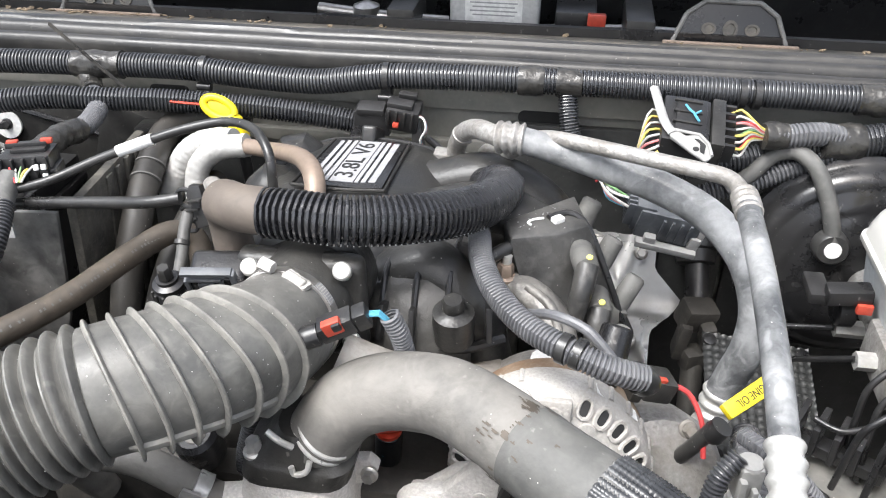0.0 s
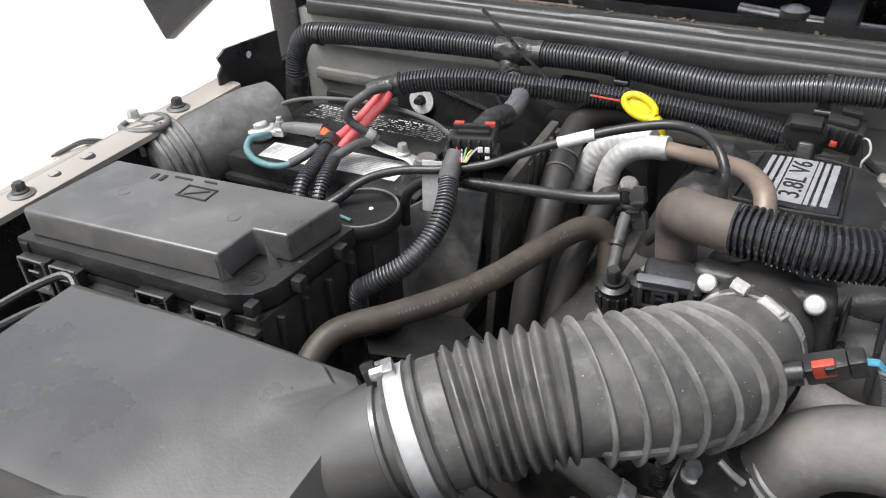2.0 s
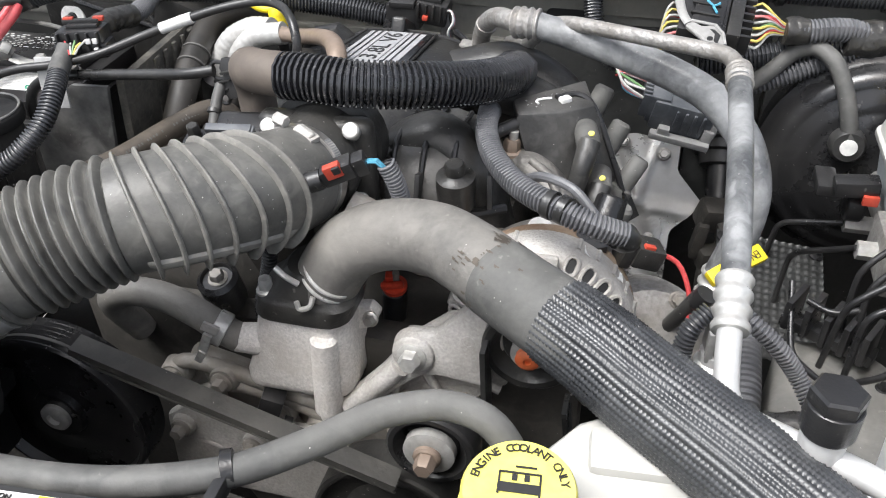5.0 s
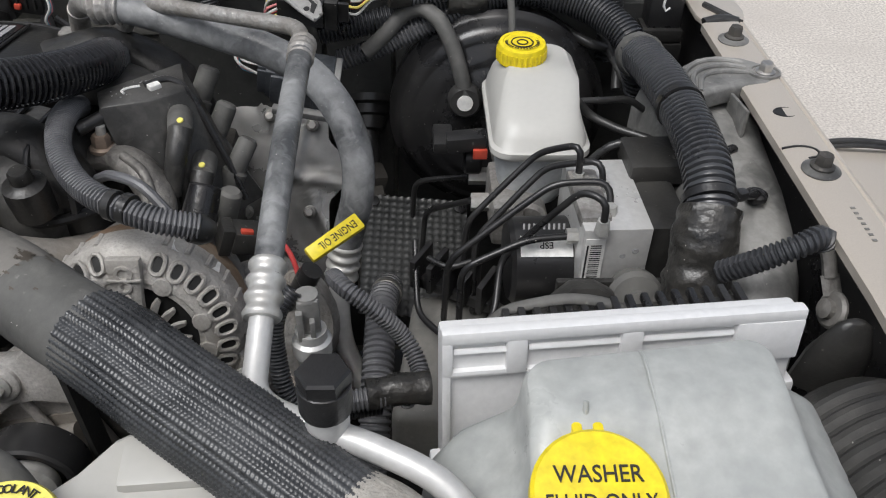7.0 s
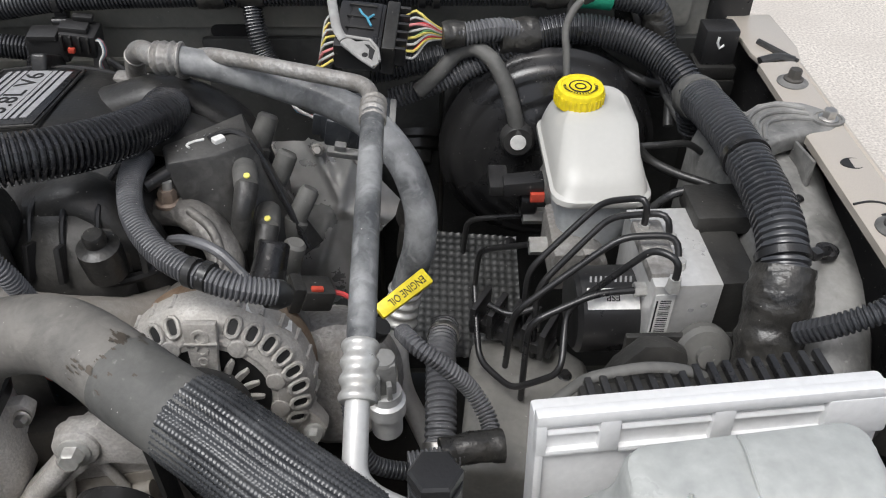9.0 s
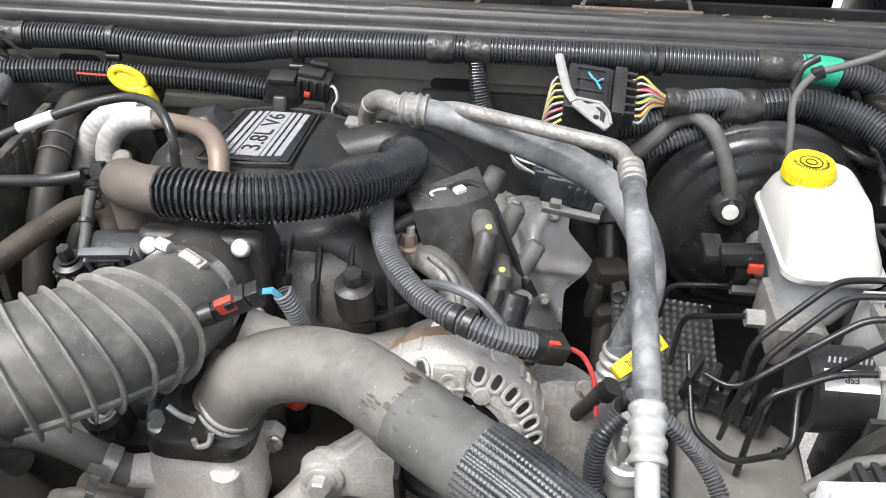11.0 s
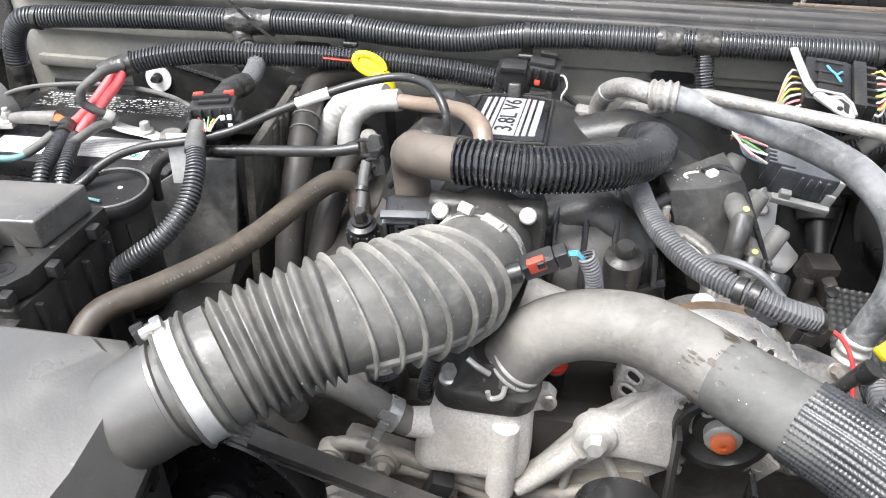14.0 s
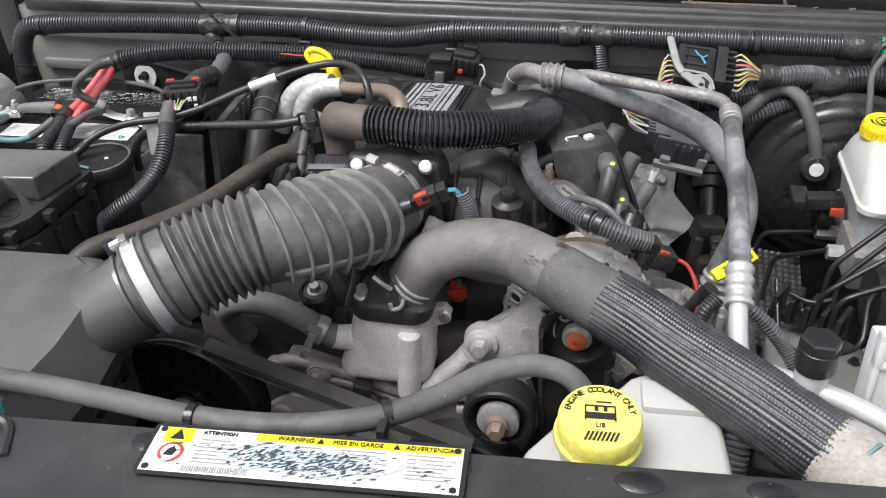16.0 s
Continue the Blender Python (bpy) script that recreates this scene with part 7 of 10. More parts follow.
def tensioner_bracket():
    b = thing("accessory_bracket", (-0.06, 0.4, 1.03), "cast aluminium accessory bracket with spread arms", "bracket")
    bm = bm_new()
    m = plane_m((-0.07, 0.405, 1.066), (1, 0, 0), (0, 0.15, 1))
    prism(bm, [(-0.022, -0.012), (-0.065, -0.06), (-0.06, -0.068), (-0.045, -0.066), (0.0, -0.024), (0.018, -0.02), (0.055, -0.024), (0.062, 0.0), (0.078, 0.035), (0.06, 0.05), (0.04, 0.05), (0.012, 0.018), (-0.012, 0.016)], m, 0.016, 0.004)
    part("casting", bm, "alu_mid", b)
    # recessed web between the arms, with stiffening ribs
    bm = bm_new()
    prism(bm, [(-0.058, -0.062), (-0.03, -0.07), (0.03, -0.06), (0.07, -0.03), (0.085, 0.02), (0.075, 0.045), (0.02, 0.03), (-0.01, 0.005)], m @ Matrix.Translation((0, 0, -0.008)), 0.008, 0.003)
    web = part("web", bm, "alu_mid", b)
    for p, q in (((0.0, -0.012), (0.02, -0.055)), ((0.01, -0.008), (0.066, -0.03)), ((0.015, 0.0), (0.082, 0.022)), ((0.055, -0.02), (0.06, 0.045)), ((-0.02, -0.03), (-0.025, -0.066))):
        bm = bm_new()
        cyl(bm, m @ V(p[0], p[1], 0.008), m @ V(q[0], q[1], 0.008), 0.0045, 0.0038, 10)
        part("web_rib", bm, "alu_mid", web)
    bm = bm_new()
    lathe(bm, (-0.074, 0.398, 1.066), (0, -1, 0.15), [(0.019, 0), (0.017, 0.012), (0.014, 0.014), (0, 0.014)], 24)
    part("boss", bm, "alu_mid", b)
    bolt("bolt", (-0.074, 0.385, 1.068), (0, -1, 0.15), 0.009, b, "zinc", 0.01)
    for q in ((-0.013, 1.115), (0.006, 1.11), (-0.03, 1.085)):
        bm = bm_new()
        lathe(bm, (q[0], 0.394, q[1]), (0, -1, 0.15), [(0.007, 0), (0.006, 0.003), (0.0035, 0.003), (0.0035, 0), (0, 0)], 14)
        part("boss_hole", bm, "alu_mid", b)
    bm = bm_new()
    tube(bm, [(-0.132, 0.38, 1.0), (-0.108, 0.384, 1.024), (-0.086, 0.388, 1.05)], 0.0085, 12)
    part("strut", bm, "alu_mid", b)
    c = thing("timing_cover", (-0.15, 0.41, 0.9), "stained cast timing cover on the engine front", "engine cover")
    bm = bm_new()
    prism(bm, [(-0.16, 0.075), (-0.04, 0.045), (0.0, 0.05), (0.04, 0.075), (0.1, 0.085), (0.12, 0.02), (0.06, -0.15), (-0.12, -0.15), (-0.18, -0.02)], plane_m((-0.13, 0.415, 0.94), (1, 0, 0), (0, 0, 1)), 0.02, 0.008)
    casting = part("casting", bm, "cast_dirty", c)
    bm = bm_new()
    prism(bm, [(-0.085, -0.06), (0.095, -0.06), (0.105, 0.0), (0.075, 0.03), (0.03, 0.03), (-0.02, 0.042), (-0.055, 0.04), (-0.085, 0.02)], plane_m((-0.225, 0.38, 0.935), (1, 0, 0), (0, 0.1, 1)), 0.014, 0.005)
    lower = part("lower_cover", bm, "alu_mid", c, "pale stained lower cover")
    for x, z in ((-0.222, 0.944), (-0.184, 0.962), (-0.292, 0.95)):
        bm = bm_new()
        lathe(bm, (x, 0.368, z), (0, -1, 0.1), [(0.012, 0), (0.011, 0.006), (0.0095, 0.007), (0, 0.007)], 18)
        part("boss", bm, "alu_mid", lower)
        bolt("bolt", (x, 0.361, z + 0.0007), (0, -1, 0.1), 0.007, lower, "cast_dirty", 0.008)
    bm = bm_new()
    tube(bm, [(-0.305, 0.372, 0.925), (-0.27, 0.37, 0.93), (-0.235, 0.37, 0.918), (-0.19, 0.37, 0.928), (-0.14, 0.372, 0.922)], 0.006, 10, 0.006)
    part("cover_rib", bm, "alu_mid", lower)
    # rolled flange, ribs and bolt bosses of the cover
    for pts, r in (([(-0.315, 0.392, 0.975), (-0.292, 0.39, 1.008), (-0.25, 0.39, 1.008), (-0.2, 0.39, 0.995), (-0.15, 0.39, 0.985), (-0.1, 0.39, 0.99), (-0.03, 0.39, 1.01)], 0.0075), ([(-0.285, 0.39, 0.97), (-0.25, 0.388, 0.99), (-0.2, 0.388, 0.985), (-0.15, 0.39, 0.965)], 0.006), ([(-0.27, 0.392, 1.005), (-0.262, 0.39, 0.975), (-0.266, 0.392, 0.94)], 0.0055), ([(-0.205, 0.392, 0.995), (-0.195, 0.39, 0.965), (-0.18, 0.392, 0.93)], 0.005), ([(-0.03, 0.39, 1.0), (-0.06, 0.388, 0.975), (-0.1, 0.39, 0.97)], 0.007)):
        bm = bm_new()
        tube(bm, pts, r, 12, 0.006, wob=0.05)
        part("cover_rib", bm, "cast_dirty", casting)
    for x, z in ((-0.3, 0.995), (-0.25, 1.0), (-0.2, 0.97), (-0.165, 0.955)):
        bm = bm_new()
        lathe(bm, (x, 0.394, z), (0, -1, 0.1), [(0.015, 0), (0.0135, 0.012), (0.012, 0.014), (0, 0.014)], 18)
        part("boss", bm, "cast_dirty", casting)
        bolt("bolt", (x, 0.38, z + 0.0014), (0, -1, 0.1), 0.0075, c, "cast_dirty", 0.009)
    s = thing("oil_sensor", (-0.26, 0.42, 1.06), "dark engine sensor with steel bolt under the hose", "sensor")
    bm = bm_new()
    lathe(bm, (-0.255, 0.425, 1.06), (0, -0.3, 1), [(0.018, 0), (0.018, 0.03), (0.014, 0.034), (0.013, 0.03), (0, 0.03)], 20)
    part("body", bm, "plastic", s)
    bolt("bolt", (-0.255, 0.4175, 1.088), (0, -0.3, 1), 0.0065, s, "cast_dirty", 0.007)
    bm = bm_new()
    conduit(bm, [(-0.205, 0.435, 1.14), (-0.212, 0.43, 1.1), (-0.222, 0.425, 1.06), (-0.222, 0.42, 1.02)], 0.0065, 0.0045)
    part("lead", bm, "conduit", s)
    k = thing("cam_sensor", (-0.115, 0.425, 1.07), "black sensor with bright red locking collar", "sensor")
    bm = bm_new()
    cyl(bm, (-0.118, 0.468, 0.99), (-0.114, 0.468, 1.062), 0.011, None, 18, 0.002)
    part("body", bm, "plastic", k)
    bm = bm_new()
    lathe(bm, (-0.1135, 0.467, 1.064), (0.05, -0.2, 1), [(0.0085, 0), (0.0112, 0.0008), (0.0112, 0.005), (0.008, 0.0062), (0.0066, 0.0062), (0.0066, 0.002), (0, 0.002)], 18)
    box(bm, (-0.113, 0.459, 1.0735), (0.02, 0.005, 0.006), turn(10, -6, 12), 0.0015)
    box(bm, (-0.117, 0.464, 1.078), (0.007, 0.008, 0.008), turn(10, 0, 12), 0.0015)
    part("collar", bm, "red_clip", k, "bright red locking collar")
    bm = bm_new()
    cyl(bm, (-0.1135, 0.468, 1.066), (-0.111, 0.465, 1.084), 0.0038, 0.0032, 10, 0.0006)
    part("pin", bm, "cast_dirty", k)
    bm = bm_new()
    lathe(bm, (-0.1155, 0.4585, 1.045), (0, -1, 0.2), [(0.003, 0), (0.0028, 0.0008), (0, 0.001)], 10)
    part("paint_dot", bm, "blue", k)
    bm = bm_new()
    box(bm, (-0.2, 0.37, 0.995), (0.02, 0.018, 0.03), turn(0, 20, 10), 0.002)
    box(bm, (-0.185, 0.365, 0.98), (0.008, 0.012, 0.008), turn(0, 20, 10), 0.001)
    solo("crank_plug", bm, "plastic", "small black plug hanging below the housing", "connector")


def alternator():
    a = thing("alternator", (0.028, 0.45, 1.0), "dusty cast aluminium alternator with slotted end frame", "alternator")
    ax = V(0.0, -1, 0.22).normalized()
    c = V(0.017, 0.432, 1.066)
    u = V(1, 0, 0)
    w = u.cross(ax).normalized() * -1

    def spoke(deg):
        g = radians(deg)
        return math.cos(g) * u + math.sin(g) * w, math.cos(g) * w - math.sin(g) * u
    bm = bm_new()
    lathe(bm, c - ax * 0.085, ax, [(0.064, 0), (0.071, 0.004), (0.073, 0.028), (0.0745, 0.03)], 56)
    part("housing", bm, "alu_dull", a)
    bm = bm_new()
    lathe(bm, c - ax * 0.056, ax, [(0.0735, 0), (0.0765, 0.001), (0.0765, 0.02), (0.0735, 0.021)], 56)
    part("stator_ring", bm, "stator", a, "rusty brown laminated stator ring")
    bm = bm_new()
    lathe(bm, c - ax * 0.037, ax, [(0.074, 0), (0.0788, 0.0008), (0.0788, 0.012), (0.0782, 0.018), (0.0765, 0.0225), (0.0725, 0.0275), (0.0605, 0.0345), (0.0565, 0.037), (0.0525, 0.0368), (0.0515, 0.0358), (0.0475, 0.0358), (0.0465, 0.033), (0.0462, 0.018), (0.0, 0.018)], 64)
    part("end_frame", bm, "alu_mid", a)
    # cooling slots on the bevel, each inside a raised rounded rim; none under the arm
    for k in range(28):
        deg = 90 + 360 * (k + 0.5) / 28
        if min(abs((deg - q + 180) % 360 - 180) for q in (90, 200, 318)) < 10:
            continue
        d, t = spoke(deg)
        mm = plane_m(c + d * 0.0672 - ax * 0.0062, d, t) @ turn(0, 31, 0)
        # flat black plate on the casting paints the shade inside the slot
        bm = bm_new()
        prism(bm, round_rect(0, 0, 0.0128, 0.0062, 0.003, 3), mm, 0.0009)
        slot = part("vent_slot", bm, "ink", a)
        bm = bm_new()
        ring = [mm @ V(x, y, 0.001) for x, y in round_rect(0.0004, 0, 0.0162, 0.0098, 0.0046, 4)]
        tube(bm, ring + [ring[0]], 0.0019, 6, 0.0035, wob=0.12)
        part("vent_rim", bm, "alu_mid", slot)
        bm = bm_new()
        cyl(bm, c + d * 0.0768 - ax * 0.0185, c + d * 0.079 - ax * 0.034, 0.0028, 0.0022, 8)
        part("finger", bm, "alu_mid", a)
    # black disc gives the rotor opening its darkness by colour
    bm = bm_new()
    lathe(bm, c - ax * 0.008, ax, [(0.0455, 0), (0.0455, 0.002), (0, 0.002)], 40)
    part("rotor_gap", bm, "ink", a, "black disc painting the shaded opening round the rotor")
    for k in range(18):
        d, t = spoke(20 * k)
        bm = bm_new()
        prism(bm, [(0.026, -0.0032), (0.04, -0.001), (0.0415, 0.003), (0.034, 0.0042), (0.027, 0.0032)], plane_m(c - ax * 0.005, d, t) @ turn(18, 0, 0), 0.0035, 0.0008, 1)
        part("fan_blade", bm, "alu_mid", a)
    bm = bm_new()
    lathe(bm, c - ax * 0.004, ax, [(0.0275, 0), (0.0275, 0.012), (0.026, 0.0135), (0.02, 0.0145), (0, 0.0145)], 36)
    part("rotor", bm, "dark", a)
    # arms across the opening, with bored bosses
    for ang, wide in ((90, 0.0125), (200, 0.011), (318, 0.012)):
        d, t = spoke(ang)
        m = plane_m(c - ax * 0.003, d, t)
        bm = bm_new()
        prism(bm, [(0.022, -wide * 0.8), (0.044, -wide * 0.86), (0.062, -wide), (0.0735, -wide * 1.05), (0.0735, wide * 1.05), (0.062, wide), (0.044, wide * 0.86), (0.022, wide * 0.8)], m, 0.008, 0.0025)
        arm = part("arm", bm, "alu_mid", a)
        for q, r in ((0.062, 0.0058), (0.051, 0.0046), (0.0405, 0.0034)):
            bm = bm_new()
            lathe(bm, c + d * q + ax * 0.0047, ax, [(r * 1.25, 0), (r * 1.15, 0.0016), (r * 0.72, 0.0017), (r * 0.7, 0.0004), (0, 0.0004)], 16)
            boss = part("boss", bm, "alu_mid", arm)
        bm = bm_new()
        box(bm, c + d * 0.0565 + ax * 0.0058, (0.002, 2 * wide, 0.003), plane_m((0, 0, 0), d, t), 0.0008)
        part("arm_rib", bm, "alu_mid", arm)
    for ang in (62, 118, 18, 350):
        d, t = spoke(ang)
        bm = bm_new()
        lathe(bm, c + d * 0.0535 - ax * 0.001, ax, [(0.0078, 0), (0.0072, 0.0018), (0.006, 0.002), (0, 0.002)], 18)
        part("face_boss", bm, "alu_mid", a)
    # cast ears with bolts
    for ang in (330, 210):
        d, t = spoke(ang)
        m = plane_m(c - ax * 0.03, d, t)
        bm = bm_new()
        prism(bm, [(0.06, -0.022), (0.085, -0.016), (0.096, -0.008), (0.096, 0.008), (0.085, 0.014), (0.06, 0.024)], m, 0.018, 0.004)
        ear = part("ear", bm, "alu_mid", a)
        bolt("bolt", c + d * 0.087 - ax * 0.012, ax, 0.0065, ear, "zinc", 0.008)
    bm = bm_new()
    m = plane_m(c + u * 0.048 - ax * 0.026 + w * 0.063, V(0.8, 0, -0.6), ax)
    prism(bm, [(-0.02, -0.006), (0.02, -0.006), (0.02, 0.007), (-0.02, 0.007)], m @ Matrix.Translation((0, 0, 0.0025)), 0.0006)
    lab = part("label", bm, "white", a)
    bm = bm_new()
    prism(bm, [(-0.018, -0.003), (0.005, -0.003), (0.005, 0.003), (-0.018, 0.003)], m @ Matrix.Translation((0, 0, 0.0033)), 0.0003)
    part("print", bm, "ink_blue", lab)
    # output elbow and stud behind
    s = thing("lift_bracket", (-0.02, 0.55, 1.1), "sooty curved steel bracket with threaded stud", "bracket")
    bm = bm_new()
    tube(bm, [(-0.046, 0.587, 1.132), (-0.02, 0.577, 1.139), (0.005, 0.557, 1.135), (0.019, 0.535, 1.118), (0.014, 0.512, 1.102), (0.01, 0.49, 1.09)], 0.0155, 18, 0.004, flat=0.75, wob=0.05)
    part("arm", bm, "soot", s)
    bm = bm_new()
    tube(bm, [(-0.012, 0.566, 1.1485), (0.008, 0.548, 1.144), (0.017, 0.53, 1.127), (0.0135, 0.513, 1.114)], 0.0042, 10, 0.004, wob=0.1)
    part("pressed_ridge", bm, "soot", s)
    bm = bm_new()
    cyl(bm, (-0.033, 0.58, 1.14), (-0.031, 0.582, 1.168), 0.0042, None, 10)
    part("stud", bm, "zinc", s)
    bolt("nut", (-0.033, 0.58, 1.146), (0.03, 0.03, 1), 0.008, s, "copper", 0.011)
    bm = bm_new()
    lathe(bm, (0.006, 0.508, 1.118), (0, -0.2, 1), [(0.011, 0), (0.01, 0.005), (0, 0.007)], 14)
    part("paint_blob", bm, "white", s, "white paint dab")


def alternator_loom():
    h = thing("alternator_harness", (0.0, 0.48, 1.18), "grey-black corrugated loom over the alternator", "wiring harness")
    bm = bm_new()
    conduit(bm, [(-0.06, 0.62, 1.165), (-0.056, 0.588, 1.178), (-0.05, 0.55, 1.183), (-0.035, 0.51, 1.183), (-0.01, 0.475, 1.182), (0.02, 0.452, 1.182), (0.05, 0.443, 1.176), (0.078, 0.447, 1.166)], 0.0098, 0.0047, 18)
    part("conduit", bm, "conduit_dusty", h)
    for p, d in (((0.02, 0.452, 1.182), (1, -0.45, 0)), ((0.03, 0.449, 1.181), (1, -0.4, -0.1))):
        clip_tie("cable_tie", p, d, 0.0098, h, "rubber")
    bm = bm_new()
    lathe(bm, (0.072, 0.447, 1.166), (0.4, 0.2, -0.3), [(0.011, 0), (0.0115, 0.008), (0.008, 0.016), (0, 0.018)], 16)
    part("boot", bm, "rubber", h)
    bm = bm_new()
    tube(bm, [(-0.01, 0.505, 1.168), (0.012, 0.483, 1.186), (0.035, 0.47, 1.186), (0.05, 0.46, 1.176), (0.06, 0.452, 1.168)], 0.004, 10)
    part("side_lead", bm, "conduit_dusty", h)
    c = thing("alternator_plug", (0.09, 0.5, 1.1), "dark grey plug with red lock and red wire", "connector")
    bm = bm_new()
    box(bm, (0.095, 0.505, 1.11), (0.026, 0.024, 0.02), turn(0, 20, 20), 0.003)
    box(bm, (0.079, 0.5, 1.115), (0.01, 0.022, 0.025), turn(0, 20, 20), 0.002)
    part("housing", bm, "plastic_dusty", c)
    bm = bm_new()
    box(bm, (0.098, 0.498, 1.121), (0.01, 0.005, 0.004), turn(0, 20, 20), 0.001)
    part("lock", bm, "red", c)
    bm = bm_new()
    tube(bm, [(0.105, 0.51, 1.108), (0.122, 0.508, 1.102), (0.134, 0.495, 1.085), (0.138, 0.48, 1.06)], 0.0022, 8)
    part("red_wire", bm, "wire_red", c)
    i = thing("injector_plug", (0.06, 0.52, 1.1), "black sensor plug beside the coil pack", "connector")
    bm = bm_new()
    cyl(bm, (0.063, 0.53, 1.145), (0.055, 0.505, 1.115), 0.013, 0.015, 18, 0.002)
    box(bm, (0.05, 0.495, 1.118), (0.024, 0.02, 0.02), turn(20, 0, 20), 0.003)
    part("body", bm, "plastic", i)


def coil_pack():
    c = thing("ignition_coil", (0.0, 0.6, 1.1), "black ignition coil pack with paint marks and dusty towers", "ignition coil")
    bm = bm_new()
    shelf = [(-0.038, 0.61, 1.182), (0.022, 0.664, 1.182), (0.036, 0.618, 1.179), (0.008, 0.598, 1.179), (-0.03, 0.586, 1.179)]
    foot = [(-0.03, 0.64, 1.06), (0.045, 0.7, 1.06), (0.088, 0.625, 1.065), (0.052, 0.556, 1.08), (0.0, 0.566, 1.09)]

    def ring(u, grow=0.0, dz=0.0):
        cx, cy = 0.002, 0.616
        out = []
        for p, q in zip(shelf, foot):
            v = V(p).lerp(V(q), u)
            out.append(V(v.x + (v.x - cx) * grow, v.y + (v.y - cy) * grow, v.z + dz))
        return out
    loft(bm, [ring(0, -0.09, 0.003), ring(0, -0.03, 0.002), ring(0, 0, -0.001), ring(0.5), ring(1)])
    case = part("case", bm, "black_dusty", c)
    bm = bm_new()
    tube(bm, [(0.0, 0.62, 1.185), (0.016, 0.632, 1.185), (0.03, 0.628, 1.181), (0.06, 0.606, 1.128), (0.078, 0.592, 1.085)], 0.003, 8, 0.004)
    part("rail", bm, "plastic", case)
    bm = bm_new()
    tube(bm, [(-0.004, 0.62, 1.1845), (-0.013, 0.616, 1.1845), (-0.017, 0.611, 1.1845), (-0.014, 0.607, 1.1845)], 0.0012, 6, 0.002)
    part("paint_mark", bm, "white", c, "white paint stroke")
    rng = random.Random(8)
    bm = bm_new()
    for k in range(26):
        q = V(rng.uniform(-0.03, 0.02), rng.uniform(0.6, 0.64), 1.1845)
        if q.y < 0.62 + 0.9 * q.x + 0.02 and q.y > 0.59 + 0.5 * q.x:
            box(bm, q, (rng.uniform(0.0006, 0.0014), 0.0006, 0.0006), turn(0, 0, rng.uniform(0, 90)), 0)
    tagged(part("grit", bm, "ink_grey", c), "fine pale grit specks", kind="stuff")
    bm = bm_new()
    box(bm, (0.008, 0.62, 1.1835), (0.011, 0.009, 0.007), turn(0, 0, 40), 0.002)
    part("cap", bm, "white", c, "white square plug cap")
    bm = bm_new()
    cyl(bm, (-0.028, 0.592, 1.172), (-0.048, 0.574, 1.168), 0.006, None, 14, 0.001)
    part("lead_plug", bm, "black_paint", c)
    # two marked towers with their boots, then the plain ones behind
    for top, end, foot_at in (((0.029, 0.609, 1.164), (0.036, 0.577, 1.164), (0.026, 0.553, 1.118)), ((0.047, 0.597, 1.126), (0.05, 0.566, 1.127), (0.042, 0.546, 1.085))):
        bm = bm_new()
        d = V(end) - V(top)
        lathe(bm, top, d, [(0.009, 0), (0.0108, 0.003), (0.0108, d.length - 0.006), (0.0104, d.length - 0.001), (0.006, d.length + 0.001), (0, d.length + 0.001)], 20)
        tower = part("tower", bm, "rubber_dusty", c)
        bm = bm_new()
        tube(bm, [V(end) + V(0, 0.004, 0.002), V(end).lerp(V(foot_at), 0.3) + V(0, -0.004, 0.0), foot_at], 0.0095, 16, 0.004, lambda s, L: 0.0102 - 0.0025 * s / L)
        boot = part("plug_boot", bm, "black_dusty", c)
        bm = bm_new()
        f = V(foot_at)
        tube(bm, [f, f + V(0.004, -0.008, -0.025), f + V(0.014, -0.01, -0.06)], 0.0045, 10)
        part("plug_lead", bm, "plastic_dusty", boot)
        bm = bm_new()
        lathe(bm, V(end) + V(0.001, 0.003, 0.0104), (0, -0.3, 1), [(0.003, 0), (0.0026, 0.001), (0, 0.0014)], 10)
        part("yellow_dot", bm, "cap_yellow", tower, "yellow paint dot")
    for p, d, r in (((0.033, 0.68, 1.15), (0.35, 0.45, 0.8), 0.0105), ((0.053, 0.64, 1.135), (0.4, 0.4, 0.8), 0.01), ((0.073, 0.612, 1.115), (0.45, 0.35, 0.8), 0.0095), ((0.066, 0.566, 1.092), (0.3, 0.1, 0.9), 0.0105)):
        bm = bm_new()
        lathe(bm, p, d, [(0.012, -0.035), (0.012, -0.012), (0.0095, -0.01), (r, -0.006), (r * 0.95, 0.018), (r * 0.7, 0.021), (0, 0.021)], 18)
        part("tower", bm, "rubber_dusty", c)


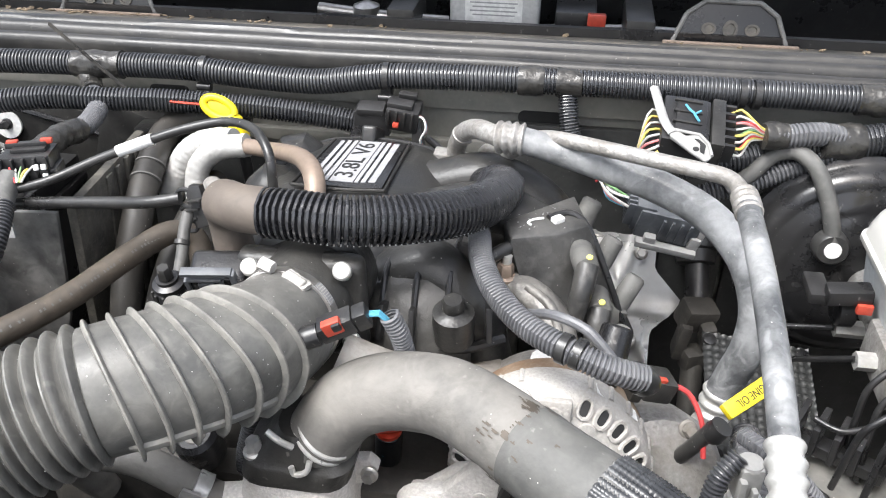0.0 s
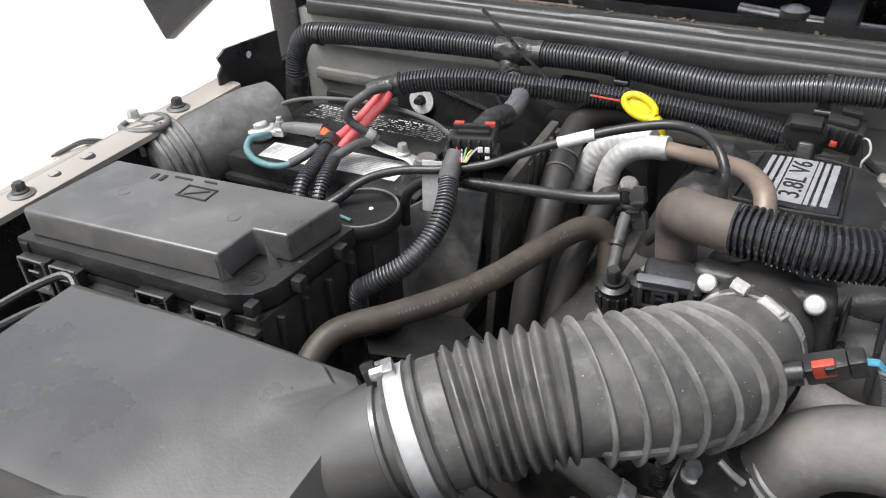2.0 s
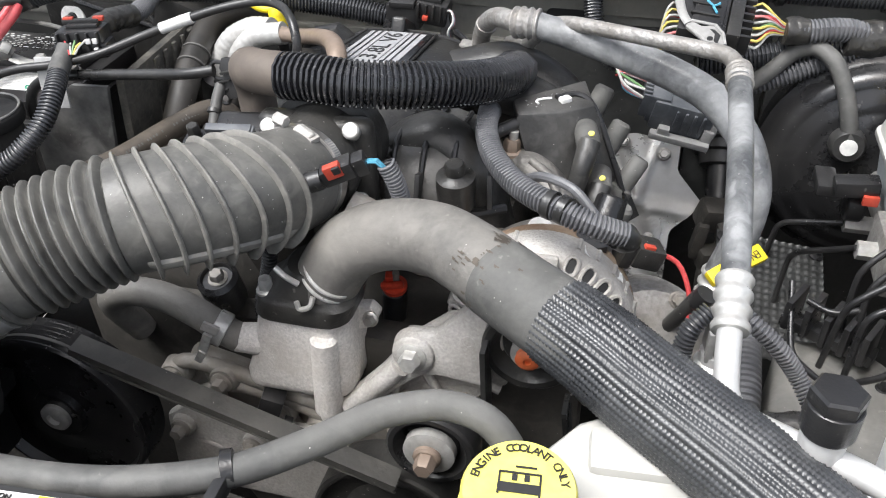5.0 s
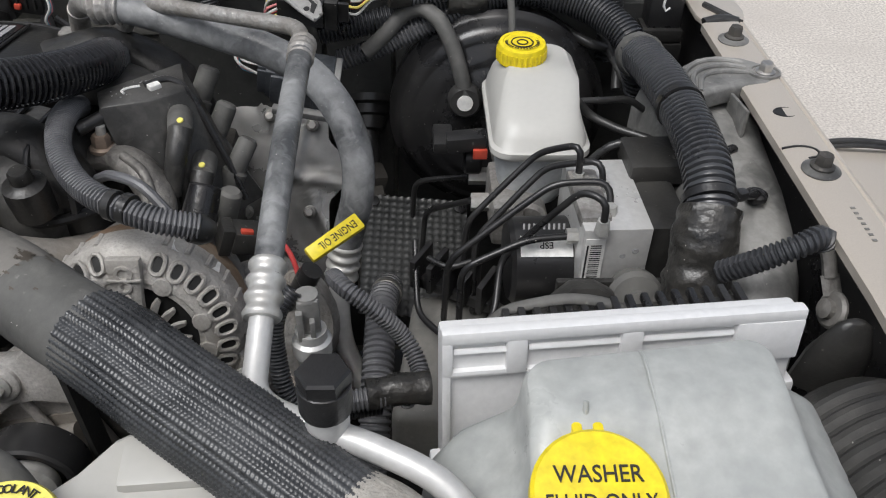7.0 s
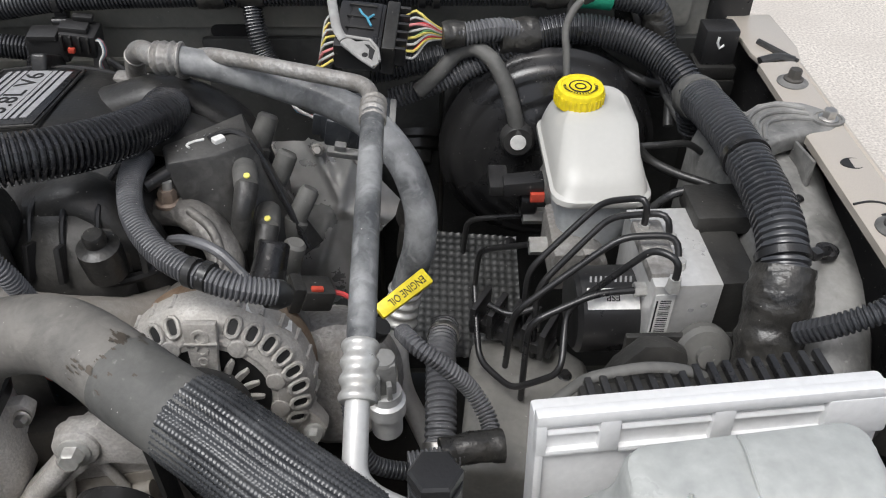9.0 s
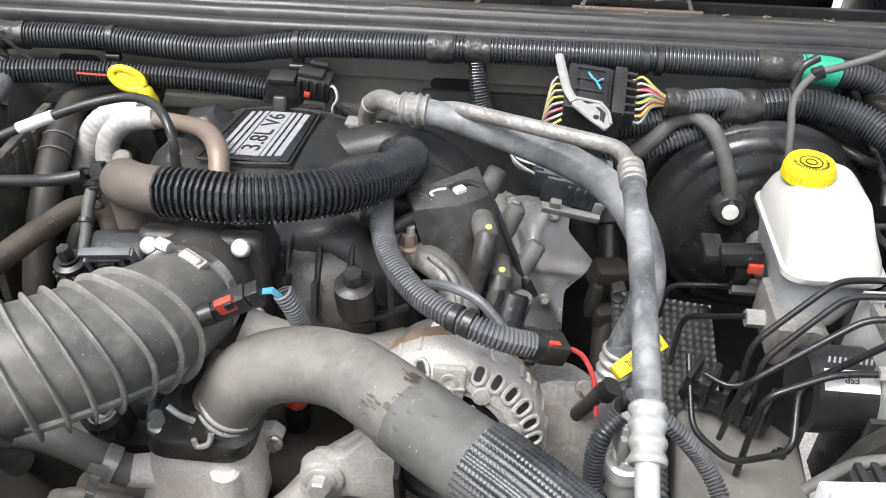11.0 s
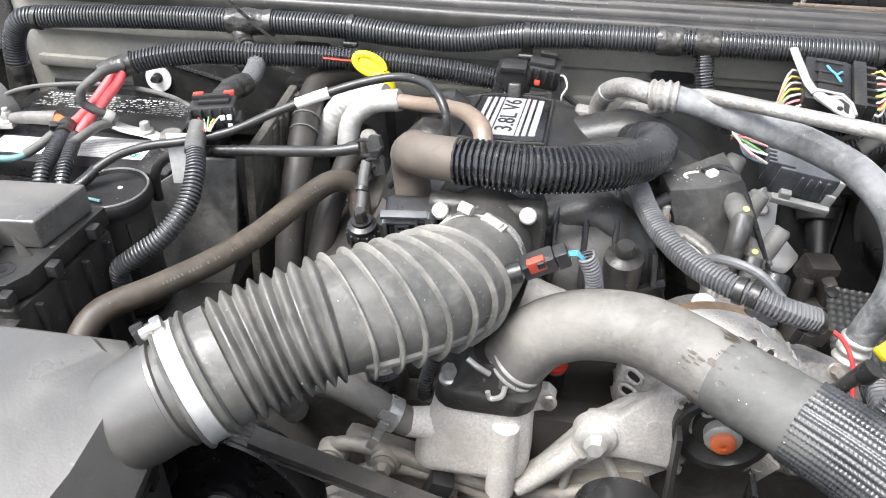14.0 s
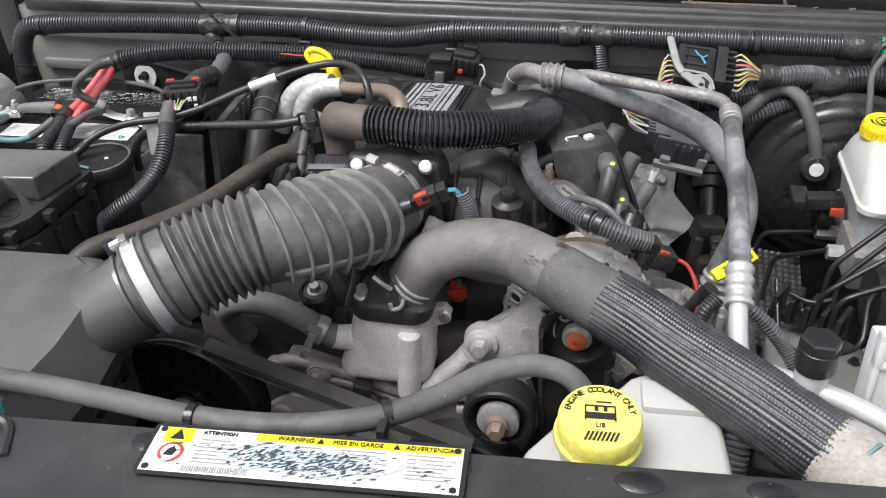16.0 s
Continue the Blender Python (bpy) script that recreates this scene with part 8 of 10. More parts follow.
def map_plug():
    c = thing("temperature_plug", (-0.12, 0.41, 1.2), "black sensor plug with red lock and blue wires", "connector")
    r = turn(8, -22, 14)
    bm = bm_new()
    box(bm, (-0.131, 0.413, 1.216), (0.025, 0.015, 0.014), r, 0.002)
    box(bm, (-0.115, 0.418, 1.221), (0.01, 0.013, 0.015), r, 0.002)
    cyl(bm, (-0.143, 0.41, 1.209), (-0.16, 0.405, 1.204), 0.008, None, 14)
    part("housing", bm, "plastic", c)
    bm = bm_new()
    box(bm, (-0.132, 0.4065, 1.2195), (0.013, 0.006, 0.011), r, 0.001)
    part("lock", bm, "red", c)
    bm = bm_new()
    box(bm, (-0.129, 0.405, 1.222), (0.006, 0.0065, 0.006), r, 0.001)
    part("latch", bm, "plastic", c)
    bm = bm_new()
    for k in range(3):
        tube(bm, [(-0.111, 0.418 + 0.002 * k, 1.222), (-0.104, 0.42 + 0.002 * k, 1.222), (-0.096, 0.422 + 0.001 * k, 1.211)], 0.0011, 6)
    part("blue_wire", bm, "blue", c)
    bm = bm_new()
    conduit(bm, [(-0.098, 0.423, 1.22), (-0.092, 0.424, 1.205), (-0.088, 0.43, 1.175), (-0.09, 0.442, 1.14)], 0.0068, 0.004)
    part("lead", bm, "conduit_dusty", c)


# ---- air conditioning lines ----
def crimp(pts, r, parent, name="crimp_collar", material="alu_bright"):
    bm = bm_new()
    tube(bm, pts, r, 18, 0.0012, lambda s, L: r * (1.0 + 0.1 * math.sin(2 * math.pi * s / L * 3.5)))
    return part(name, bm, material, parent, "crimped aluminium collar")


def ac_lines():
    a = thing("suction_hose", (0.1, 0.65, 1.2), "thick chalky grey air conditioning suction hose", "refrigerant hose")
    bm = bm_new()
    pts = [(-0.06, 0.688, 1.226), (-0.035, 0.687, 1.226), (0.0, 0.684, 1.219), (0.05, 0.676, 1.209), (0.1, 0.66, 1.199), (0.14, 0.637, 1.187), (0.168, 0.61, 1.164), (0.181, 0.591, 1.13), (0.18, 0.582, 1.095), (0.172, 0.58, 1.062), (0.166, 0.578, 1.04)]
    tube(bm, pts[1:], 0.0135, 20, 0.004, lambda s, L: 0.0125 + 0.003 * min(1, max(0, (s - 0.02) / 0.09)) - 0.001 * s / L)
    part("rubber_hose", bm, "ac_hose", a)
    bm = bm_new()
    tube(bm, [(-0.103, 0.768, 1.158), (-0.1, 0.762, 1.178), (-0.091, 0.748, 1.199), (-0.075, 0.722, 1.216), (-0.062, 0.702, 1.2225), (-0.05, 0.69, 1.2245)], 0.0098, 18)
    lathe(bm, (-0.0925, 0.751, 1.196), (-0.35, 0.45, -0.8), [(0.0098, 0), (0.0112, 0.0005), (0.0112, 0.0045), (0.0098, 0.005)], 20)
    tube(bm, [(-0.075, 0.772, 1.155), (-0.072, 0.768, 1.17), (-0.06, 0.755, 1.178), (-0.045, 0.738, 1.182)], 0.0062, 12)
    part("end_tube", bm, "alu_dull", a)
    crimp([(-0.052, 0.691, 1.2242), (-0.041, 0.688, 1.2258), (-0.028, 0.687, 1.2255)], 0.0142, a, material="alu_dull")
    bm = bm_new()
    box(bm, (-0.092, 0.772, 1.152), (0.07, 0.024, 0.014), turn(0, 5, 0), 0.003)
    box(bm, (-0.118, 0.769, 1.16), (0.016, 0.02, 0.012), turn(0, 5, 0), 0.003)
    cyl(bm, (-0.1, 0.757, 1.156), (-0.1, 0.75, 1.157), 0.006, None, 12)
    part("block_fitting", bm, "alu_dull", a)
    crimp([(0.167, 0.579, 1.045), (0.164, 0.577, 1.025), (0.161, 0.573, 1.005)], 0.0152, a, material="zinc")
    bm = bm_new()
    tube(bm, [(0.161, 0.573, 1.008), (0.158, 0.56, 0.975), (0.163, 0.54, 0.945), (0.178, 0.52, 0.92), (0.19, 0.51, 0.89)], 0.0105, 14)
    part("lower_tube", bm, "alu_bright", a)
    b = thing("liquid_line", (0.145, 0.45, 1.22), "grey hose and bright aluminium liquid line", "refrigerant hose")
    bm = bm_new()
    tube(bm, bent([(-0.05, 0.735, 1.18), (-0.02, 0.704, 1.22), (0.0, 0.684, 1.231), (0.07, 0.642, 1.2395), (0.14, 0.5985, 1.2485), (0.146, 0.57, 1.2475)], 0.016), 0.0068, 16)
    part("upper_tube", bm, "alu_dull", b, "dull aluminium tube")
    crimp([(0.146, 0.575, 1.246), (0.146, 0.562, 1.247), (0.146, 0.548, 1.246)], 0.0098, b, material="alu_dull")
    bm = bm_new()
    tube(bm, [(0.146, 0.555, 1.247), (0.146, 0.5, 1.243), (0.1455, 0.44, 1.234), (0.145, 0.39, 1.222), (0.1445, 0.352, 1.21)], 0.0089, 18)
    part("rubber_hose", bm, "ac_hose", b)
    crimp([(0.1445, 0.356, 1.211), (0.144, 0.34, 1.205), (0.1435, 0.322, 1.197)], 0.0108, b, material="zinc")
    bm = bm_new()
    tube(bm, [(0.1435, 0.325, 1.198), (0.143, 0.3, 1.188), (0.144, 0.282, 1.183), (0.152, 0.27, 1.183), (0.175, 0.255, 1.186), (0.212, 0.238, 1.187), (0.245, 0.222, 1.18), (0.262, 0.208, 1.165), (0.268, 0.2, 1.13)], 0.0074, 16)
    part("lower_tube", bm, "alu_bright", b)
    bm = bm_new()
    lathe(bm, (0.187, 0.25, 1.19), (0, 0.05, 1), [(0.0115, 0), (0.0115, 0.014), (0.01, 0.016)], 22)
    part("port", bm, "alu_bright", b)
    bm = bm_new()
    lathe(bm, (0.187, 0.25, 1.205), (0, 0.05, 1), [(0.013, 0), (0.0138, 0.002), (0.0138, 0.018), (0.0132, 0.0185)], 24)
    lathe(bm, (0.187, 0.251, 1.223), (0, 0.05, 1), [(0.0136, 0), (0.014, 0.002), (0.014, 0.008), (0.0125, 0.0095), (0, 0.01)], 6)
    part("port_cap", bm, "plastic", b, "black hexagonal service cap")
    s = thing("pressure_switch", (0.155, 0.42, 1.05), "grey pressure switch plug on aluminium port", "pressure switch")
    bm = bm_new()
    box(bm, (0.153, 0.42, 1.108), (0.0165, 0.018, 0.034), turn(0, 0, 10), 0.003)
    box(bm, (0.148, 0.4085, 1.104), (0.005, 0.006, 0.028), turn(0, 0, 10), 0.001)
    box(bm, (0.157, 0.4085, 1.1), (0.004, 0.006, 0.02), turn(0, 0, 10), 0.001)
    lathe(bm, (0.153, 0.42, 1.123), (0, 0, 1), [(0.0095, 0), (0.0085, 0.003), (0.005, 0.0035), (0, 0.0035)], 16)
    part("plug", bm, "grey_plug", s)
    bm = bm_new()
    lathe(bm, (0.154, 0.414, 1.05), (0, 0.05, 1), [(0.012, 0), (0.012, 0.02), (0.015, 0.022), (0.015, 0.034), (0.012, 0.036), (0.012, 0.044)], 20)
    part("port", bm, "alu_bright", s)
    bm = bm_new()
    conduit(bm, [(0.145, 0.42, 1.13), (0.132, 0.41, 1.115), (0.13, 0.4, 1.08), (0.14, 0.385, 1.05), (0.17, 0.385, 1.035), (0.205, 0.395, 1.03)], 0.007, 0.0045)
    part("lead", bm, "conduit", s)
    d = thing("oil_dipstick", (0.15, 0.49, 1.05), "black oil dipstick with yellow printed handle", "dipstick")
    bm = bm_new()
    m = plane_m((0.166, 0.5, 1.112), (0.038, 0.03, 0.011), (-0.3, 0.6, 0.4))
    prism(bm, [(-0.025, -0.0065), (0.027, -0.0075), (0.027, 0.0075), (-0.025, 0.0065)], m @ Matrix.Translation((0, 0, -0.004)), 0.008, 0.002)
    hd = part("handle", bm, "yellow", d)
    lettering("ENGINE OIL", 0.0095, m @ Matrix.Translation((0.004, 0, 0.0042)) @ turn(0, 0, 180), "ink", hd, width=0.036)
    bm = bm_new()
    tube(bm, [(0.142, 0.488, 1.086), (0.13, 0.49, 1.06), (0.11, 0.5, 1.02), (0.08, 0.52, 0.96)], 0.0065, 10)
    part("stick_tube", bm, "rubber", d)
    bm = bm_new()
    lathe(bm, (0.148, 0.487, 1.09), (-0.4, 0.05, -0.8), [(0.009, 0), (0.0095, 0.012), (0.007, 0.016), (0, 0.016)], 14)
    part("plug", bm, "black_paint", d)


belt_drive()
tensioner_bracket()
alternator()
alternator_loom()
coil_pack()
map_plug()
ac_lines()


# ---- driver's side ----
def harness_plugs():
    c = thing("engine_connector", (0.12, 0.8, 1.13), "large black multi-pin plug with grey lever", "connector")
    r = turn(16, 5, -4)
    o = V(0.124, 0.775, 1.204)

    def at(x, y, z):
        return o + r.to_3x3() @ V(x, y, z)
    bm = bm_new()
    box(bm, o, (0.046, 0.066, 0.03), r, 0.003)
    box(bm, at(0.004, 0.002, 0.014), (0.03, 0.058, 0.006), r, 0.002)
    house = part("housing", bm, "plastic", c)
    for k in range(4):
        bm = bm_new()
        box(bm, at(0.0, -0.024 + 0.016 * k, 0.0175), (0.028, 0.0028, 0.003), r, 0.0008)
        part("rib", bm, "plastic_dusty", house)
    bm = bm_new()
    box(bm, at(0.03, 0.0, 0.002), (0.013, 0.068, 0.034), r, 0.002)
    guard = part("wire_guard", bm, "plastic_dusty", c)
    for k in range(6):
        bm = bm_new()
        box(bm, at(0.04, -0.029 + 0.0115 * k, 0.006), (0.014, 0.0036, 0.022), r, 0.001)
        part("comb_tooth", bm, "plastic", guard)
    bm = bm_new()
    tube(bm, [(0.094, 0.812, 1.232), (0.098, 0.785, 1.226), (0.1035, 0.757, 1.219), (0.11, 0.745, 1.2145)], 0.0048, 10, 0.003, flat=0.55)
    lev = part("lever", bm, "lever_grey", c, "grey plastic lever")
    lp = plane_m((0.122, 0.73, 1.2085), (1, 0, 0), (0, 1, 0.287))
    bm = bm_new()
    prism(bm, [(-0.015, 0.01), (-0.0135, 0.024), (0.0, 0.013), (0.013, 0.015), (0.0205, 0.002), (0.0225, -0.014), (0.017, -0.022), (0.0035, -0.01)], lp, 0.0026, 0.0008)
    plate = part("lever_plate", bm, "lever_grey", lev)
    for p, q in (((-0.012, 0.02), (0.013, 0.0145)), ((0.013, 0.0145), (0.0205, 0.002)), ((0.0205, 0.002), (0.0225, -0.014)), ((-0.014, 0.011), (0.0035, -0.0095)), ((0.0035, -0.0095), (0.017, -0.0215))):
        bm = bm_new()
        cyl(bm, lp @ V(p[0], p[1], 0.003), lp @ V(q[0], q[1], 0.003), 0.0017, None, 8)
        part("raised_edge", bm, "lever_grey", plate)
    bm = bm_new()
    prism(bm, [(0.012, -0.009), (0.0155, -0.0125), (0.018, 0.0), (0.012, 0.008), (0.008, 0.0085), (0.0125, 0.002)], lp @ Matrix.Translation((0, 0, 0.0027)), 0.0004)
    part("slot", bm, "ink", plate)
    bm = bm_new()
    lathe(bm, lp @ V(0.0085, -0.0055, 0.0026), (0, -0.27, 1), [(0.003, 0), (0.003, 0.0006), (0, 0.0007)], 12)
    part("pin_hole", bm, "ink", plate)
    bm = bm_new()
    tube(bm, [at(-0.003, 0.016, 0.0195), at(0.006, 0.004, 0.0195), at(0.012, 0.01, 0.0195)], 0.0013, 6)
    tube(bm, [at(0.006, 0.004, 0.0195), at(0.011, -0.006, 0.0195)], 0.0013, 6)
    part("paint_mark", bm, "blue", c)
    cols = ["wire_yellow", "wire_white", "wire_red", "wire_pink", "wire_white", "wire_green", "wire_yellow", "wire_white", "wire_red", "wire_yellow", "wire_white"]
    for k, col in enumerate(cols):
        bm = bm_new()
        s = at(0.042, 0.026 - 0.0052 * k, 0.008 - 0.003 * (k % 3))
        tube(bm, [s, s + V(0.01, 0.0, 0.006 - 0.001 * k), V(0.19, 0.79 - 0.0012 * k, 1.214 - 0.0018 * k), V(0.203, 0.793, 1.203 - 0.0012 * k), V(0.215, 0.795, 1.198 - 0.0006 * k)], 0.00135, 6)
        part("wire", bm, col, c)
        bm = bm_new()
        s = at(-0.022, 0.018 - 0.0055 * k, 0.003 - 0.003 * (k % 3))
        tube(bm, [(0.072, 0.787 + 0.002 * (k % 3), 1.15 + 0.0008 * k), (0.08, 0.777 - 0.001 * k, 1.166 + 0.001 * k), s + V(-0.012, -0.004, 0.004 - 0.001 * k), s], 0.00135, 6)
        part("wire", bm, cols[-1 - k], c)
    d = thing("engine_connector", (0.11, 0.74, 1.06), "dusty dark multi-pin plug with grey bracket", "connector")
    r2 = turn(14, 10, 0)
    o2 = V(0.118, 0.742, 1.126)

    def at2(x, y, z):
        return o2 + r2.to_3x3() @ V(x, y, z)
    bm = bm_new()
    box(bm, o2, (0.062, 0.046, 0.036), r2, 0.003)
    box(bm, at2(-0.026, 0, 0.004), (0.02, 0.04, 0.034), r2, 0.002)
    house = part("housing", bm, "plastic_slate", d)
    for k in range(7):
        bm = bm_new()
        box(bm, at2(-0.038, -0.018 + 0.006 * k, 0.006), (0.012, 0.0026, 0.028), r2, 0.0007)
        part("rib", bm, "plastic_slate", house)
    for k in range(4):
        bm = bm_new()
        box(bm, at2(-0.006 + 0.009 * k, -0.023, 0.0), (0.0028, 0.005, 0.026), r2, 0.0007)
        part("rib", bm, "plastic_slate", house)
    bm = bm_new()
    box(bm, at2(0.034, 0.0, 0.002), (0.007, 0.046, 0.03), r2, 0.002)
    box(bm, at2(0.004, -0.028, -0.02), (0.062, 0.009, 0.008), r2, 0.002)
    box(bm, at2(0.03, -0.02, -0.012), (0.012, 0.012, 0.02), r2, 0.003)
    box(bm, at2(-0.014, -0.026, -0.0145), (0.012, 0.009, 0.012), r2, 0.002)
    part("lever", bm, "lever_grey", d)
    for k in range(9):
        bm = bm_new()
        s = at2(-0.042, -0.018 + 0.0045 * k, 0.014 - 0.004 * (k % 3))
        tube(bm, [(0.045 + 0.003 * (k % 4), 0.775, 1.148 - 0.001 * k), s + V(-0.02, 0.008, 0.008 - 0.002 * (k % 4)), s], 0.0014, 6)
        part("wire", bm, ["wire_white", "wire_pink", "blue", "wire_white", "wire_green", "wire_white", "wire_pink", "wire_white", "wire_red"][k], d)
    h = thing("dash_harness", (0.3, 0.83, 1.16), "fat black corrugated dash loom with taped joints", "wiring harness")
    for pts, r, mt in (
        ([(0.215, 0.795, 1.195), (0.23, 0.797, 1.195), (0.25, 0.8, 1.197), (0.27, 0.806, 1.195), (0.285, 0.81, 1.19)], 0.012, "conduit_dusty"),
        ([(0.13, 0.8, 1.15), (0.18, 0.805, 1.158), (0.23, 0.81, 1.17), (0.27, 0.815, 1.18)], 0.013, "conduit"),
        ([(0.15, 0.795, 1.12), (0.2, 0.798, 1.138), (0.25, 0.805, 1.16), (0.285, 0.812, 1.178)], 0.011, "conduit_dusty"),
        ([(0.29, 0.815, 1.181), (0.33, 0.818, 1.189), (0.37, 0.815, 1.189), (0.405, 0.803, 1.184), (0.432, 0.782, 1.176), (0.452, 0.752, 1.164), (0.465, 0.725, 1.14)], 0.0165, "conduit"),
    ):
        bm = bm_new()
        conduit(bm, pts, r, 0.0062, 20, 0.0022)
        part("conduit", bm, mt, h)
    wrap([(0.265, 0.81, 1.186), (0.285, 0.813, 1.185), (0.305, 0.817, 1.186)], 0.0185, h)
    wrap([(0.205, 0.794, 1.195), (0.215, 0.796, 1.195), (0.228, 0.797, 1.195)], 0.013, h)
    t = thing("fender_harness", (0.44, 0.55, 1.18), "very thick black corrugated loom along the fender", "wiring harness")
    bm = bm_new()
    conduit(bm, [(0.468, 0.738, 1.12), (0.458, 0.733, 1.15), (0.45, 0.716, 1.169), (0.45, 0.68, 1.179), (0.453, 0.63, 1.185), (0.456, 0.575, 1.186), (0.457, 0.53, 1.184), (0.4565, 0.495, 1.178), (0.454, 0.468, 1.164), (0.452, 0.455, 1.15)], 0.0192, 0.0078, 28, 0.0026)
    part("conduit", bm, "conduit", t)
    wrap([(0.454, 0.47, 1.165), (0.451, 0.458, 1.152), (0.446, 0.444, 1.125), (0.44, 0.42, 1.085)], 0.0235, t)
    wrap([(0.456, 0.732, 1.155), (0.45, 0.716, 1.169), (0.45, 0.698, 1.175)], 0.0202, t, "rubber_dusty")
    for p, dd in (((0.4555, 0.585, 1.186), (0.05, -1, 0)), ((0.4545, 0.476, 1.169), (-0.05, -1, -0.5))):
        clip_tie("cable_tie", p, dd, 0.0192, t)
    bm = bm_new()
    box(bm, (0.476, 0.472, 1.176), (0.008, 0.008, 0.008), turn(0, 0, 20), 0.0015)
    tube(bm, [(0.478, 0.474, 1.174), (0.49, 0.484, 1.166), (0.5, 0.496, 1.16)], 0.0036, 10, 0.003, flat=0.7)
    lathe(bm, (0.5, 0.497, 1.155), (0, 0, 1), [(0.009, 0), (0.009, 0.004), (0.006, 0.006), (0, 0.0055)], 16)
    part("strap", bm, "plastic", t)
    bm = bm_new()
    conduit(bm, [(0.452, 0.42, 1.145), (0.47, 0.408, 1.166), (0.492, 0.404, 1.182), (0.508, 0.409, 1.186), (0.515, 0.412, 1.178)], 0.0085, 0.0058, 16, 0.0018)
    part("branch", bm, "conduit", t)
    bm = bm_new()
    tube(bm, [(0.513, 0.411, 1.182), (0.517, 0.405, 1.172), (0.519, 0.398, 1.16)], 0.0062, 10, 0.003, flat=0.75)
    part("lug_barrel", bm, "soot", t)
    bm = bm_new()
    tube(bm, [(0.519, 0.399, 1.161), (0.521, 0.39, 1.15)], 0.0075, 10, 0.003, flat=0.35)
    lathe(bm, (0.52, 0.381, 1.144), (-1, -0.1, 0.35), [(0.0135, 0), (0.0135, 0.002), (0.0115, 0.004), (0.007, 0.0045), (0.007, 0.009), (0.003, 0.0105), (0, 0.0105)], 18)
    part("ground_lug", bm, "soot", t, "grimy steel ring terminal")
    for pts, r in (([(0.36, 0.835, 1.235), (0.345, 0.83, 1.225), (0.34, 0.825, 1.2), (0.34, 0.81, 1.17), (0.342, 0.795, 1.15)], 0.0045), ([(0.366, 0.855, 1.16), (0.38, 0.845, 1.15), (0.42, 0.8, 1.14), (0.45, 0.8, 1.128), (0.45, 0.77, 1.1)], 0.0055), ([(0.384, 0.656, 1.15), (0.408, 0.66, 1.149), (0.435, 0.668, 1.145), (0.455, 0.675, 1.13)], 0.0034), ([(0.384, 0.652, 1.152), (0.397, 0.652, 1.138), (0.42, 0.64, 1.131), (0.457, 0.62, 1.126), (0.475, 0.61, 1.11)], 0.0042), ([(0.385, 0.6, 1.11), (0.394, 0.6, 1.124), (0.408, 0.6, 1.137), (0.43, 0.6, 1.141), (0.462, 0.6, 1.131), (0.48, 0.6, 1.112)], 0.0042)):
        hose("thin_hose", pts, r, "rubber", "thin dull rubber line beside the brake booster", group="thin lines", n=10)
    r = thing("relay", (0.505, 0.82, 1.11), "black relay clipped to the firewall corner", "relay")
    bm = bm_new()
    box(bm, (0.498, 0.815, 1.176), (0.036, 0.03, 0.04), bev=0.003)
    case = part("case", bm, "plastic", r)
    bm = bm_new()
    box(bm, (0.497, 0.811, 1.15), (0.042, 0.034, 0.014), bev=0.002)
    box(bm, (0.497, 0.81, 1.132), (0.046, 0.034, 0.02), bev=0.003)
    part("socket", bm, "plastic_dusty", r)
    bm = bm_new()
    box(bm, (0.471, 0.8, 1.148), (0.006, 0.01, 0.02), bev=0.001)
    part("clip", bm, "plastic", case)
    bm = bm_new()
    tube(bm, [(0.494, 0.7995, 1.189), (0.494, 0.7995, 1.18), (0.498, 0.7995, 1.176), (0.501, 0.7995, 1.18)], 0.0014, 6)
    part("paint_mark", bm, "white", r)


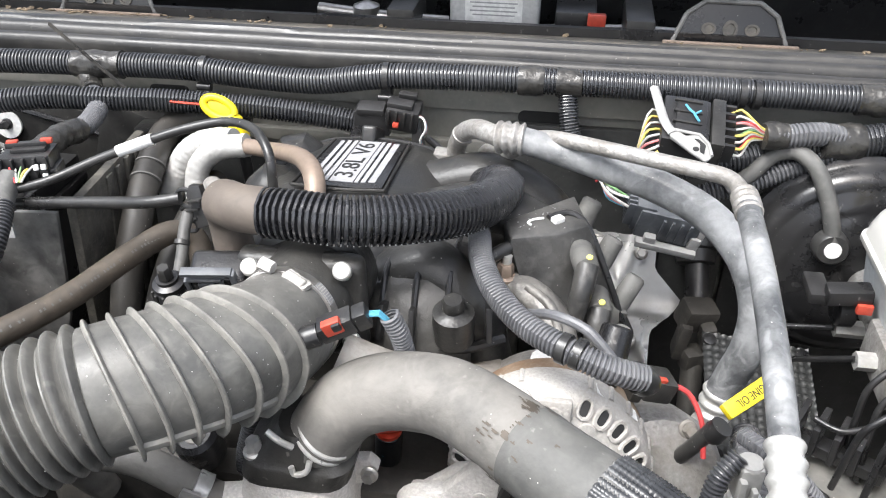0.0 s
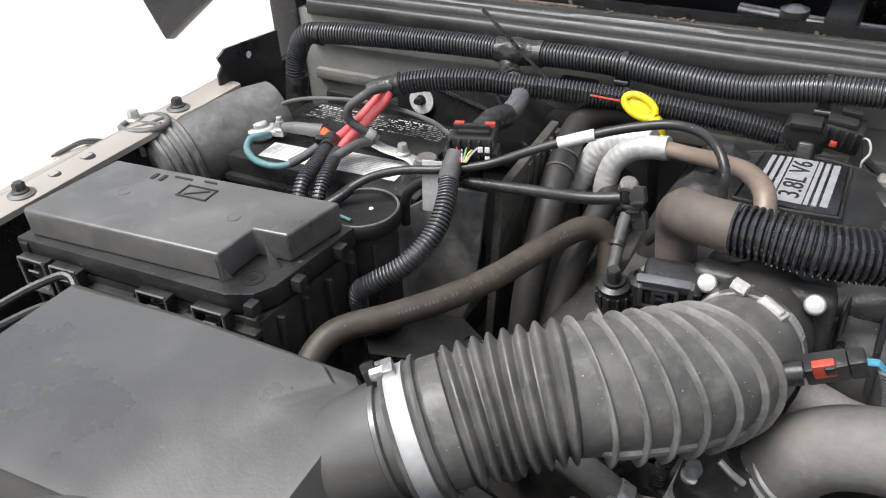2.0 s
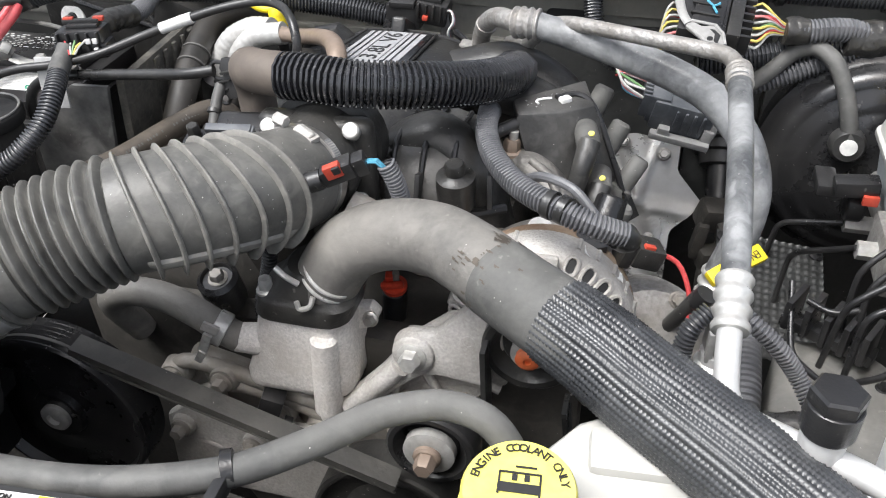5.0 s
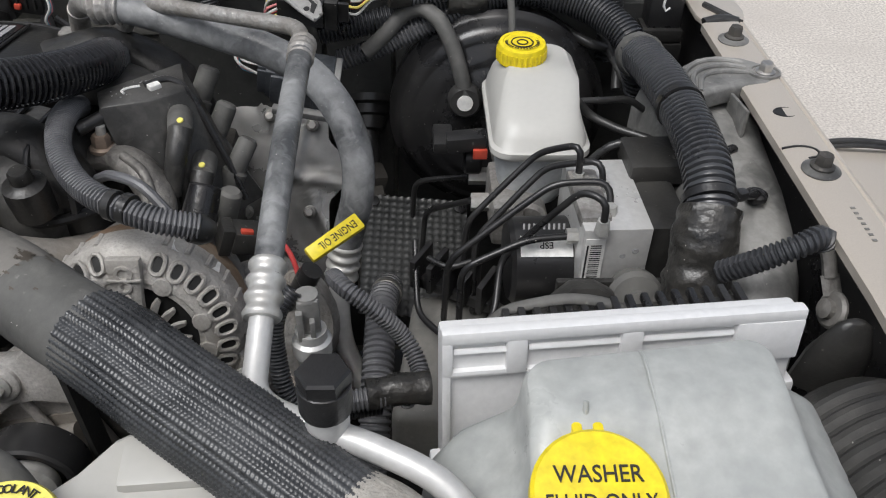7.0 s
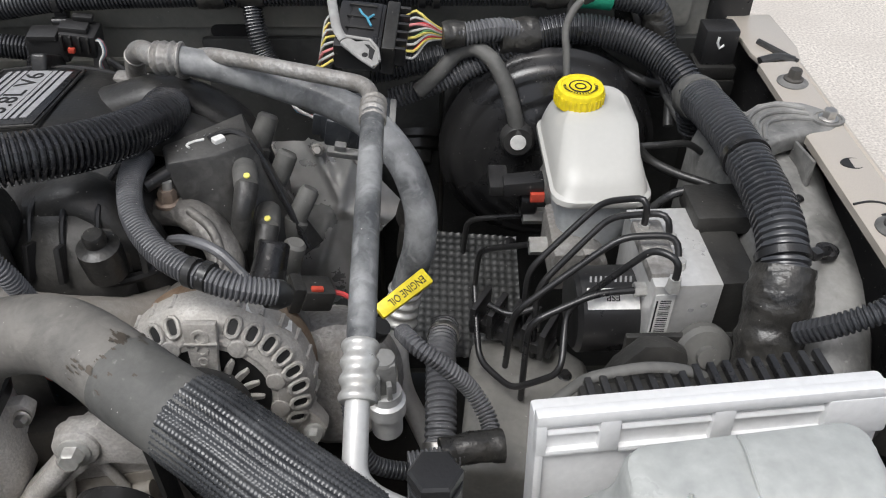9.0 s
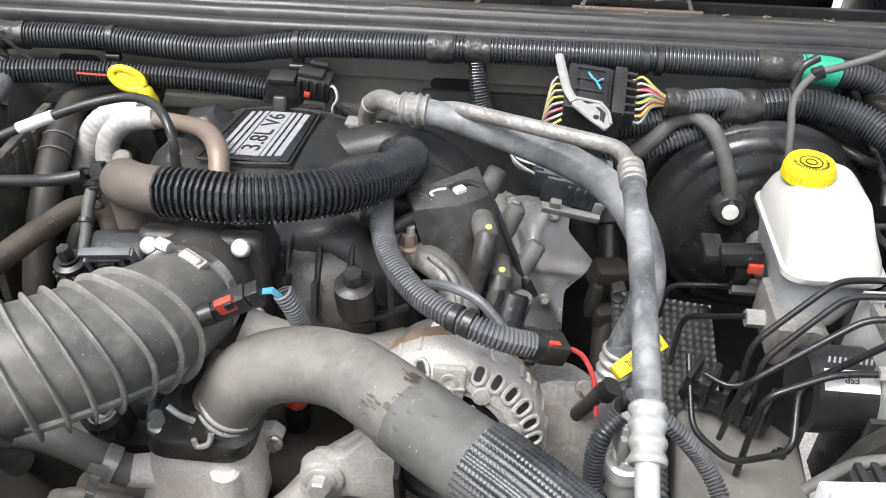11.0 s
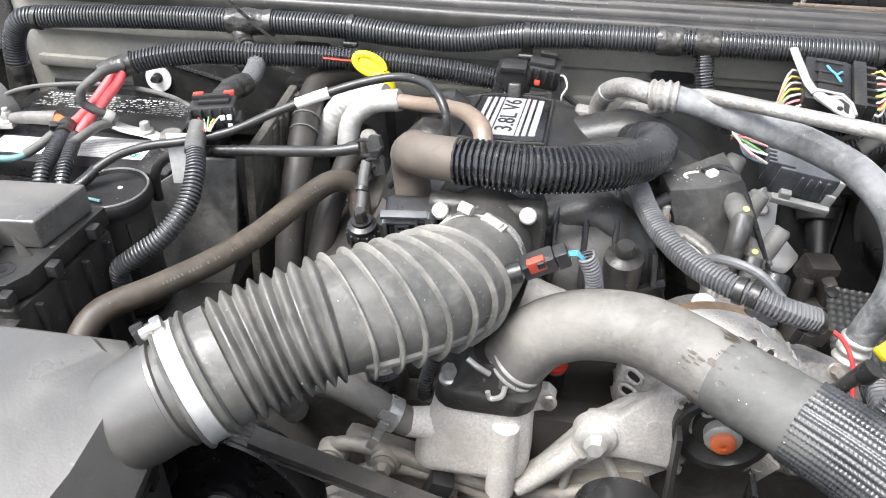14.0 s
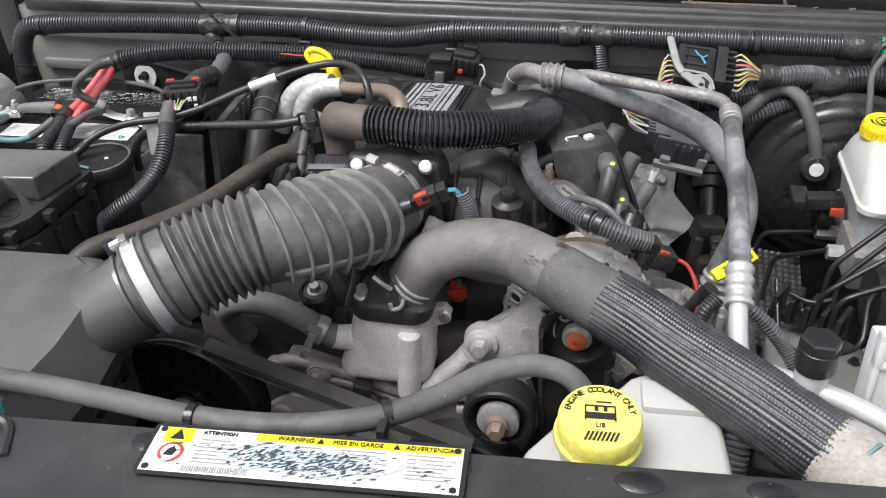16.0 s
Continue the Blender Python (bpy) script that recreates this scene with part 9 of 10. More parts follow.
def brakes():
    b = thing("brake_booster", (0.325, 0.8, 0.95), "large round glossy black brake booster", "brake booster")
    bm = bm_new()
    lathe(bm, (0.325, 0.86, 1.05), (0, -1, 0.05), [(0.112, 0), (0.118, 0.02), (0.118, 0.05), (0.122, 0.053), (0.122, 0.06), (0.117, 0.063), (0.114, 0.066), (0.111, 0.074), (0.107, 0.08), (0.1, 0.084), (0.097, 0.0838), (0.094, 0.0852), (0.084, 0.0915), (0.078, 0.094), (0.075, 0.0938), (0.071, 0.0955), (0.067, 0.098), (0.05, 0.103), (0, 0.103)], 64)
    part("shell", bm, "black_paint", b)
    bm = bm_new()
    lathe(bm, (0.285, 0.76, 1.095), (0, -1, 0.15), [(0.018, 0), (0.018, 0.012), (0.015, 0.016), (0.0085, 0.016)], 22)
    v = part("check_valve", bm, "rubber", b)
    bm = bm_new()
    lathe(bm, (0.285, 0.744, 1.0975), (0, -1, 0.15), [(0.0085, 0), (0.0085, 0.0012), (0, 0.0014)], 20)
    part("valve_face", bm, "white", v, "white round valve face")
    hose("vacuum_hose", [(0.286, 0.752, 1.1), (0.282, 0.757, 1.118), (0.272, 0.77, 1.148), (0.257, 0.784, 1.172), (0.24, 0.796, 1.179), (0.222, 0.8, 1.172), (0.2, 0.79, 1.152), (0.18, 0.785, 1.135)], 0.0085, "rubber_dusty", "dull rubber vacuum hose bent to the booster")
    m = thing("master_cylinder", (0.33, 0.65, 1.03), "aluminium brake master cylinder under the reservoir", "master cylinder")
    bm = bm_new()
    cyl(bm, (0.335, 0.76, 1.05), (0.335, 0.585, 1.06), 0.022, None, 24, 0.004)
    box(bm, (0.318, 0.62, 1.06), (0.03, 0.08, 0.045), bev=0.006)
    part("body", bm, "alu_dull", m)
    for p in ((0.3, 0.69, 1.042), (0.298, 0.62, 1.06)):
        bm = bm_new()
        cyl(bm, V(p) + V(0.02, 0, 0), V(p) - V(0.012, 0, 0), 0.009, None, 6)
        part("line_nut", bm, "zinc", m)
    bm = bm_new()
    box(bm, (0.283, 0.67, 1.098), (0.04, 0.02, 0.016), turn(0, -6, 0), 0.003)
    box(bm, (0.26, 0.69, 1.088), (0.02, 0.04, 0.012), bev=0.003)
    cyl(bm, (0.282, 0.69, 1.065), (0.3, 0.69, 1.065), 0.017, None, 20, 0.002)
    sw = part("pressure_sensor", bm, "plastic", m)
    bm = bm_new()
    box(bm, (0.296, 0.659, 1.09), (0.014, 0.006, 0.01), bev=0.001)
    part("lock", bm, "red", sw)
    r = thing("brake_fluid_reservoir", (0.345, 0.67, 1.07), "white plastic brake fluid reservoir with yellow cap", "fluid reservoir")
    bm = bm_new()
    rings = []
    for z, x0, x1, y0, y1, q in ((1.12, 0.303, 0.389, 0.6, 0.742, 0.016), (1.124, 0.3, 0.392, 0.597, 0.745, 0.018), (1.129, 0.3, 0.392, 0.597, 0.745, 0.02), (1.131, 0.303, 0.389, 0.6, 0.744, 0.02), (1.14, 0.305, 0.387, 0.604, 0.744, 0.02), (1.152, 0.309, 0.384, 0.622, 0.742, 0.02), (1.163, 0.316, 0.387, 0.655, 0.74, 0.02), (1.17, 0.322, 0.38, 0.672, 0.735, 0.018)):
        rings.append([V(x, y, z) for x, y in round_rect((x0 + x1) / 2, (y0 + y1) / 2, x1 - x0, y1 - y0, q, 6)])
    loft(bm, rings)
    part("upper_body", bm, "white_nylon", r)
    bm = bm_new()
    rings = []
    for z, x0, x1, y0, y1 in ((1.065, 0.316, 0.37, 0.61, 0.72), (1.085, 0.31, 0.38, 0.607, 0.73), (1.121, 0.306, 0.386, 0.604, 0.738)):
        rings.append([V(x, y, z) for x, y in round_rect((x0 + x1) / 2, (y0 + y1) / 2, x1 - x0, y1 - y0, 0.018, 6)])
    loft(bm, rings)
    part("lower_body", bm, "nylon_grey", r)
    bm = bm_new()
    lathe(bm, (0.335, 0.708, 1.165), (0, -0.05, 1), [(0.019, 0), (0.0225, 0.002), (0.0234, 0.003), (0.0234, 0.017), (0.022, 0.02), (0.0185, 0.0205), (0.018, 0.0195), (0, 0.0195)], 40)
    cap = part("cap", bm, "yellow", r)
    for k in range(30):
        a = 2 * math.pi * k / 30
        bm = bm_new()
        cyl(bm, V(0.335 + 0.0234 * math.cos(a), 0.708 + 0.0234 * math.sin(a), 1.168), V(0.335 + 0.0234 * math.cos(a), 0.707 + 0.0234 * math.sin(a), 1.18), 0.0011, None, 6)
        part("grip", bm, "yellow", cap)
    bm = bm_new()
    for rr, n in ((0.0105, 8), (0.005, 20)):
        tube(bm, [(0.335 + rr * math.cos(2 * math.pi * k / n), 0.7072 + rr * math.sin(2 * math.pi * k / n), 1.185) for k in range(n + 1)], 0.0007, 6, 0.002)
    part("symbol", bm, "ink", cap)
    cm = pose(0.335, 0.7072, 1.1848, -3)
    bm = bm_new()
    for k in range(34):
        a = 2 * math.pi * k / 34
        prism(bm, [(-0.0006, -0.0014), (0.0006, -0.0014), (0.0006, 0.0014), (-0.0006, 0.0014)], cm @ turn(0, 0, math.degrees(a)) @ Matrix.Translation((0, 0.0152, 0)), 0.0003)
    part("print", bm, "ink", cap, "ring of tiny dark print")


def brake_lines():
    g = "brake lines"
    lines = [
        [(0.288, 0.69, 1.042), (0.232, 0.712, 1.02), (0.229, 0.72, 0.963), (0.229, 0.68, 0.93)],
        [(0.286, 0.62, 1.062), (0.243, 0.672, 1.01), (0.238, 0.66, 0.95)],
        [(0.232, 0.585, 1.04), (0.234, 0.525, 1.003), (0.26, 0.486, 1.008), (0.297, 0.466, 1.052), (0.305, 0.512, 1.08), (0.361, 0.493, 1.165), (0.378, 0.479, 1.165), (0.378, 0.479, 1.14)],
        [(0.278, 0.56, 1.0), (0.278, 0.565, 1.078), (0.34, 0.585, 1.14), (0.37, 0.554, 1.168), (0.371, 0.554, 1.13)],
        [(0.286, 0.54, 0.99), (0.286, 0.552, 1.07), (0.346, 0.572, 1.134), (0.388, 0.548, 1.156), (0.39, 0.54, 1.13)],
        [(0.258, 0.52, 1.0), (0.26, 0.51, 1.08), (0.346, 0.53, 1.146), (0.392, 0.526, 1.15), (0.39, 0.506, 1.125)],
        [(0.27, 0.49, 0.99), (0.27, 0.488, 1.09), (0.325, 0.5, 1.111), (0.366, 0.503, 1.112)],
        [(0.244, 0.56, 1.04), (0.262, 0.545, 1.04), (0.285, 0.55, 1.045)],
    ]
    for pts in lines:
        hose("brake_line", bent(pts, 0.014), 0.003, "black_paint", "thin bent black steel brake line", "brake line", 10, g)
    c = thing("line_clip", (0.262, 0.57, 1.0), "black plastic comb clip holding brake lines", "clip")
    for k in range(5):
        bm = bm_new()
        box(bm, (0.238 + 0.015 * k, 0.574 - 0.009 * k, 1.02), (0.006, 0.036, 0.032), turn(0, 0, -30), 0.0015)
        part("tooth", bm, "plastic", c)
    bm = bm_new()
    box(bm, (0.268, 0.557, 1.004), (0.085, 0.018, 0.012), turn(0, 0, -30), 0.002)
    part("bar", bm, "plastic", c)


def abs_unit():
    a = thing("abs_module", (0.38, 0.53, 1.02), "aluminium valve block with black motor and labels", "brake module")
    rot = turn(0, 0, 2)
    bm = bm_new()
    box(bm, (0.392, 0.535, 1.095), (0.056, 0.1, 0.075), rot, 0.002)
    part("valve_block", bm, "alu_bright", a)
    bm = bm_new()
    box(bm, (0.376, 0.53, 1.131), (0.026, 0.07, 0.012), rot, 0.004)
    part("port_face", bm, "alu_dull", a)
    for p in ((0.371, 0.554, 1.128), (0.39, 0.54, 1.128), (0.39, 0.507, 1.128), (0.378, 0.48, 1.134)):
        bm = bm_new()
        cyl(bm, p, V(p) + V(0, 0, 0.012), 0.0065, 0.005, 6)
        part("line_nut", bm, "zinc", a)
    bm = bm_new()
    cyl(bm, (0.366, 0.503, 1.112), (0.356, 0.503, 1.112), 0.0065, None, 6)
    part("line_nut", bm, "zinc", a)
    bm = bm_new()
    cyl(bm, (0.368, 0.53, 1.065), (0.312, 0.528, 1.065), 0.038, None, 40, 0.004)
    part("motor", bm, "black_paint", a)
    m = plane_m((0.342, 0.507, 1.0975), (1, 0, 0), (0, 0.78, 0.62))
    bm = bm_new()
    prism(bm, [(-0.022, -0.009), (0.022, -0.009), (0.022, 0.009), (-0.022, 0.009)], m, 0.0006)
    lab = part("label", bm, "white", a)
    lettering("ESP", 0.008, m @ Matrix.Translation((0, 0.001, 0.0008)) @ turn(0, 0, 180), "ink", lab)
    bm = bm_new()
    for k in range(9):
        prism(bm, [(-0.02 + 0.0042 * k, 0.016), (-0.0182 + 0.0042 * k, 0.016), (-0.0182 + 0.0042 * k, 0.021), (-0.02 + 0.0042 * k, 0.021)], m @ Matrix.Translation((0, -0.0005, -0.004)) @ turn(25, 0, 0), 0.0004)
    part("bar_code", bm, "ink_grey", lab)
    m = plane_m((0.376, 0.484, 1.1), (1, 0.03, 0), (0, 0, 1))
    bm = bm_new()
    prism(bm, [(-0.008, -0.024), (0.008, -0.024), (0.008, 0.024), (-0.008, 0.024)], m, 0.0006)
    lab = part("label", bm, "white", a)
    bars([(0.001, -0.02 + 0.0022 * k, 0.009, 0.0012 if k % 3 else 0.0006) for k in range(18)] + [(-0.006, 0, 0.0015, 0.036)], m @ Matrix.Translation((0, 0, 0.0005)), "ink", lab)
    for x, z in ((0.4, 1.105), (0.41, 1.11)):
        bm = bm_new()
        lathe(bm, (x, 0.4855, z), (0, -1, 0), [(0.003, 0), (0.002, 0.0006), (0, 0.0002)], 12)
        part("dimple", bm, "ink_grey", a)
    bm = bm_new()
    box(bm, (0.437, 0.54, 1.09), (0.034, 0.1, 0.08), rot, 0.006)
    box(bm, (0.44, 0.58, 1.135), (0.05, 0.05, 0.02), rot, 0.004)
    cyl(bm, (0.42, 0.575, 1.125), (0.45, 0.575, 1.125), 0.006, None, 10)
    cyl(bm, (0.42, 0.5, 1.12), (0.455, 0.5, 1.12), 0.007, None, 10)
    part("control_box", bm, "plastic_dusty", a)
    b = thing("module_bracket", (0.37, 0.46, 1.02), "dark steel bracket with rubber mounted bolt", "bracket")
    bm = bm_new()
    box(bm, (0.395, 0.468, 1.07), (0.1, 0.006, 0.05), bev=0.002)
    prism(bm, [(-0.045, -0.03), (0.04, -0.03), (0.035, 0.02), (0.02, 0.028), (0.0, 0.028), (-0.02, 0.01)], plane_m((0.352, 0.45, 1.08), (1, 0, 0), (0, 0.3, 1)), 0.02, 0.006)
    part("plate", bm, "plastic_dusty", b)
    bm = bm_new()
    lathe(bm, (0.409, 0.464, 1.08), (0, -1, 0.45), [(0.0235, -0.004), (0.0235, 0.005), (0.02, 0.009), (0.014, 0.01), (0.009, 0.011), (0.009, 0.017), (0, 0.018)], 22)
    part("rubber_mount", bm, "rubber_dusty", b)


def fender_shell():
    s = thing("fender_liner", (0.5, 0.55, 1.05), "dusty black moulded plastic fender liner shell", "fender liner")
    bm = bm_new()
    rings = []
    for y, x0, x1, z in ((0.36, 0.468, 0.486, 1.06), (0.375, 0.462, 0.504, 1.09), (0.4, 0.458, 0.516, 1.118), (0.44, 0.456, 0.527, 1.138), (0.48, 0.456, 0.535, 1.147), (0.52, 0.456, 0.54, 1.152), (0.56, 0.456, 0.543, 1.154), (0.585, 0.456, 0.544, 1.158), (0.6, 0.456, 0.543, 1.165), (0.64, 0.452, 0.54, 1.168), (0.7, 0.446, 0.525, 1.16)):
        rings.append([V(x0, y, z - 0.16), V(x0 + 0.003, y, z - 0.04), V(x0 + 0.012, y, z - 0.01), V(x0 * 0.6 + x1 * 0.4, y, z + 0.001), V(x0 * 0.3 + x1 * 0.7, y, z), V(x1 - 0.008, y, z - 0.007), V(x1 - 0.001, y, z - 0.022), V(x1, y, z - 0.05), V(x1, y, z - 0.16)])
    loft(bm, rings)
    part("shell", bm, "liner_dusty", s, sharp=50)
    # swept arm that reaches the flange, stepped in three ridges
    arm = [(0.458, 0.606), (0.463, 0.632), (0.474, 0.652), (0.49, 0.666), (0.51, 0.672), (0.532, 0.668), (0.55, 0.656), (0.559, 0.643), (0.56, 0.632), (0.553, 0.623), (0.541, 0.618), (0.522, 0.616), (0.504, 0.612), (0.488, 0.604), (0.474, 0.594)]
    bm = bm_new()
    prism(bm, arm, pose(0, 0, 1.172), 0.018, 0.004, 3)
    tab = part("tab", bm, "liner_dusty", s)
    for k in range(3):
        d = 0.009 * k
        bm = bm_new()
        tube(bm, [(0.466 + 0.006 * k, 0.612 - 0.004 * k, 1.1895), (0.474 + d * 0.7, 0.64 - d * 0.6, 1.1905), (0.492 + d * 0.45, 0.657 - d * 1.1, 1.191), (0.512 + d * 0.2, 0.661 - d * 1.25, 1.191), (0.53, 0.655 - d * 1.0, 1.1905)], 0.0026, 8, 0.004)
        part("ridge", bm, "liner_dusty", tab)
    bm = bm_new()
    box(bm, (0.512, 0.598, 1.168), (0.003, 0.034, 0.03), turn(0, 0, 8), 0.001)
    part("web", bm, "liner_dusty", tab)
    bm = bm_new()
    lathe(bm, (0.544, 0.6365, 1.1895), (0, 0, 1), [(0.0145, 0), (0.0145, 0.0028), (0.012, 0.0034), (0.0115, 0.002), (0, 0.002)], 28, 0.85)
    part("bolt_collar", bm, "liner_dusty", tab)
    bolt("bolt", (0.544, 0.636, 1.191), (0, 0, 1), 0.0065, s, "steel", 0.0075)
    # cable tie mount and its strap
    bm = bm_new()
    box(bm, (0.479, 0.566, 1.16), (0.012, 0.01, 0.012), turn(0, 0, 30), 0.002)
    tube(bm, [(0.482, 0.563, 1.157), (0.495, 0.562, 1.157), (0.504, 0.566, 1.157)], 0.0042, 10, 0.003, flat=0.7)
    part("tie_mount", bm, "plastic", s)


def insulation():
    i = thing("toe_board_pad", (0.19, 0.66, 0.9), "dark dimpled heat insulation pad below the booster", "insulation pad")
    m = plane_m((0.232, 0.665, 0.955), (1, 0, -0.1), (0, 0.9, 0.22))
    bm = bm_new()
    n, q = 56, 72
    w, h = 0.115, 0.16
    vs = [[bm.verts.new(m @ V(-w / 2 + w * a / n, -h / 2 + h * b / q, 0.0024 * max(0.0, math.cos(math.pi * (a + b) / 4) * math.cos(math.pi * (a - b) / 4)))) for a in range(n + 1)] for b in range(q + 1)]
    for b in range(q):
        for a in range(n):
            bm.faces.new((vs[b][a], vs[b][a + 1], vs[b + 1][a + 1], vs[b + 1][a]))
    part("pad", bm, "insul", i, sharp=70)
    for dx, dy in ((-0.05, -0.07), (-0.05, 0.07), (0.05, -0.07), (0.05, 0.07)):
        bm = bm_new()
        lathe(bm, m @ V(dx, dy, 0.001), m.to_3x3() @ V(0, 0, 1), [(0.008, 0), (0.0075, 0.002), (0.004, 0.003), (0, 0.003)], 16)
        part("push_clip", bm, "plastic", i)
    c = thing("frame_cover", (0.27, 0.47, 0.9), "dusty grey plastic cover below the brake lines", "cover")
    bm = bm_new()
    prism(bm, [(-0.06, -0.07), (0.06, -0.08), (0.07, 0.05), (0.03, 0.09), (-0.04, 0.08)], pose(0.27, 0.49, 0.9), 0.085, 0.012, 3)
    part("lid", bm, "cover_grey", c)
    for dx, dy in ((-0.045, -0.055), (0.045, 0.03)):
        bolt("screw", (0.27 + dx, 0.49 + dy, 0.984), (0, 0, 1), 0.005, c, "plastic", 0.005)
    k = thing("steering_shaft", (0.175, 0.8, 0.95), "black steering shaft with rubber boot and sooty joint", "steering shaft")
    bm = bm_new()
    cyl(bm, (0.173, 0.86, 1.04), (0.178, 0.79, 0.965), 0.014, None, 16)
    part("shaft", bm, "black_paint", k)
    bm = bm_new()
    lathe(bm, (0.172, 0.858, 1.035), (0.05, -0.68, -0.72), [(0.042, 0), (0.04, 0.008), (0.032, 0.01), (0.03, 0.02), (0.024, 0.022), (0.022, 0.036), (0.017, 0.038)], 24)
    part("boot", bm, "rubber", k)
    for c, s, r in (((0.176, 0.782, 0.972), (0.04, 0.03, 0.034), (10, 10, 20)), ((0.19, 0.768, 0.948), (0.018, 0.03, 0.05), (0, -8, 10)), ((0.162, 0.77, 0.946), (0.014, 0.028, 0.05), (0, 8, 0)), ((0.178, 0.76, 0.925), (0.03, 0.026, 0.03), (0, 0, 20))):
        bm = bm_new()
        box(bm, c, s, turn(*r), 0.006)
        part("joint_fork", bm, "block", k)
    bolt("joint_bolt", (0.199, 0.76, 0.955), (1, -0.4, 0.3), 0.007, k, "steel", 0.009)
    bm = bm_new()
    cyl(bm, (0.178, 0.765, 0.93), (0.175, 0.7, 0.84), 0.013, None, 16)
    part("lower_shaft", bm, "block", k)
    # crinkled foil-faced shield on the firewall and toe board
    f = thing("heat_shield", (0.1, 0.855, 0.85), "crinkled shiny aluminium heat shield on the firewall", "heat shield")
    bm = bm_new()
    n, q = 36, 48
    rows = []
    for j in range(q + 1):
        z = 0.8 + 0.24 * j / q
        right = 0.128 + 0.034 * max(0, 1 - abs(z - 0.968) / 0.03)
        row = []
        for i in range(n + 1):
            x = -0.03 + (right + 0.03) * i / n
            fold = abs(noise.noise(V(x * 16, z * 22, 1.7))) + 0.5 * abs(noise.noise(V(x * 50 + z * 30, z * 30, 5.1)))
            y = 0.853 - 0.7 * (1.03 - z) - 0.005 * fold - 0.006 * math.exp(-((x - 0.075 - 0.4 * (z - 0.95)) / 0.005) ** 2) - 0.005 * math.exp(-((z - 0.962 + 0.1 * (x - 0.1)) / 0.004) ** 2) * max(0, min(1, (x - 0.06) / 0.02)) - 0.004 * math.exp(-((x - 0.1 + 0.6 * (z - 0.95)) / 0.004) ** 2)
            row.append(bm.verts.new((x, y, z)))
        rows.append(row)
    for j in range(q):
        for i in range(n):
            bm.faces.new((rows[j][i], rows[j][i + 1], rows[j + 1][i + 1], rows[j + 1][i]))
    ex = bmesh.ops.solidify(bm, geom=list(bm.faces), thickness=0.0015)
    part("sheet", bm, "tin", f, sharp=80)
    for x, z in ((0.0, 1.02), (0.06, 1.024), (0.11, 1.015), (0.105, 0.93), (0.03, 0.93)):
        bolt("fastener", (x, 0.846 - 0.7 * (1.03 - z), z), (0, -0.8, 0.55), 0.006, f, "steel", 0.008)
    x = thing("exhaust_shield", (0.11, 0.52, 0.98), "dull rounded metal exhaust shield", "heat shield")
    bm = bm_new()
    lathe(bm, (0.1, 0.52, 1.0), (0.2, -0.8, 0.5), [(0.06, 0), (0.06, 0.03), (0.052, 0.045), (0.02, 0.055), (0, 0.056)], 30)
    part("dome", bm, "alu_dull", x)
    for k in range(3):
        a = radians(60 + 110 * k)
        q = basis((0.2, -0.8, 0.5)).to_3x3() @ V(0.05 * math.cos(a), 0.05 * math.sin(a), 0.046)
        bolt("bolt", V(0.1, 0.52, 1.0) + q, (0.2, -0.8, 0.5), 0.006, x, "cast_dirty", 0.008)
    bm = bm_new()
    conduit(bm, [(0.205, 0.6, 0.97), (0.2, 0.55, 0.985), (0.198, 0.48, 0.975), (0.195, 0.43, 0.945), (0.19, 0.4, 0.9)], 0.0145, 0.0085, 20, 0.002)
    lh = solo("lower_coolant_hose", bm, "conduit_dusty", "black ribbed hose dropping beside the frame", "hose")
    for q, ax in (((0.2035, 0.585, 0.9745), (-0.1, -1, 0.35)), ((0.1965, 0.46, 0.966), (-0.05, -0.85, -0.5))):
        bm = bm_new()
        lathe(bm, q, ax, [(0.0148, 0), (0.016, 0.0005), (0.016, 0.0075), (0.0148, 0.008)], 24)
        part("hose_clamp", bm, "steel", lh)
    h = thing("frame_harness", (0.2, 0.45, 1.05), "thin dusty corrugated loom crossing to the module", "wiring harness")
    for pts, r in (([(0.165, 0.485, 1.085), (0.178, 0.46, 1.093), (0.2, 0.45, 1.08), (0.222, 0.445, 1.055), (0.235, 0.425, 1.04), (0.235, 0.4, 1.035)], 0.0075), ([(0.17, 0.385, 1.045), (0.2, 0.39, 1.045), (0.235, 0.397, 1.045)], 0.009)):
        bm = bm_new()
        conduit(bm, pts, r, 0.0048)
        part("conduit", bm, "conduit_dusty", h)
    wrap([(0.195, 0.392, 1.047), (0.22, 0.397, 1.047), (0.243, 0.4, 1.045)], 0.0125, h)


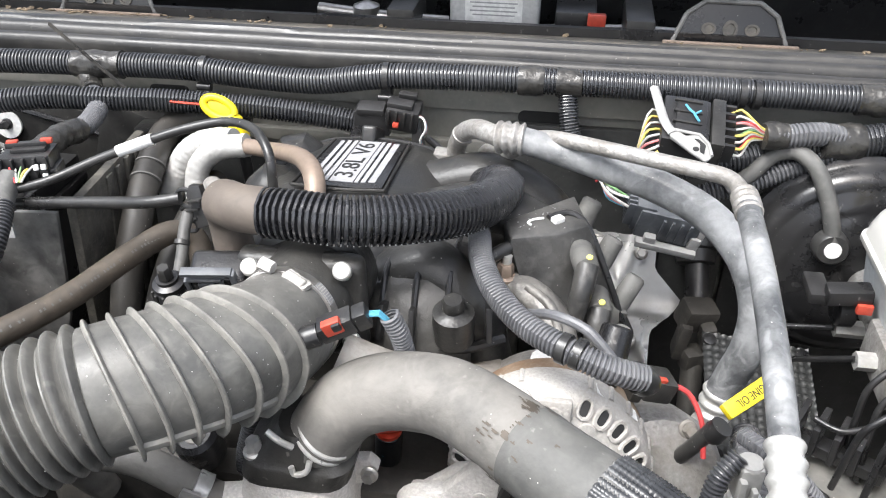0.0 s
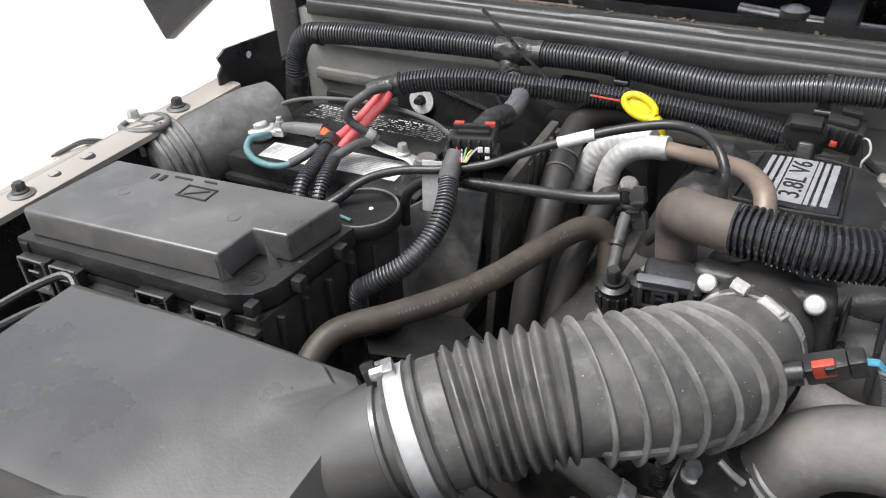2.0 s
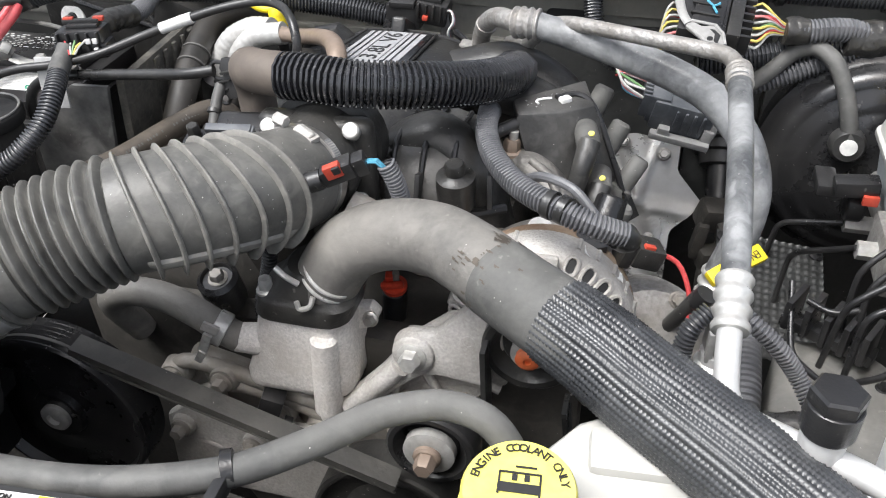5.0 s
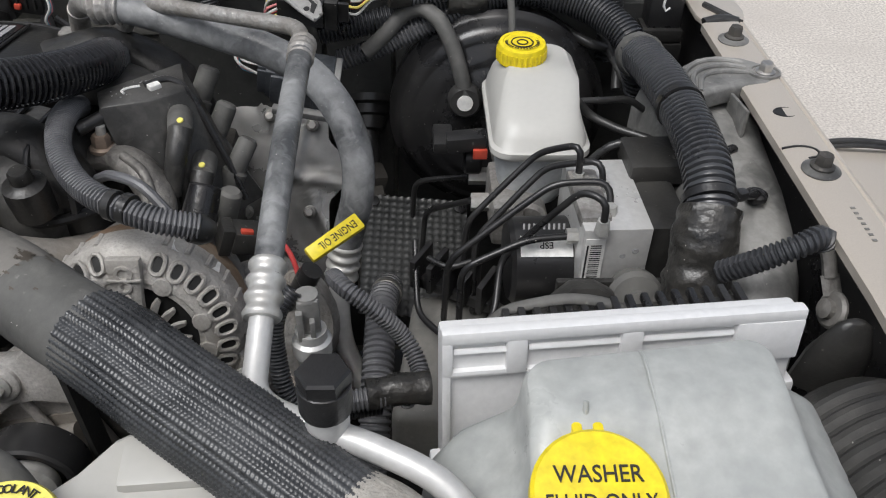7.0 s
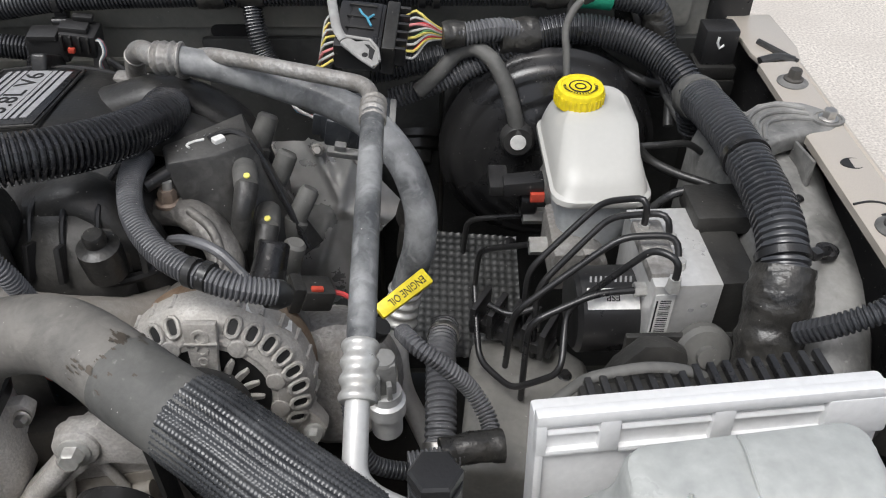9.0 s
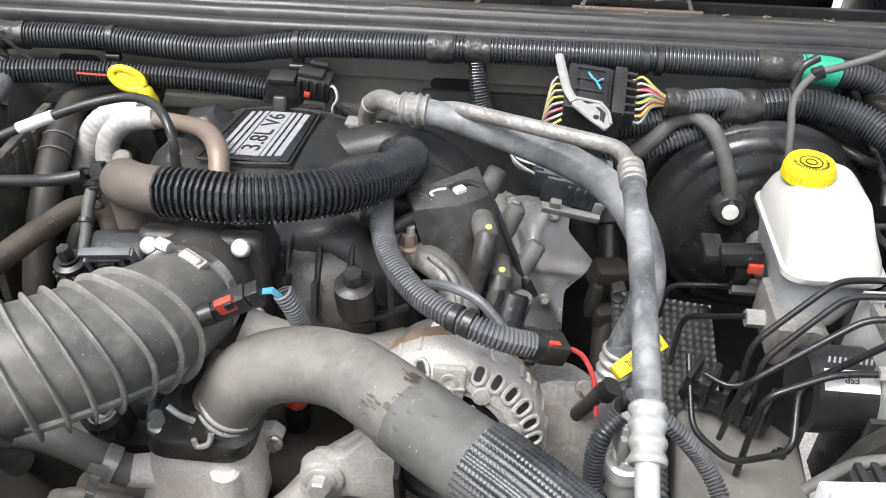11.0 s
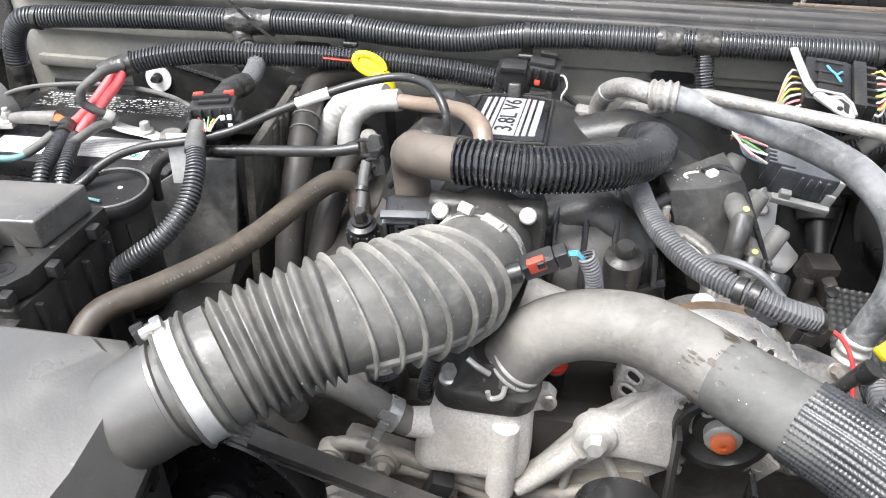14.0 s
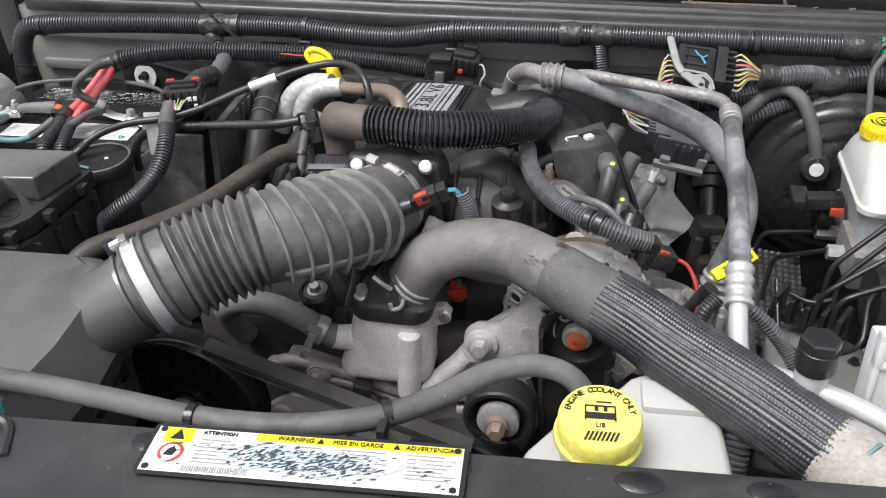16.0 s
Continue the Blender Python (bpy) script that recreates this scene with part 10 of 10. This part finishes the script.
def front_right():
    e = thing("engine_computer", (0.36, 0.32, 1.1), "bright cast aluminium engine computer standing upright", "engine computer")
    m = plane_m((0.3575, 0.325, 1.127), (1, 0.085, 0.003), (0, 0.12, 1))
    r = m.to_3x3().to_4x4()
    bm = bm_new()
    box(bm, m @ V(0, -0.022, 0.0), (0.222, 0.166, 0.018), r, 0.003)
    part("case", bm, "alu_white", e)
    # raised frame that leaves three shallow pockets along the top
    for x, y, w, h2, z in ((0, 0.0625, 0.222, 0.009, 0.009), (-0.1075, 0.047, 0.007, 0.026, 0.009), (-0.066, 0.0465, 0.013, 0.026, 0.009), (0.0035, 0.046, 0.014, 0.027, 0.009), (0.0895, 0.0445, 0.043, 0.03, 0.0095), (-0.089, 0.035, 0.04, 0.005, 0.0085), (-0.03, 0.0335, 0.06, 0.005, 0.0085), (0.04, 0.034, 0.064, 0.005, 0.0085)):
        bm = bm_new()
        box(bm, m @ V(x, y, z), (w, h2, 0.009), r, 0.0022)
        part("frame_rail", bm, "alu_white", e)
    for x, w in ((-0.086, 0.036), (-0.03, 0.058), (0.039, 0.058)):
        bm = bm_new()
        box(bm, m @ V(x, 0.051, 0.0098), (w, 0.004, 0.003), r @ turn(-30, 0, 0), 0.001)
        part("pocket_step", bm, "alu_white", e)
    bm = bm_new()
    lathe(bm, m @ V(0.025, 0.021, 0.0085), m.to_3x3() @ V(0, 0, 1), [(0.012, 0), (0.0115, 0.0012), (0.008, 0.0014), (0.0075, -0.0002), (0, -0.0002)], 20)
    part("screw_hole", bm, "alu_dull", e)
    for p, q in (((-0.112, -0.05, 0.012), (0.012, 0.03, 0.02)), ((-0.108, 0.0, 0.009), (0.006, 0.1, 0.008)), ((0.113, -0.02, 0.002), (0.012, 0.05, 0.014))):
        bm = bm_new()
        box(bm, m @ V(*p), q, r, 0.003)
        part("side_lug", bm, "alu_white", e)
    p = thing("computer_plug", (0.37, 0.35, 1.15), "black multi-row computer plug with fine ribs", "connector")
    bm = bm_new()
    box(bm, (0.372, 0.366, 1.131), (0.17, 0.03, 0.04), turn(0, -2, 5), 0.003)
    part("housing", bm, "plastic_dusty", p)
    for k in range(16):
        bm = bm_new()
        box(bm, (0.293 + 0.0105 * k, 0.366 + 0.0009 * k, 1.149 + 0.0007 * k), (0.005, 0.022, 0.006), turn(0, 0, 5), 0.001)
        part("rib", bm, "plastic", p)
    bm = bm_new()
    tube(bm, [(0.265, 0.375, 1.12), (0.282, 0.38, 1.134), (0.293, 0.38, 1.146), (0.312, 0.38, 1.153), (0.334, 0.38, 1.157), (0.361, 0.38, 1.153), (0.385, 0.375, 1.144)], 0.0042, 12, flat=0.7)
    part("cable", bm, "rubber_dusty", p)
    w = thing("washer_bottle", (0.36, 0.24, 1.0), "translucent washer fluid bottle with yellow cap", "washer bottle")
    bm = bm_new()
    rings = []
    for z, x0, x1, y0, y1 in ((1.0, 0.225, 0.48, 0.12, 0.29), (1.1, 0.228, 0.478, 0.12, 0.29), (1.135, 0.234, 0.472, 0.125, 0.291), (1.15, 0.246, 0.462, 0.135, 0.293), (1.157, 0.262, 0.452, 0.146, 0.294), (1.163, 0.276, 0.443, 0.16, 0.295), (1.172, 0.2815, 0.435, 0.182, 0.296), (1.184, 0.2835, 0.429, 0.215, 0.2965), (1.194, 0.2845, 0.426, 0.24, 0.2965), (1.199, 0.2865, 0.4235, 0.25, 0.295), (1.2015, 0.292, 0.418, 0.256, 0.289)):
        rings.append([V(x + 0.006, y + 0.085 * (x - 0.36), z + 0.045 * (x - 0.37)) for x, y in round_rect((x0 + x1) / 2, (y0 + y1) / 2, x1 - x0, y1 - y0, 0.014, 6)])
    loft(bm, rings)
    part("bottle", bm, "tank", w)
    bm = bm_new()
    tube(bm, [(0.357, 0.2965, 1.15), (0.357, 0.2965, 1.192), (0.357, 0.289, 1.2012), (0.357, 0.258, 1.2013), (0.358, 0.247, 1.197), (0.36, 0.214, 1.1836), (0.364, 0.165, 1.166), (0.366, 0.14, 1.153)], 0.001, 6)
    part("seam", bm, "tank", w, "faint moulding seam")
    bm = bm_new()
    lathe(bm, (0.321, 0.21, 1.18), (0, -0.25, 1), [(0.03, 0), (0.034, 0.002), (0.034, 0.01), (0.032, 0.012), (0, 0.0125)], 40)
    box(bm, (0.3145, 0.2445, 1.192), (0.006, 0.016, 0.009), bev=0.002)
    box(bm, (0.3255, 0.2445, 1.192), (0.006, 0.016, 0.009), bev=0.002)
    cap = part("cap", bm, "yellow", w)
    bm = bm_new()
    cyl(bm, (0.32, 0.2475, 1.188), (0.32, 0.254, 1.204), 0.0028, 0.0012, 8)
    part("tether_post", bm, "tank", w)
    cm = pose(0.321, 0.207, 1.1927, 14)
    lettering("WASHER", 0.0125, cm @ Matrix.Translation((0, 0.009, 0.0)), "ink", cap, width=0.044)
    lettering("FLUID ONLY", 0.0115, cm @ Matrix.Translation((0, -0.005, 0.0)), "ink", cap, width=0.054)
    d = thing("intake_duct", (0.5, 0.24, 1.05), "dusty black ribbed rubber duct by the fender", "air duct")
    bm = bm_new()
    prof = [(0.03, -0.045), (0.052, -0.04), (0.058, -0.03)]
    for k in range(9):
        prof += [(0.062, -0.024 + 0.013 * k), (0.0655, -0.02 + 0.013 * k), (0.0655, -0.0165 + 0.013 * k), (0.062, -0.0135 + 0.013 * k)]
    prof += [(0.058, 0.105), (0.04, 0.105), (0.035, 0.05)]
    lathe(bm, (0.512, 0.268, 1.105), (0.15, -1, 0.2), prof, 44)
    part("bellows", bm, "plastic_dusty", d)
    bm = bm_new()
    lathe(bm, (0.508, 0.345, 1.115), (0.0, -0.1, 1), [(0.025, 0), (0.022, 0.03), (0.012, 0.055), (0.006, 0.06), (0, 0.061)], 16, 0.5)
    part("fin", bm, "plastic_dusty", d)
    c = thing("coolant_tank", (0.06, 0.2, 1.05), "off-white coolant overflow tank with yellow lettered cap", "coolant tank")
    bm = bm_new()
    rings = []
    plan = [(-0.012, 0.15), (-0.008, 0.186), (0.012, 0.215), (0.05, 0.25), (0.066, 0.272), (0.078, 0.279), (0.115, 0.283), (0.126, 0.276), (0.133, 0.24), (0.138, 0.2), (0.14, 0.15)]
    for z, g in ((1.0, 1.06), (1.1, 1.05), (1.135, 1.02), (1.146, 1.0), (1.1515, 0.96), (1.1535, 0.9)):
        rings.append([V(0.064 + g * (x - 0.064), 0.215 + g * (y - 0.215), z + 0.06 * (y - 0.215)) for x, y in plan])
    loft(bm, rings)
    box(bm, (0.098, 0.252, 1.156), (0.05, 0.03, 0.012), turn(3, 0, 4), 0.005)
    cyl(bm, (0.043, 0.191, 1.15), (0.043, 0.19, 1.172), 0.026, None, 28)
    part("tank", bm, "white_nylon", c)
    bm = bm_new()
    ax = V(0, -0.1, 1)
    lathe(bm, (0.043, 0.19, 1.17), ax, [(0.025, 0), (0.0305, 0.001), (0.0315, 0.003), (0.031, 0.006), (0.0288, 0.008), (0.0288, 0.022), (0.0275, 0.0245), (0, 0.025)], 44)
    cap = part("cap", bm, "cap_yellow", c)
    bm = bm_new()
    lathe(bm, (0.035, 0.17, 1.176), (-0.3, -1, 0.1), [(0.009, -0.01), (0.008, 0.006), (0.006, 0.008), (0, 0.008)], 14)
    part("spout", bm, "cap_yellow", cap)
    cm = plane_m((0.043, 0.1876, 1.1953), (1, 0.08, 0), (0, 1, 0.1)) @ Matrix.Scale(0.88, 4)
    text = "ENGINE COOLANT ONLY"
    for k, ch in enumerate(text):
        if ch != " ":
            a = 168 - 156 * k / (len(text) - 1)
            lettering(ch, 0.0072, cm @ turn(0, 0, a - 90) @ Matrix.Translation((0, 0.0255, 0)), "ink", cap, "letter")
    bm = bm_new()
    for x, y, ww, hh in ((0, 0.009, 0.024, 0.0012), (-0.0115, 0.002, 0.0012, 0.014), (0.0115, 0.002, 0.0012, 0.014), (0.003, 0.013, 0.012, 0.0012), (0, -0.0005, 0.022, 0.006), (-0.003, 0.006, 0.003, 0.004), (0.004, 0.006, 0.003, 0.004)):
        prism(bm, [(x - ww / 2, y - hh / 2), (x + ww / 2, y - hh / 2), (x + ww / 2, y + hh / 2), (x - ww / 2, y + hh / 2)], cm, 0.0004)
    part("symbol", bm, "ink", cap)
    lettering("LIB", 0.0058, cm @ Matrix.Translation((0, -0.0095, 0)), "ink", cap)
    bm = bm_new()
    for k in range(8):
        prism(bm, [(-0.013 + 0.0032 * k, -0.024), (-0.0114 + 0.0032 * k, -0.024), (-0.0078 + 0.0032 * k, -0.0155), (-0.0094 + 0.0032 * k, -0.0155)], cm, 0.0004)
    part("hatching", bm, "ink", cap)
    o = thing("overflow_hose", (-0.2, 0.14, 1.2), "dusty grey overflow hose clipped along the front", "hose")
    bm = bm_new()
    tube(bm, [(-0.6, 0.03, 1.18), (-0.565, 0.065, 1.188), (-0.53, 0.105, 1.191), (-0.495, 0.135, 1.191), (-0.44, 0.147, 1.191), (-0.37, 0.148, 1.191), (-0.3, 0.145, 1.19), (-0.234, 0.14, 1.19), (-0.185, 0.142, 1.19), (-0.145, 0.15, 1.19), (-0.1, 0.168, 1.19), (-0.066, 0.195, 1.19), (-0.036, 0.223, 1.19), (-0.004, 0.236, 1.189), (0.02, 0.234, 1.183), (0.035, 0.225, 1.168), (0.04, 0.215, 1.15)], 0.0086, 16)
    part("tube", bm, "rubber_dusty", o)
    for x in (-0.236, -0.102):
        bm = bm_new()
        y = 0.14 if x < -0.2 else 0.167
        lathe(bm, (x - 0.004, y, 1.19), (1, 0 if x < -0.2 else 0.5, 0), [(0.009, 0), (0.0103, 0.0005), (0.0103, 0.0065), (0.009, 0.007)], 20)
        box(bm, (x, y - 0.013, 1.189), (0.006, 0.016, 0.012), bev=0.001)
        part("clip", bm, "plastic", o)



def panel_plugs():
    # connectors lying on the radiator panel beside the air box
    for at, s, rz, mt, lab in (((-0.455, 0.098, 1.2), (0.06, 0.034, 0.022), 12, "plastic_dusty", "grey-black plug lying on the radiator panel"), ((-0.395, 0.112, 1.199), (0.034, 0.026, 0.018), -8, "plastic", "small black plug with blue seal on the panel")):
        c = thing("harness_connector", at, lab, "connector")
        r = turn(0, 0, rz)
        bm = bm_new()
        box(bm, at, s, r, 0.003)
        h = part("housing", bm, mt, c)
        for k in range(3):
            bm = bm_new()
            box(bm, V(at) + r.to_3x3() @ V(s[0] * (-0.3 + 0.3 * k), 0, s[2] / 2 + 0.001), (0.004, s[1] * 0.8, 0.003), r, 0.001)
            part("rib", bm, mt, h)
        bm = bm_new()
        box(bm, V(at) + r.to_3x3() @ V(s[0] / 2 + 0.004, 0, 0), (0.008, s[1] * 0.7, s[2] * 0.7), r, 0.001)
        part("seal", bm, "blue" if mt == "plastic" else "rubber", c)
        bm = bm_new()
        e = V(at) + r.to_3x3() @ V(s[0] / 2 + 0.006, 0, 0)
        tube(bm, [e, e + V(0.015, -0.004, -0.004), e + V(0.03, -0.03, -0.004)], 0.004, 8)
        part("lead", bm, "rubber", c)


harness_plugs()
brakes()
brake_lines()
abs_unit()
fender_shell()
insulation()
front_right()
panel_plugs()


def washer_hose():
    h = thing("washer_hose", (0.33, 0.77, 1.1), "thin grey rubber washer hose clipped over the wiring loom", "hose")
    bm = bm_new()
    tube(bm, [(0.334, 0.755, 1.09), (0.333, 0.76, 1.15), (0.331, 0.772, 1.183), (0.33, 0.785, 1.21), (0.345, 0.795, 1.232), (0.376, 0.8, 1.243), (0.41, 0.8, 1.259), (0.423, 0.803, 1.273), (0.429, 0.808, 1.293), (0.43, 0.82, 1.34)], 0.0038, 12, 0.004)
    part("rubber", bm, "rubber_dusty", h)
    bm = bm_new()
    box(bm, (0.35, 0.797, 1.2345), (0.012, 0.011, 0.011), turn(0, -25, 0), 0.002)
    part("clip", bm, "plastic", h)
    v = thing("vent_hose", (0.44, 0.8, 1.13), "thin grey vent hose with joiner from the firewall grommet", "hose")
    bm = bm_new()
    tube(bm, [(0.415, 0.864, 1.193), (0.421, 0.853, 1.18), (0.431, 0.835, 1.159), (0.442, 0.8, 1.133), (0.454, 0.765, 1.117), (0.465, 0.74, 1.1), (0.47, 0.73, 1.07)], 0.0038, 12, 0.004)
    part("rubber", bm, "rubber_dusty", v)
    bm = bm_new()
    tube(bm, [(0.4385, 0.811, 1.141), (0.446, 0.789, 1.1275)], 0.0048, 12, 0.003)
    part("joiner", bm, "plastic_dusty", v)


washer_hose()
